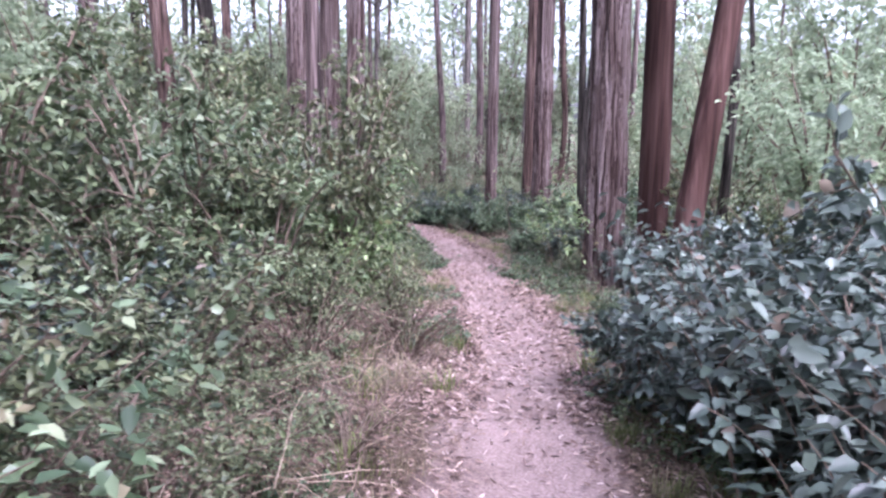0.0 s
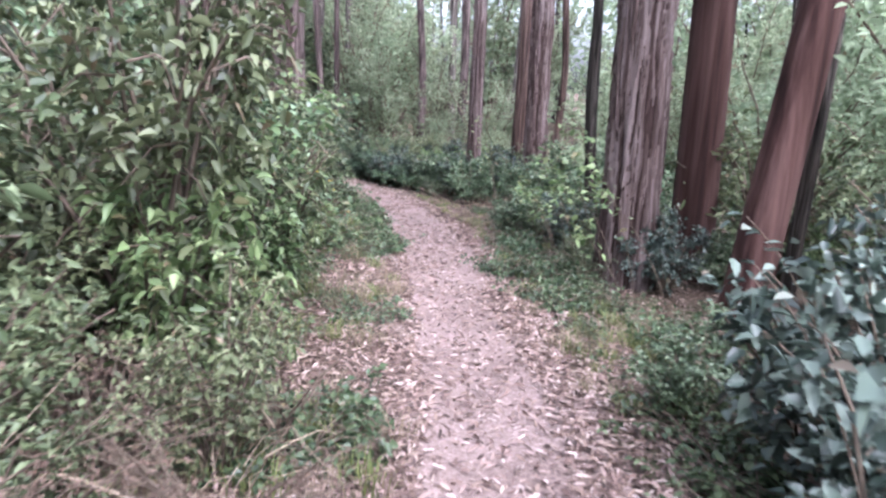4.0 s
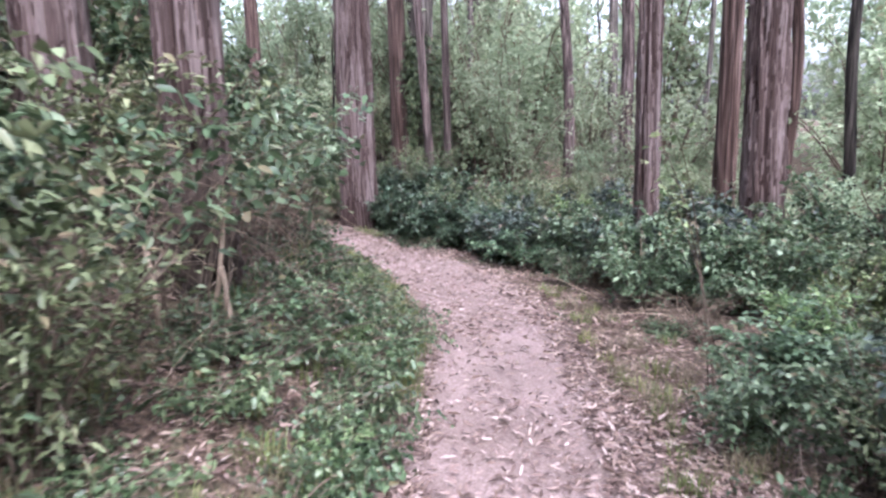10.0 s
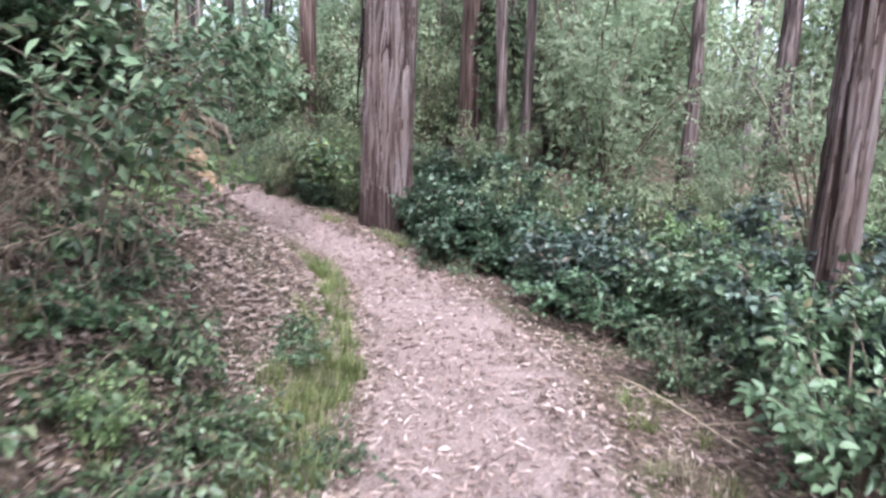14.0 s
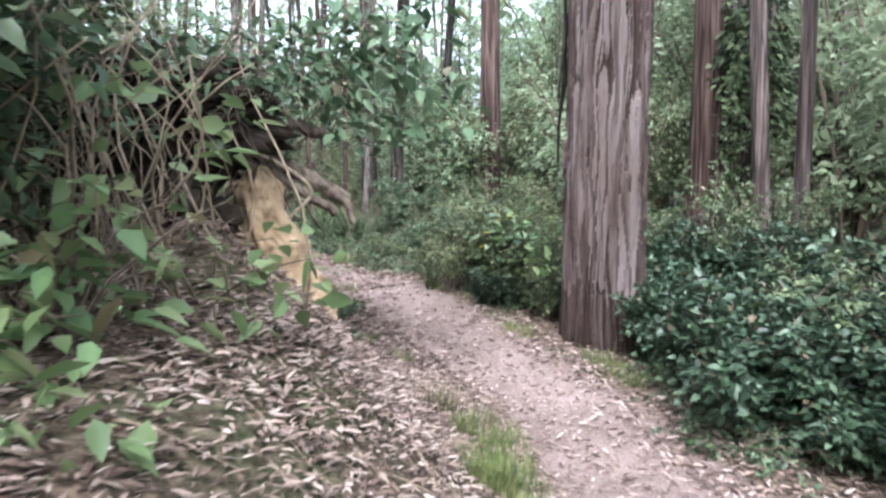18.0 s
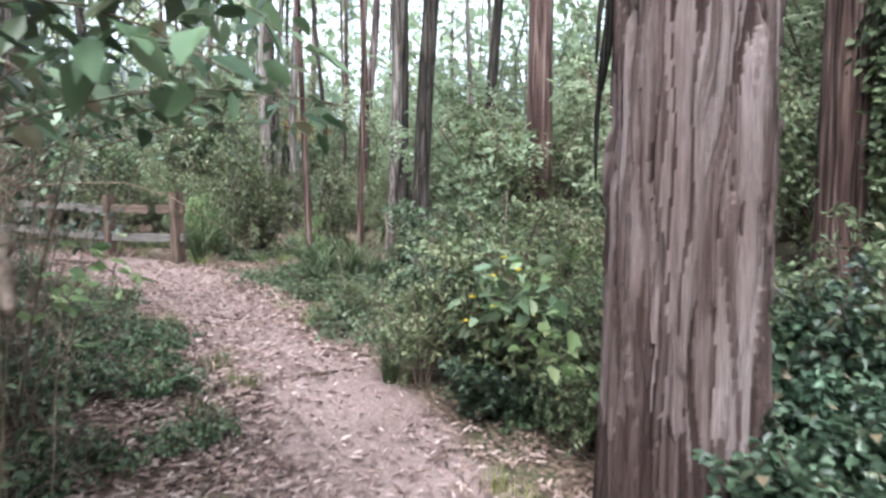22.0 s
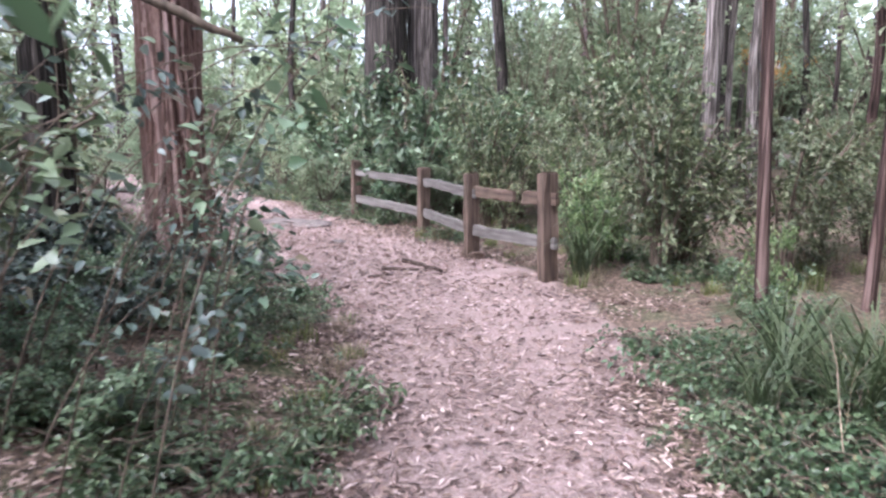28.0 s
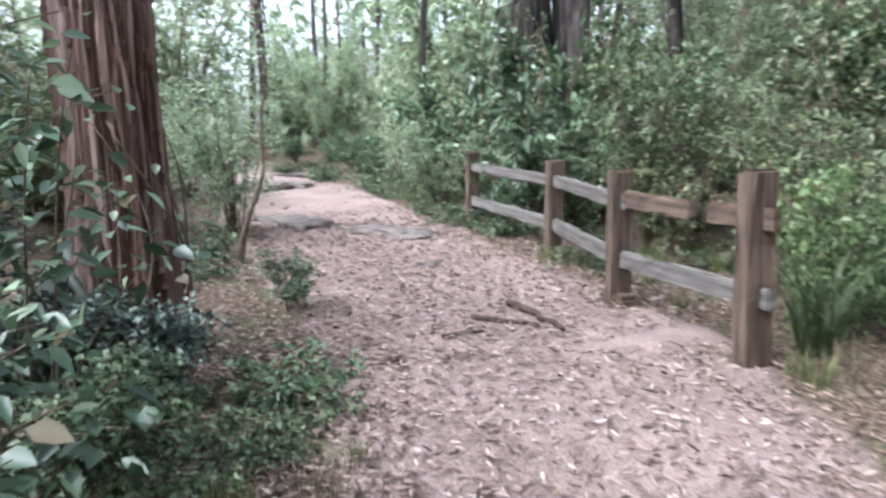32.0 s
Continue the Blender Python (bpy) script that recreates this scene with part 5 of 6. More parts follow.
strew("leaf_litter", "tan fallen leaves on the trail past the old tree", 7, 9000, 19, 28, 0.65, 0.07, LITTER_PALE, 0.5)
strew("leaf_litter", "dark brown fallen leaves on the wide trail by the fence", 8, 6500, 29, 41, 1.2, 0.07, LITTER, 0.0)
strew("leaf_litter", "fallen brown leaves under the shrubs", 3, 30000, 0, END, 3.5, 0.075, LITTER, 0.9)


def stick(x, y, length, turn, r, seed, mat=MAT_TWIG, label="fallen dry stick lying on the ground", lift=0.0):
    q = np.random.RandomState(seed)
    u = np.linspace(-0.5, 0.5, 7)
    xs = x + np.cos(turn) * u * length + q.normal(0, 0.02 * length, 7)
    ys = y + np.sin(turn) * u * length + q.normal(0, 0.02 * length, 7)
    zs = ground(xs, ys) + r * 0.8 + lift * (u + 0.5)
    v, f = tube(np.stack([xs, ys, zs], 1), np.linspace(r, r * 0.5, 7), 7, 0.12, q)
    return tagged(new("stick", mesh_of("stick", v, f, [mat])), label, "stick")


stick(-13.45, 21.65, 0.75, 0.5, 0.032, 1, MAT_DARKSTICK, "dark fallen branch lying across the trail")
stick(-13.3, 21.44, 0.5, 1.2, 0.024, 2, MAT_DARKSTICK, "dark forked twig lying on the trail")
stick(-12.98, 21.15, 0.3, 2.2, 0.018, 3, MAT_DARKSTICK, "small dark twig lying on the trail")
stick(-0.43, 11.82, 0.65, 0.25, 0.014, 4)
stick(-0.43, 11.73, 0.5, -0.2, 0.018, 5)
stick(-1.51, 7.56, 0.9, 0.6, 0.035, 6, MAT_LOG, "thick fallen branch lying in leaf litter")
stick(-9.97, 22.14, 0.7, 2.3, 0.006, 7, MAT_TWIG, "thin bent twig lying on the trail")
stick(-7.88, 21.04, 0.4, 0.2, 0.012, 8, MAT_DARKSTICK, "small dark twig lying on the trail")
stick(-5.7, 20.68, 0.35, 0.9, 0.012, 9, MAT_DARKSTICK, "small dark twig lying on the trail")
stick(-8.19, 21.28, 0.45, 0.4, 0.01, 10, MAT_DARKSTICK, "small dark twig lying on the trail")

# small grass along the edges
TUFTS = [tuft_mesh(200 + k, 70, 0.2, 0.006, 0.14, LEAF["grass"]) for k in range(3)] + [tuft_mesh(210 + k, 60, 0.26, 0.005, 0.16, LEAF["straw"], 0.9) for k in range(2)]
LUSH = [tuft_mesh(220 + k, 130, 0.26, 0.008, 0.2, LEAF["grass"], 0.8) for k in range(2)]


rest = {False: [], True: []}


def tufts(rows, seed):
    """Rows of arc from, arc to, offset from, offset to, count, size, share of dry tufts; part of the thick rows is kept for the grass sward."""
    r = np.random.RandomState(seed)
    for s0, s1, o0, o1, count, size, dry in rows:
        for k in range(count):
            p = beside(r.uniform(s0, s1), r.uniform(o0, o1))
            if abs(on_trail(p[0], p[1])[1][0]) < 0.3:
                continue
            straw = r.uniform() < dry
            me = TUFTS[3 + r.randint(2)] if straw else (LUSH[r.randint(2)] if size > 1.15 else TUFTS[r.randint(3)])
            c = size * r.uniform(0.7, 1.3)
            place = Matrix.LocRotScale((p[0], p[1], gz(p[0], p[1])), Euler((0, 0, r.uniform(0, 6.28))), (c, c, c))
            if k % 3 and count > 30:
                rest[straw].append((me, place))
                continue
            ob = new("grass_tuft", me)
            ob.matrix_basis = place
            tagged(ob, "tuft of dry straw-coloured grass" if straw else "tuft of green grass at the trail's edge", "grass", "grass tufts along the trail")


tufts([
    (4, 13, 0.1, 1.4, 70, 0.9, 0.75),
    (9, 14, 0.0, 0.5, 14, 0.7, 0.4),
    (13.5, 19.5, 0.0, 0.6, 34, 0.75, 0.2),
    (17.5, 24.2, 0.0, 0.4, 130, 0.6, 0.15),
    (18.5, 23.6, 0.0, 0.28, 70, 0.62, 0.0),
    (13.5, 19.5, 0.3, 1.4, 60, 0.6, 0.25),
    (14.5, 20, -0.7, -0.1, 50, 0.55, 0.5),
    (16, 21, -0.9, -0.15, 16, 0.6, 0.4),
    (8, 12, -1.2, -0.1, 10, 0.8, 0.1),
    (10.5, 16, -1.2, -0.12, 90, 0.6, 0.4),
    (5, 9, -0.8, -0.1, 36, 0.6, 0.3),
], 1)
tufts([
    (25, 30, 0.0, 0.5, 14, 0.7, 0.3),
    (29, 33.5, 0.0, 0.6, 18, 0.7, 0.4),
    (24.5, 31, -0.5, 0.0, 16, 0.7, 0.3),
    (30.5, 34, -3.2, -1.2, 40, 0.9, 0.15),
    (33, 44, -2.4, -0.1, 90, 0.8, 0.25),
], 2)
for straw, kept in rest.items():
    pieces = []
    for me, place in kept:
        co = np.empty(len(me.vertices) * 3, np.float32)
        me.vertices.foreach_get("co", co)
        m = np.array(place)
        fc = np.empty(len(me.loops), np.int32)
        me.loops.foreach_get("vertex_index", fc)
        pieces.append((co.reshape(-1, 3) @ m[:3, :3].T + m[:3, 3], fc.reshape(-1, 4)))
    v, f = joined(pieces)
    tagged(new("grass", mesh_of("grass", v, f, [LEAF["straw" if straw else "grass"]])), "dry straw-coloured grass beside the trail" if straw else "short green grass along the trail", "grass", kind="stuff")


# ---------- eroded clay bank with an overhanging root mass ----------
def lump(name, c, rx, ry, rz, mat, label, category, seed, amp=0.22, freq=2.5, turn=0.0, n=34):
    """A rough, uneven boulder-like body."""
    rng = np.random.RandomState(seed)
    off = Vector(rng.uniform(-50, 50, 3))
    bm = bmesh.new()
    bmesh.ops.create_icosphere(bm, subdivisions=5, radius=1.0)
    for v in bm.verts:
        d = v.co.normalized()
        k = 1 + amp * noise.fractal(d * freq + off, 0.75, 2.1, 7) - 0.5 * amp * abs(noise.noise(d * freq * 2.3 + off))
        v.co = Vector((d.x * rx * k, d.y * ry * k, d.z * rz * k))
    me = bpy.data.meshes.new(name)
    bm.to_mesh(me)
    bm.free()
    me.materials.append(mat)
    me.polygons.foreach_set("use_smooth", np.full(len(me.polygons), True))
    ob = new(name, me)
    ob.matrix_basis = pose(*c, 0, 0, turn)
    return tagged(ob, label, category)


def clay_nose():
    """The bank's bare end: a thin neck of sandy clay under the roots, ledged below, running out into an apron."""
    e, n = np.array((0.38, 0.92)), np.array((0.92, -0.38))
    levels = [0.44, 0.34, 0.2, 0.1, 0.02, -0.1, -0.2, -0.32, -0.45, -0.6, -0.8, -1.1]
    sideways = [0.0, 0.0, 0.0, 0.03, 0.07, 0.08, 0.09, 0.11, 0.1, 0.1, 0.1, 0.1]
    forward = [0.0, 0.0, 0.0, 0.0, 0.02, 0.03, 0.05, 0.08, 0.1, 0.12, 0.12, 0.12]
    radius = [0.05, 0.13, 0.125, 0.16, 0.2, 0.2, 0.25, 0.26, 0.28, 0.3, 0.33, 0.36]
    zs = np.linspace(-1.1, 0.44, 110)
    a = np.arange(96) * 2 * np.pi / 96
    up = levels[::-1]
    v = []
    for z in zs:
        o, w, r = (np.interp(z, up, c[::-1]) for c in (sideways, forward, radius))
        for t in a:
            q = Vector((math.cos(t), math.sin(t), z * 2.2))
            ledge = noise.noise(Vector((q.x * 0.8, q.y * 0.8, round(z * 17 + 0.9 * noise.noise(q * 1.4)) * 1.7)))
            k = 1 + 0.16 * noise.fractal(q * 1.8, 0.45, 2.2, 8) + 0.13 * ledge - 0.08 * abs(noise.noise(q * 2.9 + Vector((7, 3, 1)))) + 0.02 * noise.noise(q * 14)
            p = np.array((-4.25, 18.03)) + e * o + n * w + np.array((math.cos(t), math.sin(t))) * r * k
            v.append((p[0], p[1], z + 0.015 * noise.noise(q * 5)))
    i = np.arange(110 * 96).reshape(110, 96)
    j = np.roll(i, -1, 1)
    f = [tuple(q) for q in np.stack([i[:-1], j[:-1], j[1:], i[1:]], -1).reshape(-1, 4)] + [tuple(int(q) for q in i[-1])]
    tagged(new("clay_bank", mesh_of("clay_bank", v, f, [MAT_SAND])), "bare crumbling orange-tan sandy clay bank", "bank")


clay_nose()
root_mass = lump("root_mass", (-4.79, 17.68, 0.71), 0.72, 0.66, 0.36, MAT_SHADED_EARTH, "dark overhanging mass of roots and earth above a hollow", "root mass", 3, 0.45, 5.0)
# Solid dark lump in place of the cavity; its shade is in the colour.
lump("earth_mound", (-4.62, 17.57, 0.10), 0.46, 0.4, 0.42, MAT_SHADED_EARTH, "dark hollow earth under the roots", "earth", 4, 0.45, 4.5)


def branch(name, pts, r0, r1, mat, label, category, seed, sides=9):
    q = np.random.RandomState(seed)
    p = np.array(pts, float)
    u = np.linspace(0, 1, len(p))
    w = np.linspace(0, 1, len(p) * 4)
    fine = np.stack([np.interp(w, u, p[:, c]) for c in range(3)], 1)
    for _ in range(2):
        fine[1:-1] = (fine[:-2] + 2 * fine[1:-1] + fine[2:]) / 4
    fine += q.normal(0, r0 * 0.15, fine.shape)
    v, f = tube(fine, np.linspace(r0, r1, len(fine)), sides, 0.12, q)
    return tagged(new(name, mesh_of(name, v, f, [mat])), label, category)


branch("dead_branch", [(-4.94, 17.91, 0.70), (-4.58, 18.03, 0.73), (-4.36, 18.30, 0.71), (-4.24, 18.53, 0.64)], 0.075, 0.03, MAT_LOG, "dark dead branch sticking out of the bank", "branch", 1)
branch("dead_log", [(-4.85, 18.12, 0.70), (-4.62, 18.22, 0.60), (-4.44, 18.32, 0.48), (-4.28, 18.45, 0.36), (-4.14, 18.59, 0.26)], 0.062, 0.042, MAT_DEADWOOD, "thick grey weathered dead log jutting from the bank", "log", 2, 14)
branch("dead_log", [(-4.72, 18.26, 0.60), (-4.5, 18.24, 0.44), (-4.36, 18.36, 0.34), (-4.26, 18.45, 0.25), (-4.16, 18.53, 0.17)], 0.04, 0.026, MAT_DEADWOOD, "split grey strand of a weathered dead log", "log", 3, 12)
branch("dead_log", [(-4.16, 18.57, 0.27), (-4.11, 18.6, 0.2), (-4.1, 18.6, 0.1)], 0.028, 0.016, MAT_DEADWOOD, "broken hooked end of a dead log", "log", 8, 10)
branch("dead_branch", [(-4.80, 17.64, 0.71), (-4.56, 17.82, 0.53), (-4.26, 18.08, 0.52), (-4.05, 18.29, 0.31), (-4.12, 18.12, 0.15), (-4.24, 17.97, 0.07)], 0.018, 0.007, MAT_DRYSTEM, "pale bent dry branch hanging over the bank", "branch", 4)
branch("dead_branch", [(-4.72, 17.65, 0.39), (-4.45, 17.86, 0.49), (-4.31, 18.08, 0.46), (-4.21, 18.19, 0.21)], 0.014, 0.006, MAT_DRYSTEM, "pale dry branch hanging over the bank", "branch", 5)

rng = np.random.RandomState(15)
c0 = np.array((-4.70, 17.65, 0.62))
for k in range(60):
    a = rng.uniform(0, 6.28)
    st = c0 + np.array([np.cos(a) * 0.6, np.sin(a) * 0.6, rng.uniform(-0.15, 0.4)])
    w = np.array([np.cos(a + rng.normal(0, 0.6)), np.sin(a + rng.normal(0, 0.6)), rng.uniform(-1.1, 0.3)]) * rng.uniform(0.25, 0.7)
    u = np.linspace(0, 1, 7)[:, None]
    pts = st - w * 0.25 + w * u + np.array([0, 0, -0.25]) * u * u + rng.normal(0, 0.02, (7, 3))
    v, f = tube(pts, np.linspace(0.008, 0.002, 7) * rng.uniform(0.4, 1.2), 5)
    part("root", mesh_of("root", v, f, [MAT_LOG if k % 4 else MAT_DRYSTEM]), root_mass).matrix_basis = root_mass.matrix_basis.inverted()

for k in range(60):
    r = np.random.RandomState(950 + k)
    p = beside(r.uniform(19.5, 24.3), r.uniform(0.35, 1.5))
    stick(p[0], p[1], r.uniform(0.25, 0.7), r.uniform(0, 3.14), r.uniform(0.003, 0.007), 950 + k, MAT_DRYSTEM, "thin dry stalk lying on the bank")

# dry canes and roots hanging over the bank
rng = np.random.RandomState(14)
for k in range(80):
    px, d = rng.uniform(0, 0.72), rng.uniform(0, 1)
    a, b = np.array((-3.34, 16.34, 0.19)), np.array((-4.05, 17.77, 0.05))
    x, y = a[0] + (b[0] - a[0]) * px + rng.normal(0, 0.25), a[1] + (b[1] - a[1]) * px + rng.normal(0, 0.25)
    g = gz(x, y)
    top = g + rng.uniform(0.7, 1.9)
    u = np.linspace(0, 1, 8)
    lean = rng.normal(0, 0.36, 2)
    pts = np.stack([x + lean[0] * u + 0.11 * np.sin(u * 6 + k), y + lean[1] * u + 0.11 * np.cos(u * 5 + k), g - 0.03 + (top - g) * (u - 0.25 * u**3 * rng.uniform(0, 1))], 1)
    v, f = tube(pts, np.linspace(0.007, 0.003, 8) * rng.uniform(0.4, 1.1), 5)
    tagged(new("dry_cane", mesh_of("dry_cane", v, f, [MAT_DRYSTEM])), "pale dry vine cane standing on the bank", "cane", "dry canes on the bank")


# ---------- arching leafy canes ----------
def cane(base, tip, n, leaf, mat, seed, label, rise=0.6, from_u=0.45, flowers=0, clump=3):
    """A cane that springs from the ground, arches over and carries leaves towards its end."""
    r = np.random.RandomState(seed)
    b = np.array([base[0], base[1], gz(base[0], base[1]) - 0.03])
    t = np.array(tip, float)
    mid = (b + t) / 2 + np.array([(b[0] - t[0]) * 0.15, (b[1] - t[1]) * 0.15, rise * max(0.25, t[2] - b[2]) * 0.55])
    u = np.linspace(0, 1, 14)[:, None]
    p = b * (1 - u) ** 2 + 2 * mid * u * (1 - u) + t * u * u
    e = thing("leafy_cane", b[0], b[1], label, "shrub", "arching canes beside the trail", z=b[2])
    o = np.array(b)
    v, f = tube(p - o, np.linspace(0.005, 0.002, 14), 5)
    part("cane", mesh_of("cane", v, f, [MAT_TWIG]), e)
    n, leaf = int(n * 1.4), leaf * 0.74
    w = r.uniform(from_u, 1.0, n)
    at = np.stack([np.interp(w, u[:, 0], p[:, c]) for c in range(3)], 1) - o + r.normal(0, leaf * 0.75, (n, 3))
    way = unit(r, n, 0.35) + (t - mid) / (np.linalg.norm(t - mid) + 1e-6) * 0.5 + np.array([0, 0, -0.25])
    lv, lf = leaves(r, at, way, leaf, leaf * 0.58, 0.15, 0.35)
    part("foliage", mesh_of("foliage", lv, lf, [mat]), e)
    for k in range(flowers):
        c = at[r.randint(n)] + np.array([0, 0, 0.02])
        m = 7
        aa = np.arange(m) * 2 * np.pi / m
        fv, ff = leaves(r, np.repeat(c[None], m, 0), np.stack([np.cos(aa), np.sin(aa), np.full(m, 0.35)], 1), 0.024, 0.014)
        part("flower", mesh_of("flower", fv, ff, [MAT_YELLOW]), e, "small yellow flower")


def canes(rows, side, seed0, mat, leaf, n, label, rise=0.6, from_u=0.45, flowers=0, away=0.0):
    """Canes ending at the given places, rooted on that side of the trail (1 left, -1 right)."""
    for k, tip in enumerate(rows):
        s, d, z, w = (float(q[0]) for q in on_trail(tip[0], tip[1]))
        r = np.random.RandomState(seed0 + k)
        foot = beside(min(max(s + r.uniform(-0.5, 0.5), 0.1), ARC[-1] - 0.1), side * max(0.5, abs(d) * (1 if d * side > 0 else 0) - w + away + r.uniform(0.35, 0.8)))
        cane(foot, tip, n, leaf, mat, seed0 + k, label, rise, from_u, flowers)


GREEN = "arching cane with broad fresh green leaves"
DULL = "arching cane with dull blue-green leaves"
canes([(-2.88, 16.43, 0.22), (-2.62, 16.35, -0.16), (-3.10, 16.88, 0.33), (-2.92, 17.24, -0.03), (-2.79, 16.28, -0.04), (-3.09, 16.46, 0.27), (-2.90, 16.54, -0.04), (-3.08, 17.07, 0.15), (-3.13, 16.78, 0.70), (-3.10, 17.03, 0.62)], 1, 500, LEAF["bright"], 0.145, 13, GREEN, 0.5, 0.6)
canes([(-3.51, 16.62, 0.86), (-3.55, 16.81, 0.81), (-3.54, 17.00, 0.94), (-3.56, 17.21, 0.83), (-3.51, 17.39, 1.00), (-3.62, 17.64, 0.84), (-3.54, 17.84, 1.03), (-3.44, 16.64, 0.58), (-3.55, 17.09, 0.58), (-3.30, 16.47, 0.43), (-3.67, 18.18, 0.88), (-3.64, 18.41, 1.20)], 1, 920, LEAF["broad"], 0.085, 36, "arching cane with dense dark green leaves", 0.8, 0.35, 0, 0.6)
canes([(-2.93, 17.27, 0.09), (-3.81, 17.74, 0.78), (-3.72, 17.48, 0.52), (-3.15, 17.25, 0.15)], 1, 530, LEAF["bright"], 0.11, 7, GREEN, 0.5, 0.75)
canes([(-4.14, 19.29, 0.82), (-4.16, 18.91, 0.99), (-4.06, 19.54, 0.69), (-4.21, 18.49, 0.91), (-4.17, 18.69, 1.08), (-4.20, 18.28, 0.97), (-4.29, 19.19, 1.13), (-4.43, 18.94, 0.83), (-4.53, 18.62, 0.70)], 1, 540, LEAF["broad"], 0.1, 34, GREEN, 1.2, 0.5, 0, 1.0)
canes([(-4.31, 19.64, 0.63), (-4.44, 19.55, 0.74), (-4.37, 19.92, 0.74), (-5.05, 19.23, 0.78), (-5.18, 19.00, 0.75), (-4.99, 19.48, 0.82), (-5.23, 19.40, 0.72), (-5.38, 19.14, 0.68)], 1, 560, LEAF["broad"], 0.095, 20, GREEN, 1.2, 0.62, 0, 1.3)
canes([(-6.15, 19.03, 0.98), (-6.23, 19.51, 1.03), (-6.23, 19.73, 1.07), (-6.52, 19.98, 1.10), (-6.99, 20.41, 1.04), (-6.72, 20.15, 1.07), (-6.21, 19.25, 0.98)], 1, 580, LEAF["blue"], 0.085, 24, GREEN, 1.2, 0.6, 0, 1.3)
canes([(-8.52, 20.67, 1.15), (-8.52, 20.45, 1.00), (-8.64, 20.62, 0.95), (-8.62, 20.80, 1.18), (-8.56, 21.18, 1.31), (-8.38, 19.87, 1.00), (-8.15, 19.87, 1.13), (-8.42, 20.04, 1.14), (-8.78, 19.76, 0.71), (-8.78, 19.90, 0.30)], 1, 600, LEAF["blue"], 0.08, 16, DULL, 1.1, 0.6, 0, 1.0)
canes([(-10.42, 20.29, 0.93), (-10.55, 20.29, 0.88), (-10.45, 20.18, 0.37), (-10.19, 20.29, 0.77), (-10.63, 20.23, 0.63), (-10.17, 20.28, 0.51), (-10.02, 20.32, 0.27), (-10.36, 20.26, 0.26), (-10.30, 20.31, 1.05)], 1, 620, LEAF["broad"], 0.08, 17, DULL, 0.7, 0.5, 0, 0.5)
canes([(-1.47, 14.95, 0.63), (-1.42, 15.05, 0.54), (-1.41, 14.87, 0.50), (-1.44, 15.18, 0.60), (-1.47, 15.32, 0.53), (-1.53, 15.05, 0.41), (-1.57, 15.18, 0.44), (-1.74, 15.44, 0.75), (-1.77, 15.72, 0.64), (-1.94, 16.09, 0.89)], 1, 640, LEAF["broad"], 0.1, 26, DULL, 0.7, 0.45)
canes([(-1.25, 13.66, 0.79), (-1.19, 13.89, 0.74), (-1.27, 14.37, 0.69), (-1.35, 14.27, 0.90), (-1.32, 14.82, 0.89), (-1.29, 15.06, 1.04), (-1.28, 13.81, 0.62), (-1.24, 13.53, 0.65), (-1.32, 14.60, 0.61)], 1, 660, LEAF["broad"], 0.08, 38, DULL, 0.8, 0.4)
canes([(-1.07, 11.96, 0.67), (-1.09, 12.94, 0.74), (-1.04, 13.42, 0.81), (-1.03, 13.18, 1.02), (-1.14, 12.65, 0.94), (-1.11, 13.83, 0.60), (-1.04, 12.73, 0.48)], 1, 680, LEAF["small"], 0.07, 34, "arching cane with narrow grey-green leaves", 0.9, 0.35)
canes([(-0.81, 10.44, 0.13), (-0.67, 10.77, 0.11), (-0.71, 10.35, 0.02), (-0.46, 10.08, -0.10), (-0.46, 10.58, -0.11), (-0.94, 10.14, 0.42), (-0.75, 9.96, 0.15), (-0.87, 10.29, 0.23)], 1, 700, LEAF["broad"], 0.1, 14, "leafy cane with light green leaves and small yellow flowers", 0.5, 0.4, 2)
canes([(-0.62, 7.03, 1.12), (-0.52, 7.33, 1.11), (-0.42, 7.71, 1.17), (-0.34, 7.96, 1.05), (-0.25, 8.31, 1.01), (-0.51, 7.56, 0.86), (-0.58, 7.17, 0.89), (-0.54, 6.80, 0.68), (-0.34, 7.81, 0.53), (-0.56, 7.28, 1.34)], 1, 720, LEAF["bright"], 0.1, 26, GREEN, 0.8, 0.4)
canes([(0.95, 3.65, 1.04), (1.04, 3.59, 0.84), (1.17, 3.17, 0.76), (1.15, 3.02, 0.64), (1.10, 3.29, 0.66), (1.18, 3.45, 1.13), (1.15, 3.56, 0.98), (1.24, 3.29, 0.94)], -1, 740, LEAF["blue"], 0.1, 20, DULL, 0.5, 0.4)
canes([(1.39, 5.25, 0.62), (1.49, 5.57, 0.72), (1.44, 5.18, 0.52)], -1, 760, LEAF["blue"], 0.085, 10, DULL, 0.5, 0.7)
canes([(1.28, 10.23, 0.12), (1.32, 10.10, 0.12), (1.71, 9.24, 0.59), (1.61, 9.42, 0.24), (1.58, 10.10, 0.50), (0.99, 14.00, 0.68), (1.11, 13.88, 0.72), (0.98, 14.31, 0.43)], -1, 770, LEAF["bright"], 0.085, 16, GREEN, 0.6, 0.5)


# ---------- strap-leaved clump, ivy, amber tree, rock steps ----------
BLADES = [tuft_mesh(320 + k, 1, 0.85, 0.016, 0.01, LEAF["strap"], 1.1) for k in range(6)]


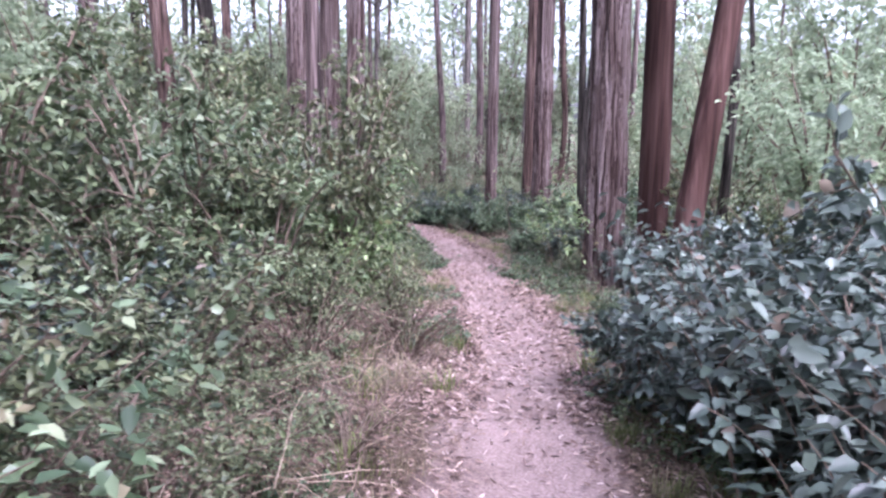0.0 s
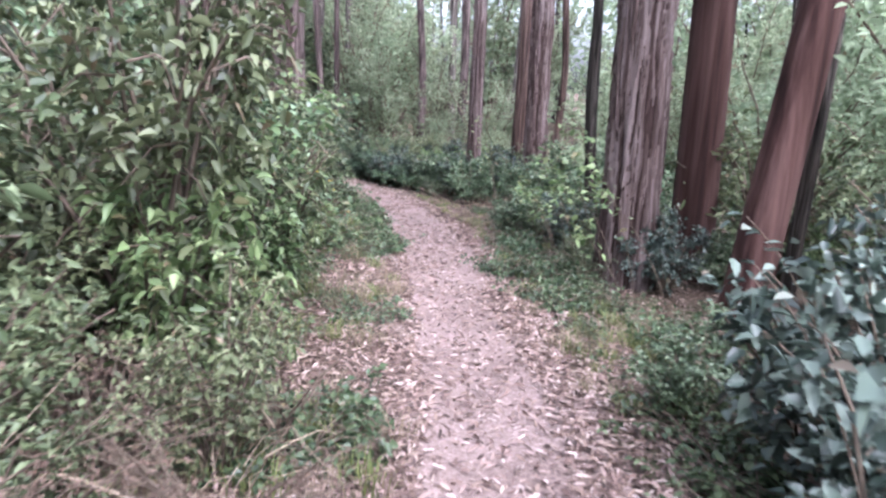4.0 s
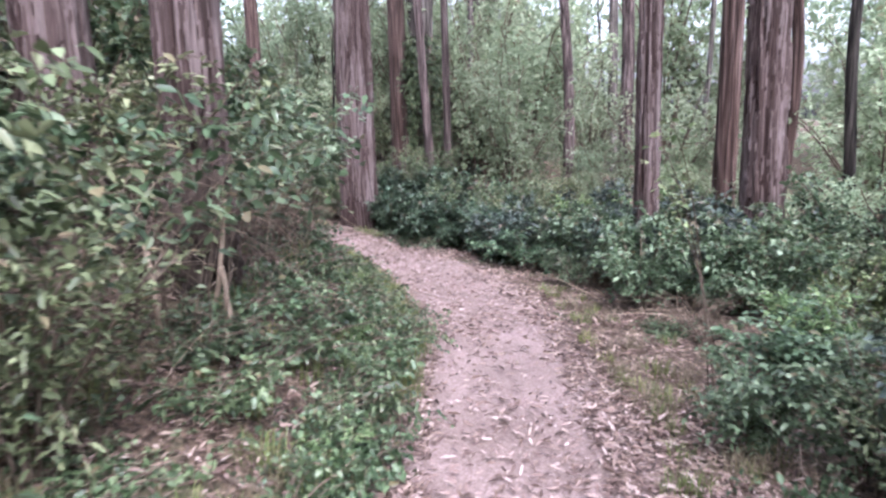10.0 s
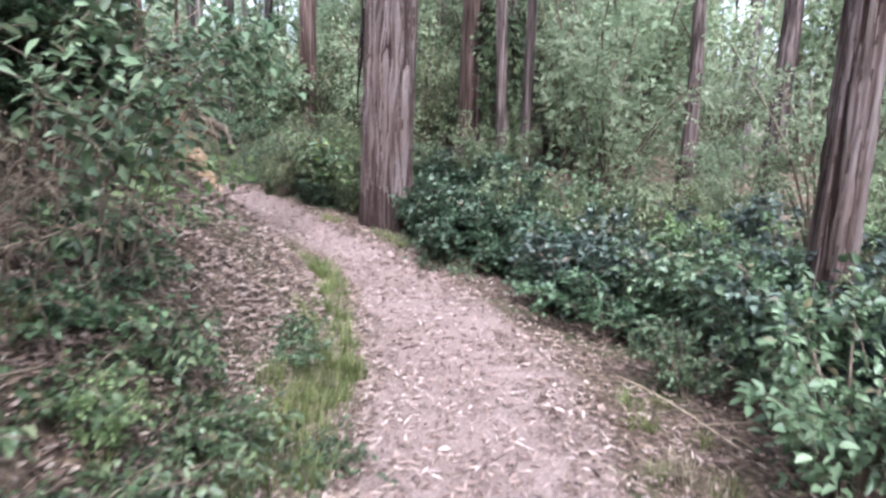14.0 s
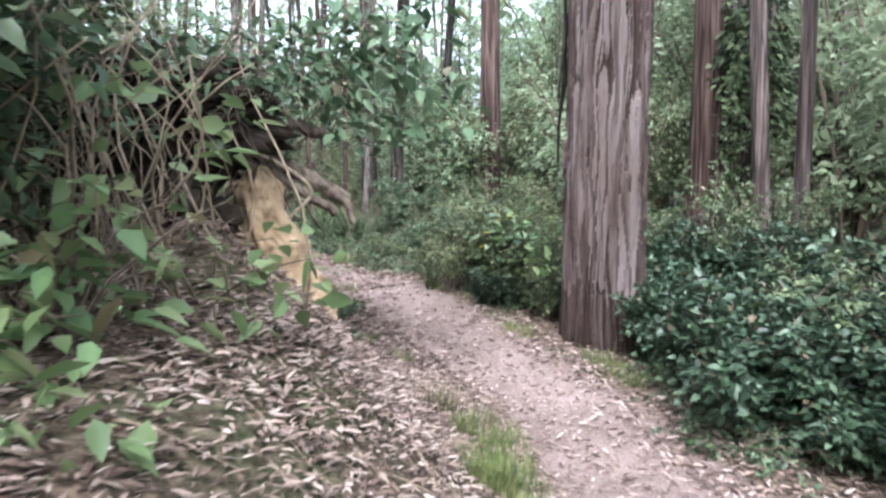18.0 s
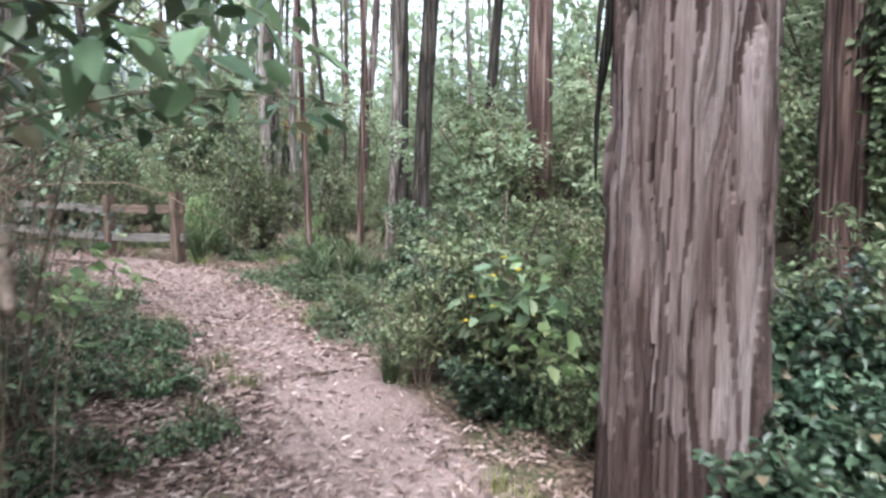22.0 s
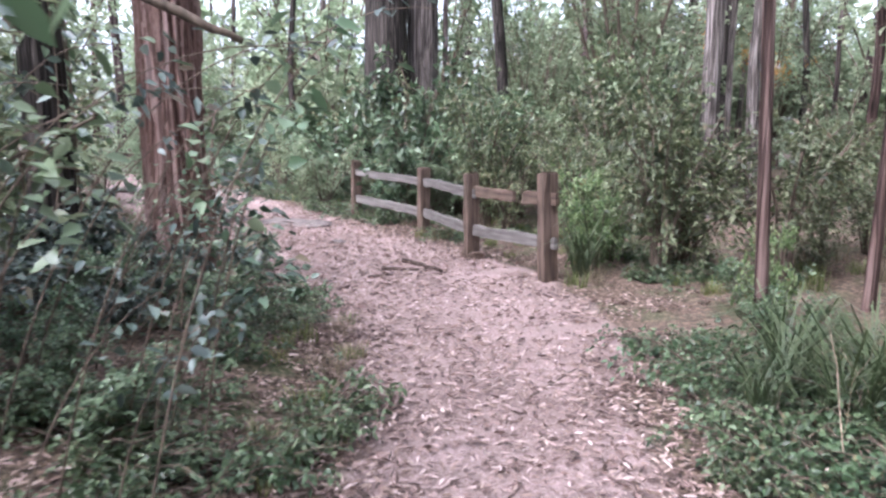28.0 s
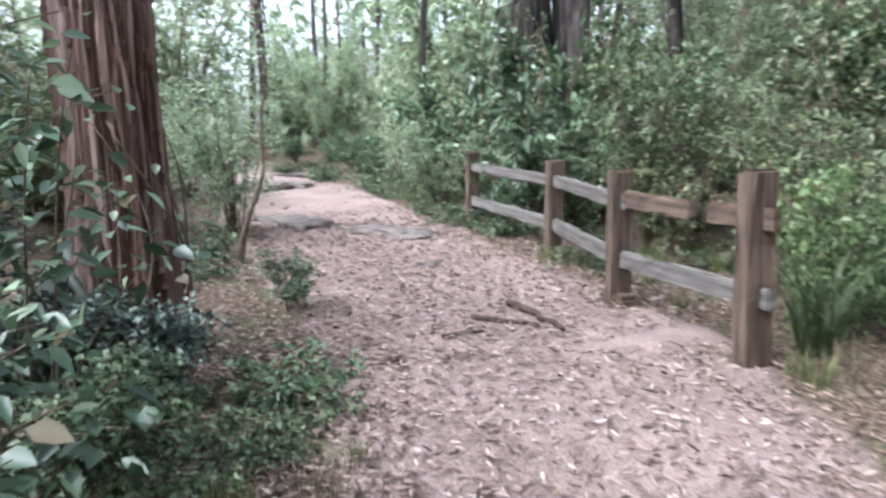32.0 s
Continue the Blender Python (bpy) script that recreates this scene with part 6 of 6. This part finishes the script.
def strap(x, y, size, seed):
    r = np.random.RandomState(seed)
    t = thing("strap_leaved_clump", x, y, "clump of long dark green strap-like leaves", "grass clump")
    for k in range(90):
        o = part("leaf_blade", BLADES[k % 6], t)
        a = r.uniform(0, 6.28)
        c = size * r.uniform(0.6, 1.1)
        o.matrix_basis = Matrix.LocRotScale((math.cos(a) * 0.08 * size, math.sin(a) * 0.08 * size, 0), Euler((0, 0, r.uniform(0, 6.28))), (c, c, c))


strap(-12.75, 23.3, 1.0, 301)
strap(*(-8.90, 23.32, -0.64)[:2], 0.9, 302)
strap(*(-9.13, 22.99, -0.65)[:2], 0.6, 303)
strap(-9.3, 23.25, 0.7, 306)
strap(-9.62, 23.5, 0.8, 307)
strap(-8.62, 23.5, 0.8, 308)
strap(*(-5.30, 20.86, -0.72)[:2], 0.45, 304)
strap(*(-9.11, 23.70, -0.63)[:2], 0.8, 305)

ivy_rng = np.random.RandomState(4)
IVY = (-3.52, 25.65)
n = 1500
a, zz = ivy_rng.uniform(0, 6.28, n), 1.3 + 2.3 * ivy_rng.beta(2, 2, n)
rr = 0.17 + ivy_rng.uniform(0, 0.24, n) * (1.3 - abs(zz - 2.4) / 2)
iv = np.stack([np.cos(a) * rr + 0.05 * zz - 0.1 * (zz > 2.1) * ivy_rng.uniform(0, 2.5, n), np.sin(a) * rr - 0.05, zz], 1)
lv, lf = leaves(ivy_rng, iv, np.stack([np.cos(a), np.sin(a), -0.6 + 0 * a], 1), 0.1, 0.08)
ivy = thing("ivy", *IVY, "dark ivy climbing a grey leaning trunk", "ivy")
part("foliage", mesh_of("foliage", lv, lf, [LEAF["strap"]]), ivy)
for k in range(9):
    u = np.linspace(0, 1, 12)
    a = k * 0.9 + 0.6 * np.sin(u * 4 + k)
    v, f = tube(np.stack([np.cos(a) * 0.18 + 0.16 * u, np.sin(a) * 0.18, u * 3.2], 1), np.linspace(0.016, 0.005, 12), 5)
    part("vine_stem", mesh_of("vine_stem", v, f, [MAT_TWIG]), ivy)

# Sunlit foliage far off, its glow put into the crown's colour.
amber = thing("sun_coloured_tree", AMBER[0], AMBER[1], "far tree with sunlit amber-orange leaves", "tree")
me, top = trunk_mesh(61, 0.1, 3.0, (0, 0), BARK["grey"], 10, 16, 0.2, 0.3, 0.5, 0.1)
part("trunk", me, amber)
for k, (dx, dy, dz, c) in enumerate([(0, 0, 0.1, 0.32), (0.5, 0.3, -0.3, 0.28), (-0.5, -0.3, 0.2, 0.28)]):
    o = part("crown", crown_meshes(140 + k, 2.2, 3.0, 6, 500, LEAF["amber"], BARK["grey"])[1], amber)
    o.matrix_basis = Matrix.LocRotScale(Vector(top) + Vector((dx, dy, dz)), None, (c, c, c))


def slab(x, y, sx, sy, sz, turn, seed):
    rng = np.random.RandomState(seed)
    off = Vector(rng.uniform(-30, 30, 3))
    bm = bmesh.new()
    bmesh.ops.create_icosphere(bm, subdivisions=4, radius=1.0)
    for v in bm.verts:
        d = v.co.normalized()
        q = Vector([math.copysign(abs(c) ** 0.55, c) for c in d])
        k = 1 + 0.4 * noise.fractal(Vector((d.x, d.y, 0)) * 2.2 + off, 0.8, 2.0, 4)
        v.co = Vector((q.x * sx * k, q.y * sy * k, q.z * sz * (1 + 0.25 * noise.noise(d * 5 + off))))
    me = bpy.data.meshes.new("rock_ledge")
    bm.to_mesh(me)
    bm.free()
    me.materials.append(MAT_ROCK)
    me.polygons.foreach_set("use_smooth", np.full(len(me.polygons), True))
    o = new("rock_ledge", me)
    o.matrix_basis = pose(x, y, gz(x, y) - sz * 0.5, 0, 0, turn)
    tagged(o, "worn flat sandstone ledge across the trail", "rock", "sandstone ledges on the trail")


for k, (p, sx, sy, sz) in enumerate([((-17.65, 18.55), 0.75, 0.4, 0.12), ((-16.92, 20.01), 0.7, 0.3, 0.12), ((-22.10, 16.10), 0.9, 0.6, 0.12), ((-24.45, 17.00), 1.0, 0.5, 0.12), ((-22.65, 16.50, -0.23), 0.9, 0.6, 0.14), ((-27.36, 14.05, -0.23), 0.9, 0.7, 0.16)]):
    slab(p[0], p[1], sx, sy, sz, 40 + 13 * k, 70 + k)
slab(*(-15.17, 20.72, -0.45)[:2], 0.12, 0.08, 0.05, 20, 90)
slab(*(-15.06, 20.70, -0.46)[:2], 0.1, 0.08, 0.06, 70, 91)

branch("sapling", [(-14.86, 18.89, -0.44), (-14.74, 18.99, -0.11), (-14.80, 19.06, 0.15), (-14.85, 19.16, 0.37), (-14.86, 19.15, 0.83), (-14.86, 19.24, 1.39)], 0.03, 0.012, MAT_TWIG, "bare crooked sapling at the edge of the trail", "sapling", 9)
canes([(-14.75, 19.28, 1.53), (-14.77, 19.12, 1.68), (-14.82, 19.46, 1.44)], 1, 900, LEAF["broad"], 0.09, 26, GREEN, 0.4, 0.75)

branch("dead_branch", [(-8.83, 19.36, 1.7), (-8.82, 19.80, 1.48), (-8.82, 20.08, 1.35), (-8.84, 20.37, 1.22)], 0.035, 0.014, MAT_TWIG, "bare branch reaching out from a thin leaning tree", "branch", 11)

# pale roots trailing from the scarred trunk
for k, q in enumerate([((-1.38, 12.97, 0.33), (-1.34, 12.77, -0.17), (-1.93, 13.28, -1.02)), ((-1.59, 12.52, 0.14), (-1.45, 12.38, -0.28), (-2.10, 13.35, -1.03)), ((-1.34, 12.81, -0.04), (-1.22, 12.67, -0.36), (-1.87, 13.54, -1.02))]):
    branch("hanging_root", q, 0.016, 0.012, MAT_DRYSTEM, "pale root trailing down a scarred trunk", "root", 30 + k, 7)

# bare twigs of a fallen branch in the shrubs
for k in range(22):
    p = np.array((1.42, 16.47, -1.05))
    r = np.random.RandomState(800 + k)
    x, y = p[0] + r.normal(0, 0.35), p[1] + r.normal(0, 0.35)
    g = gz(x, y)
    w = np.array([r.normal(0, 0.5), r.normal(0, 0.5), r.uniform(0.05, 0.5)])
    pts = np.stack([np.array([x, y, g - 0.02]) + w * u + np.array([0, 0, -0.15]) * u * u for u in np.linspace(0, 1, 6)])
    pts[:, 2] = np.maximum(pts[:, 2], ground(pts[:, 0], pts[:, 1]))
    v, f = tube(pts, np.linspace(0.008, 0.003, 6), 5)
    tagged(new("dead_twig", mesh_of("dead_twig", v, f, [MAT_DRYSTEM])), "bare dead twig of a fallen branch", "twig", "dead twigs in the shrubs")


# ---------- tangles of thin dead twigs and vines ----------
def tangle(rows, label, mat, seed):
    """Rows of arc from, arc to, offset from, offset to, count, height, uprightness."""
    r = np.random.RandomState(seed)
    tubes = []
    for s0, s1, o0, o1, count, high, upright in rows:
        for k in range(count):
            p = beside(r.uniform(s0, s1), r.uniform(o0, o1))
            z = high * r.uniform(0, 1) ** 1.6 * (0 if r.uniform() < upright else 1)
            a, ln = r.uniform(0, 6.28), r.uniform(0.35, 1.1)
            rise = r.uniform(0.5, 1.4) * high if z == 0 else r.normal(0, 0.25)
            u = np.linspace(0, 1, 6)[:, None]
            way = np.array([math.cos(a) * ln * (0.4 if z == 0 else 1), math.sin(a) * ln * (0.4 if z == 0 else 1), rise])
            pts = np.array([p[0], p[1], gz(p[0], p[1]) + z - 0.03]) + way * u + np.array([0, 0, -0.45 * ln]) * u**3 + r.normal(0, 0.025, (6, 3)) * u
            pts[:, 2] = np.maximum(pts[:, 2], ground(pts[:, 0], pts[:, 1]) - 0.02)
            tubes.append(tube(pts, np.linspace(1, 0.4, 6) * r.uniform(0.0015, 0.0045), 4, cap=False))
    v, f = joined(tubes)
    tagged(new("twig_tangle", mesh_of("twig_tangle", v, f, [mat])), label, "twigs", kind="stuff")


tangle([(16.6, 19.8, 0.9, 2.2, 420, 0.9, 0.3), (24.9, 28.0, 0.9, 2.4, 380, 1.3, 0.75), (5, 9.5, 0.4, 1.8, 300, 0.6, 0.4)], "tangle of thin brown dead twigs and vines", MAT_TWIG, 61)
tangle([(16.6, 19.8, 0.8, 2.0, 90, 0.8, 0.3), (24.9, 27.8, 0.8, 2.2, 110, 1.3, 0.7), (4.5, 9.5, 0.3, 1.6, 240, 0.45, 0.3), (29, 32, -2.6, -0.9, 26, 1.3, 0.95)], "pale dry stalks and twigs bent over each other", MAT_DRYSTEM, 62)

branch("dead_branch", [(-7.60, 17.29, -0.65), (-5.44, 18.72, 0.25), (-5.59, 18.82, 0.42), (-5.71, 18.89, 0.57), (-5.83, 19.00, 0.66), (-6.06, 19.13, 0.65)], 0.035, 0.012, MAT_DARKSTICK, "dark crooked dead branch arching over the creepers", "branch", 12)
canes([(-4.98, 21.14, -0.08), (-4.57, 20.96, -0.11), (-4.66, 20.85, -0.2), (-5.04, 21.39, 0.03), (-4.45, 20.96, 0.01), (-4.79, 21.03, -0.14), (-4.27, 20.81, -0.09)], -1, 940, LEAF["broad"], 0.15, 17, "light green leafy cane with small yellow flowers", 0.5, 0.55, 2)
canes([(-8.33, 20.36, 0.22), (-8.10, 20.30, 0.24), (-8.80, 20.32, 0.66), (-8.29, 20.16, 0.33), (-9.24, 20.46, 0.83), (-9.02, 20.38, 0.71)], 1, 960, LEAF["blue"], 0.09, 12, "arching cane with teal-green leaves", 0.6, 0.6)
canes([(-1.09, 1.84, 0.92), (-0.98, 2.14, 0.99), (-0.81, 2.05, 0.79), (-0.92, 1.63, 0.74), (-0.90, 1.38, 0.72), (-0.75, 1.68, 0.66), (-0.76, 2.41, 0.85), (-1.19, 1.94, 1.11), (-0.96, 1.87, 0.81)], 1, 1000, LEAF["broad"], 0.115, 18, "arching cane with dull green oval leaves", 0.4, 0.4)
canes([(0.76, 2.42, 0.90), (0.95, 2.12, 0.86), (1.00, 1.84, 0.77), (0.79, 1.89, 0.64), (1.05, 1.73, 0.91), (0.92, 1.37, 0.74), (1.12, 2.31, 1.03), (0.95, 2.71, 1.02), (0.93, 1.60, 0.68), (1.21, 1.92, 1.05)], -1, 1020, LEAF["blue"], 0.1, 30, DULL, 0.4, 0.4)
canes([(-2.91, 16.34, 0.09), (-2.86, 16.43, 0.03), (-3.07, 16.70, 0.09), (-2.45, 16.19, -0.17), (-2.47, 16.37, -0.21), (-3.02, 16.75, -0.04)], 1, 1040, LEAF["bright"], 0.13, 10, GREEN, 0.4, 0.6)

# the scarred trunk's shaded hollow as a dark-coloured lump, with a dark root flare
lump("burnt_hollow", (-1.66, 13.13, gz(-1.7, 13.2) + 0.3), 0.19, 0.19, 0.62, MAT_SHADED_EARTH, "blackened hollow at the foot of an old trunk", "tree hollow", 6, 0.4, 4.0)
lump("burnt_hollow", (-1.98, 13.2, gz(-1.98, 13.2) + 0.2), 0.16, 0.16, 0.4, MAT_SHADED_EARTH, "blackened root flare beside an old trunk", "tree hollow", 7, 0.4, 4.0)
canes([(-3.92, 17.67, 1.00), (-4.00, 17.97, 0.92), (-4.00, 18.23, 1.15), (-4.05, 18.54, 1.05), (-4.04, 18.76, 1.32), (-3.89, 18.03, 1.16), (-4.15, 18.47, 0.86), (-4.07, 19.06, 1.21), (-3.83, 17.79, 1.07)], 1, 1060, LEAF["broad"], 0.105, 22, GREEN, 1.0, 0.5, 0, 0.6)
canes([(-4.73, 20.91, -0.01), (-4.50, 20.98, -0.03), (-4.20, 20.93, -0.15), (-4.02, 20.92, -0.19), (-4.55, 21.21, 0.11), (-4.41, 20.86, -0.27), (-4.00, 20.76, -0.33)], -1, 1080, LEAF["bright"], 0.14, 16, "leafy cane with fresh light green leaves", 0.4, 0.45)

# leafy boughs that hang over the trail from the top of the bank
for k, (base, tip) in enumerate([((-5.0, 18.1), (-3.3, 18.75, 0.58)), ((-5.1, 18.0), (-3.45, 18.68, 0.82)), ((-4.9, 18.3), (-3.6, 18.72, 0.72)), ((-5.0, 18.4), (-3.5, 18.85, 0.92)), ((-5.2, 18.3), (-3.75, 18.75, 1.0)), ((-5.0, 18.6), (-3.9, 19.0, 0.88)), ((-5.1, 18.8), (-3.92, 19.3, 0.8)), ((-4.9, 18.2), (-3.42, 18.6, 1.1))]):
    cane(base, tip, 34, 0.15, LEAF["broad"], 1100 + k, "drooping bough with broad dark green leaves", 1.9, 0.55)


def climber(x, y, radius, z0, z1, count, leaf, seed, label):
    """Leaves and stems of a climber round a trunk."""
    r = np.random.RandomState(seed)
    t = thing("climber", x, y, label, "climber")
    a, zz = r.uniform(0, 6.28, count), z0 + (z1 - z0) * r.uniform(0, 1, count)
    rr = radius + 0.02 + r.uniform(0, 1, count) ** 2 * 0.22
    at = np.stack([np.cos(a) * rr, np.sin(a) * rr, zz], 1)
    lv, lf = leaves(r, at, np.stack([np.cos(a), np.sin(a), -0.7 + 0 * a], 1) + r.normal(0, 0.3, (count, 3)), leaf, leaf * 0.62)
    part("foliage", mesh_of("foliage", lv, lf, [LEAF["broad"]]), t)
    for k in range(6):
        u = np.linspace(0, 1, 14)
        w = k * 1.05 + 0.9 * np.sin(u * 3 + k)
        v, f = tube(np.stack([np.cos(w) * (radius + 0.02), np.sin(w) * (radius + 0.02), u * z1], 1), np.linspace(0.012, 0.004, 14), 5)
        part("vine_stem", mesh_of("vine_stem", v, f, [MAT_TWIG]), t)


climber(-11.78, 18.45, 0.18, 0.3, 3.2, 420, 0.09, 71, "leafy climber on a dark trunk beside the trail")
climber(-12.09, 19.39, 0.29, 0.2, 1.3, 60, 0.06, 72, "thin climber with scattered leaves on a red-brown trunk")

# leaves that hang in front of the scarred trunk
for k, tip in enumerate([(-0.84, 11.9, 0.37), (-0.81, 11.42, 0.51), (-0.78, 12.2, 0.58), (-0.86, 11.78, 0.62), (-0.78, 12.67, 0.4), (-0.88, 10.98, 0.74), (-0.93, 10.51, 0.88), (-0.8, 11.23, 0.4), (-0.95, 12.0, 0.8), (-1.0, 11.5, 0.95), (-0.9, 12.6, 0.75)]):
    cane((-2.0 - 0.1 * (k % 3), tip[1] + 0.25 - 0.1 * (k % 4)), tip, 44, 0.105, LEAF["small" if k % 2 else "creeper"], 1200 + k, "arching cane with drooping grey-green leaves", 0.9, 0.4)
canes([(-0.72, 12.76, 0.65), (-0.7, 12.95, 0.6), (-0.72, 12.8, 0.45), (-0.85, 13.35, 0.68), (-0.85, 13.6, 0.55), (-0.95, 13.31, 0.85), (-0.85, 14.05, 0.86)], 1, 1220, LEAF["broad"], 0.11, 24, "arching cane with drooping pointed leaves", 0.8, 0.5, 0, 0.4)
canes([(1.79, 9.75, 0.64), (1.5, 10.04, 0.51), (1.38, 10.08, 0.54), (1.3, 10.04, 0.2), (1.73, 10.2, 0.82), (1.51, 9.4, 0.02), (1.8, 9.4, 0.3)], -1, 1240, LEAF["bright"], 0.12, 22, "leafy cane with blue-green pointed leaves", 0.5, 0.5)

# leafy stems close to the wide trail
canes([(-10.04, 20.35, 0.29), (-10.06, 20.44, 0.15), (-10.17, 20.48, 0.02), (-9.75, 20.5, 0.15), (-10.94, 20.22, 0.35), (-10.46, 20.25, 0.23), (-10.43, 20.15, 0.42), (-10.72, 20.19, 0.59), (-10.19, 20.3, 0.9), (-10.32, 20.32, 0.96)], 1, 1260, LEAF["deep"], 0.12, 18, "leafy stem with dull blue-green oval leaves", 0.5, 0.45)
canes([(-7.81, 20.04, 0.81), (-8.03, 20.06, 0.7), (-8.61, 20.24, 0.81), (-8.45, 20.49, 1.02), (-8.26, 20.72, 1.07), (-8.05, 20.79, 1.15), (-8.16, 20.15, 1.03)], 1, 1280, LEAF["broad"], 0.11, 12, GREEN, 0.7, 0.6)

# a leafy bough over the trail and a fresh sprig beside it, before the fence
canes([(-6.60, 20.18, 1.00), (-6.39, 19.97, 1.04), (-6.76, 20.42, 1.04), (-6.21, 19.71, 0.83), (-5.96, 19.53, 0.88), (-6.30, 19.83, 0.95), (-5.81, 19.37, 0.87)], 1, 1300, LEAF["broad"], 0.12, 24, "bough with round dark green leaves reaching over the trail", 1.1, 0.5, 0, 0.9)
canes([(-5.61, 19.40, 0.06), (-5.83, 19.42, 0.06), (-5.50, 19.37, 0.14)], 1, 1320, LEAF["bright"], 0.13, 10, "sprig with fresh yellow-green leaves", 0.5, 0.6)

# long strips of bark hanging loose from the old tree
for k, (a, z0, z1) in enumerate([(3.55, 1.5, 3.1), (3.75, 2.0, 3.4), (3.3, 1.9, 2.9)]):
    u = np.linspace(0, 1, 12)
    rr = 0.33 + 0.05 * (1 - u) + 0.012 * np.sin(u * 9 + k)
    zz = z0 + (z1 - z0) * u
    v, f = tube(np.stack([np.cos(a) * rr + 0.012 * zz, np.sin(a) * rr, zz], 1), 0.004 + 0.011 * np.sin(u * 3.1) ** 0.5, 6)
    part("loose_bark", mesh_of("loose_bark", v, f, [BARK["dark"]]), old_tree, "dark strip of bark hanging loose")
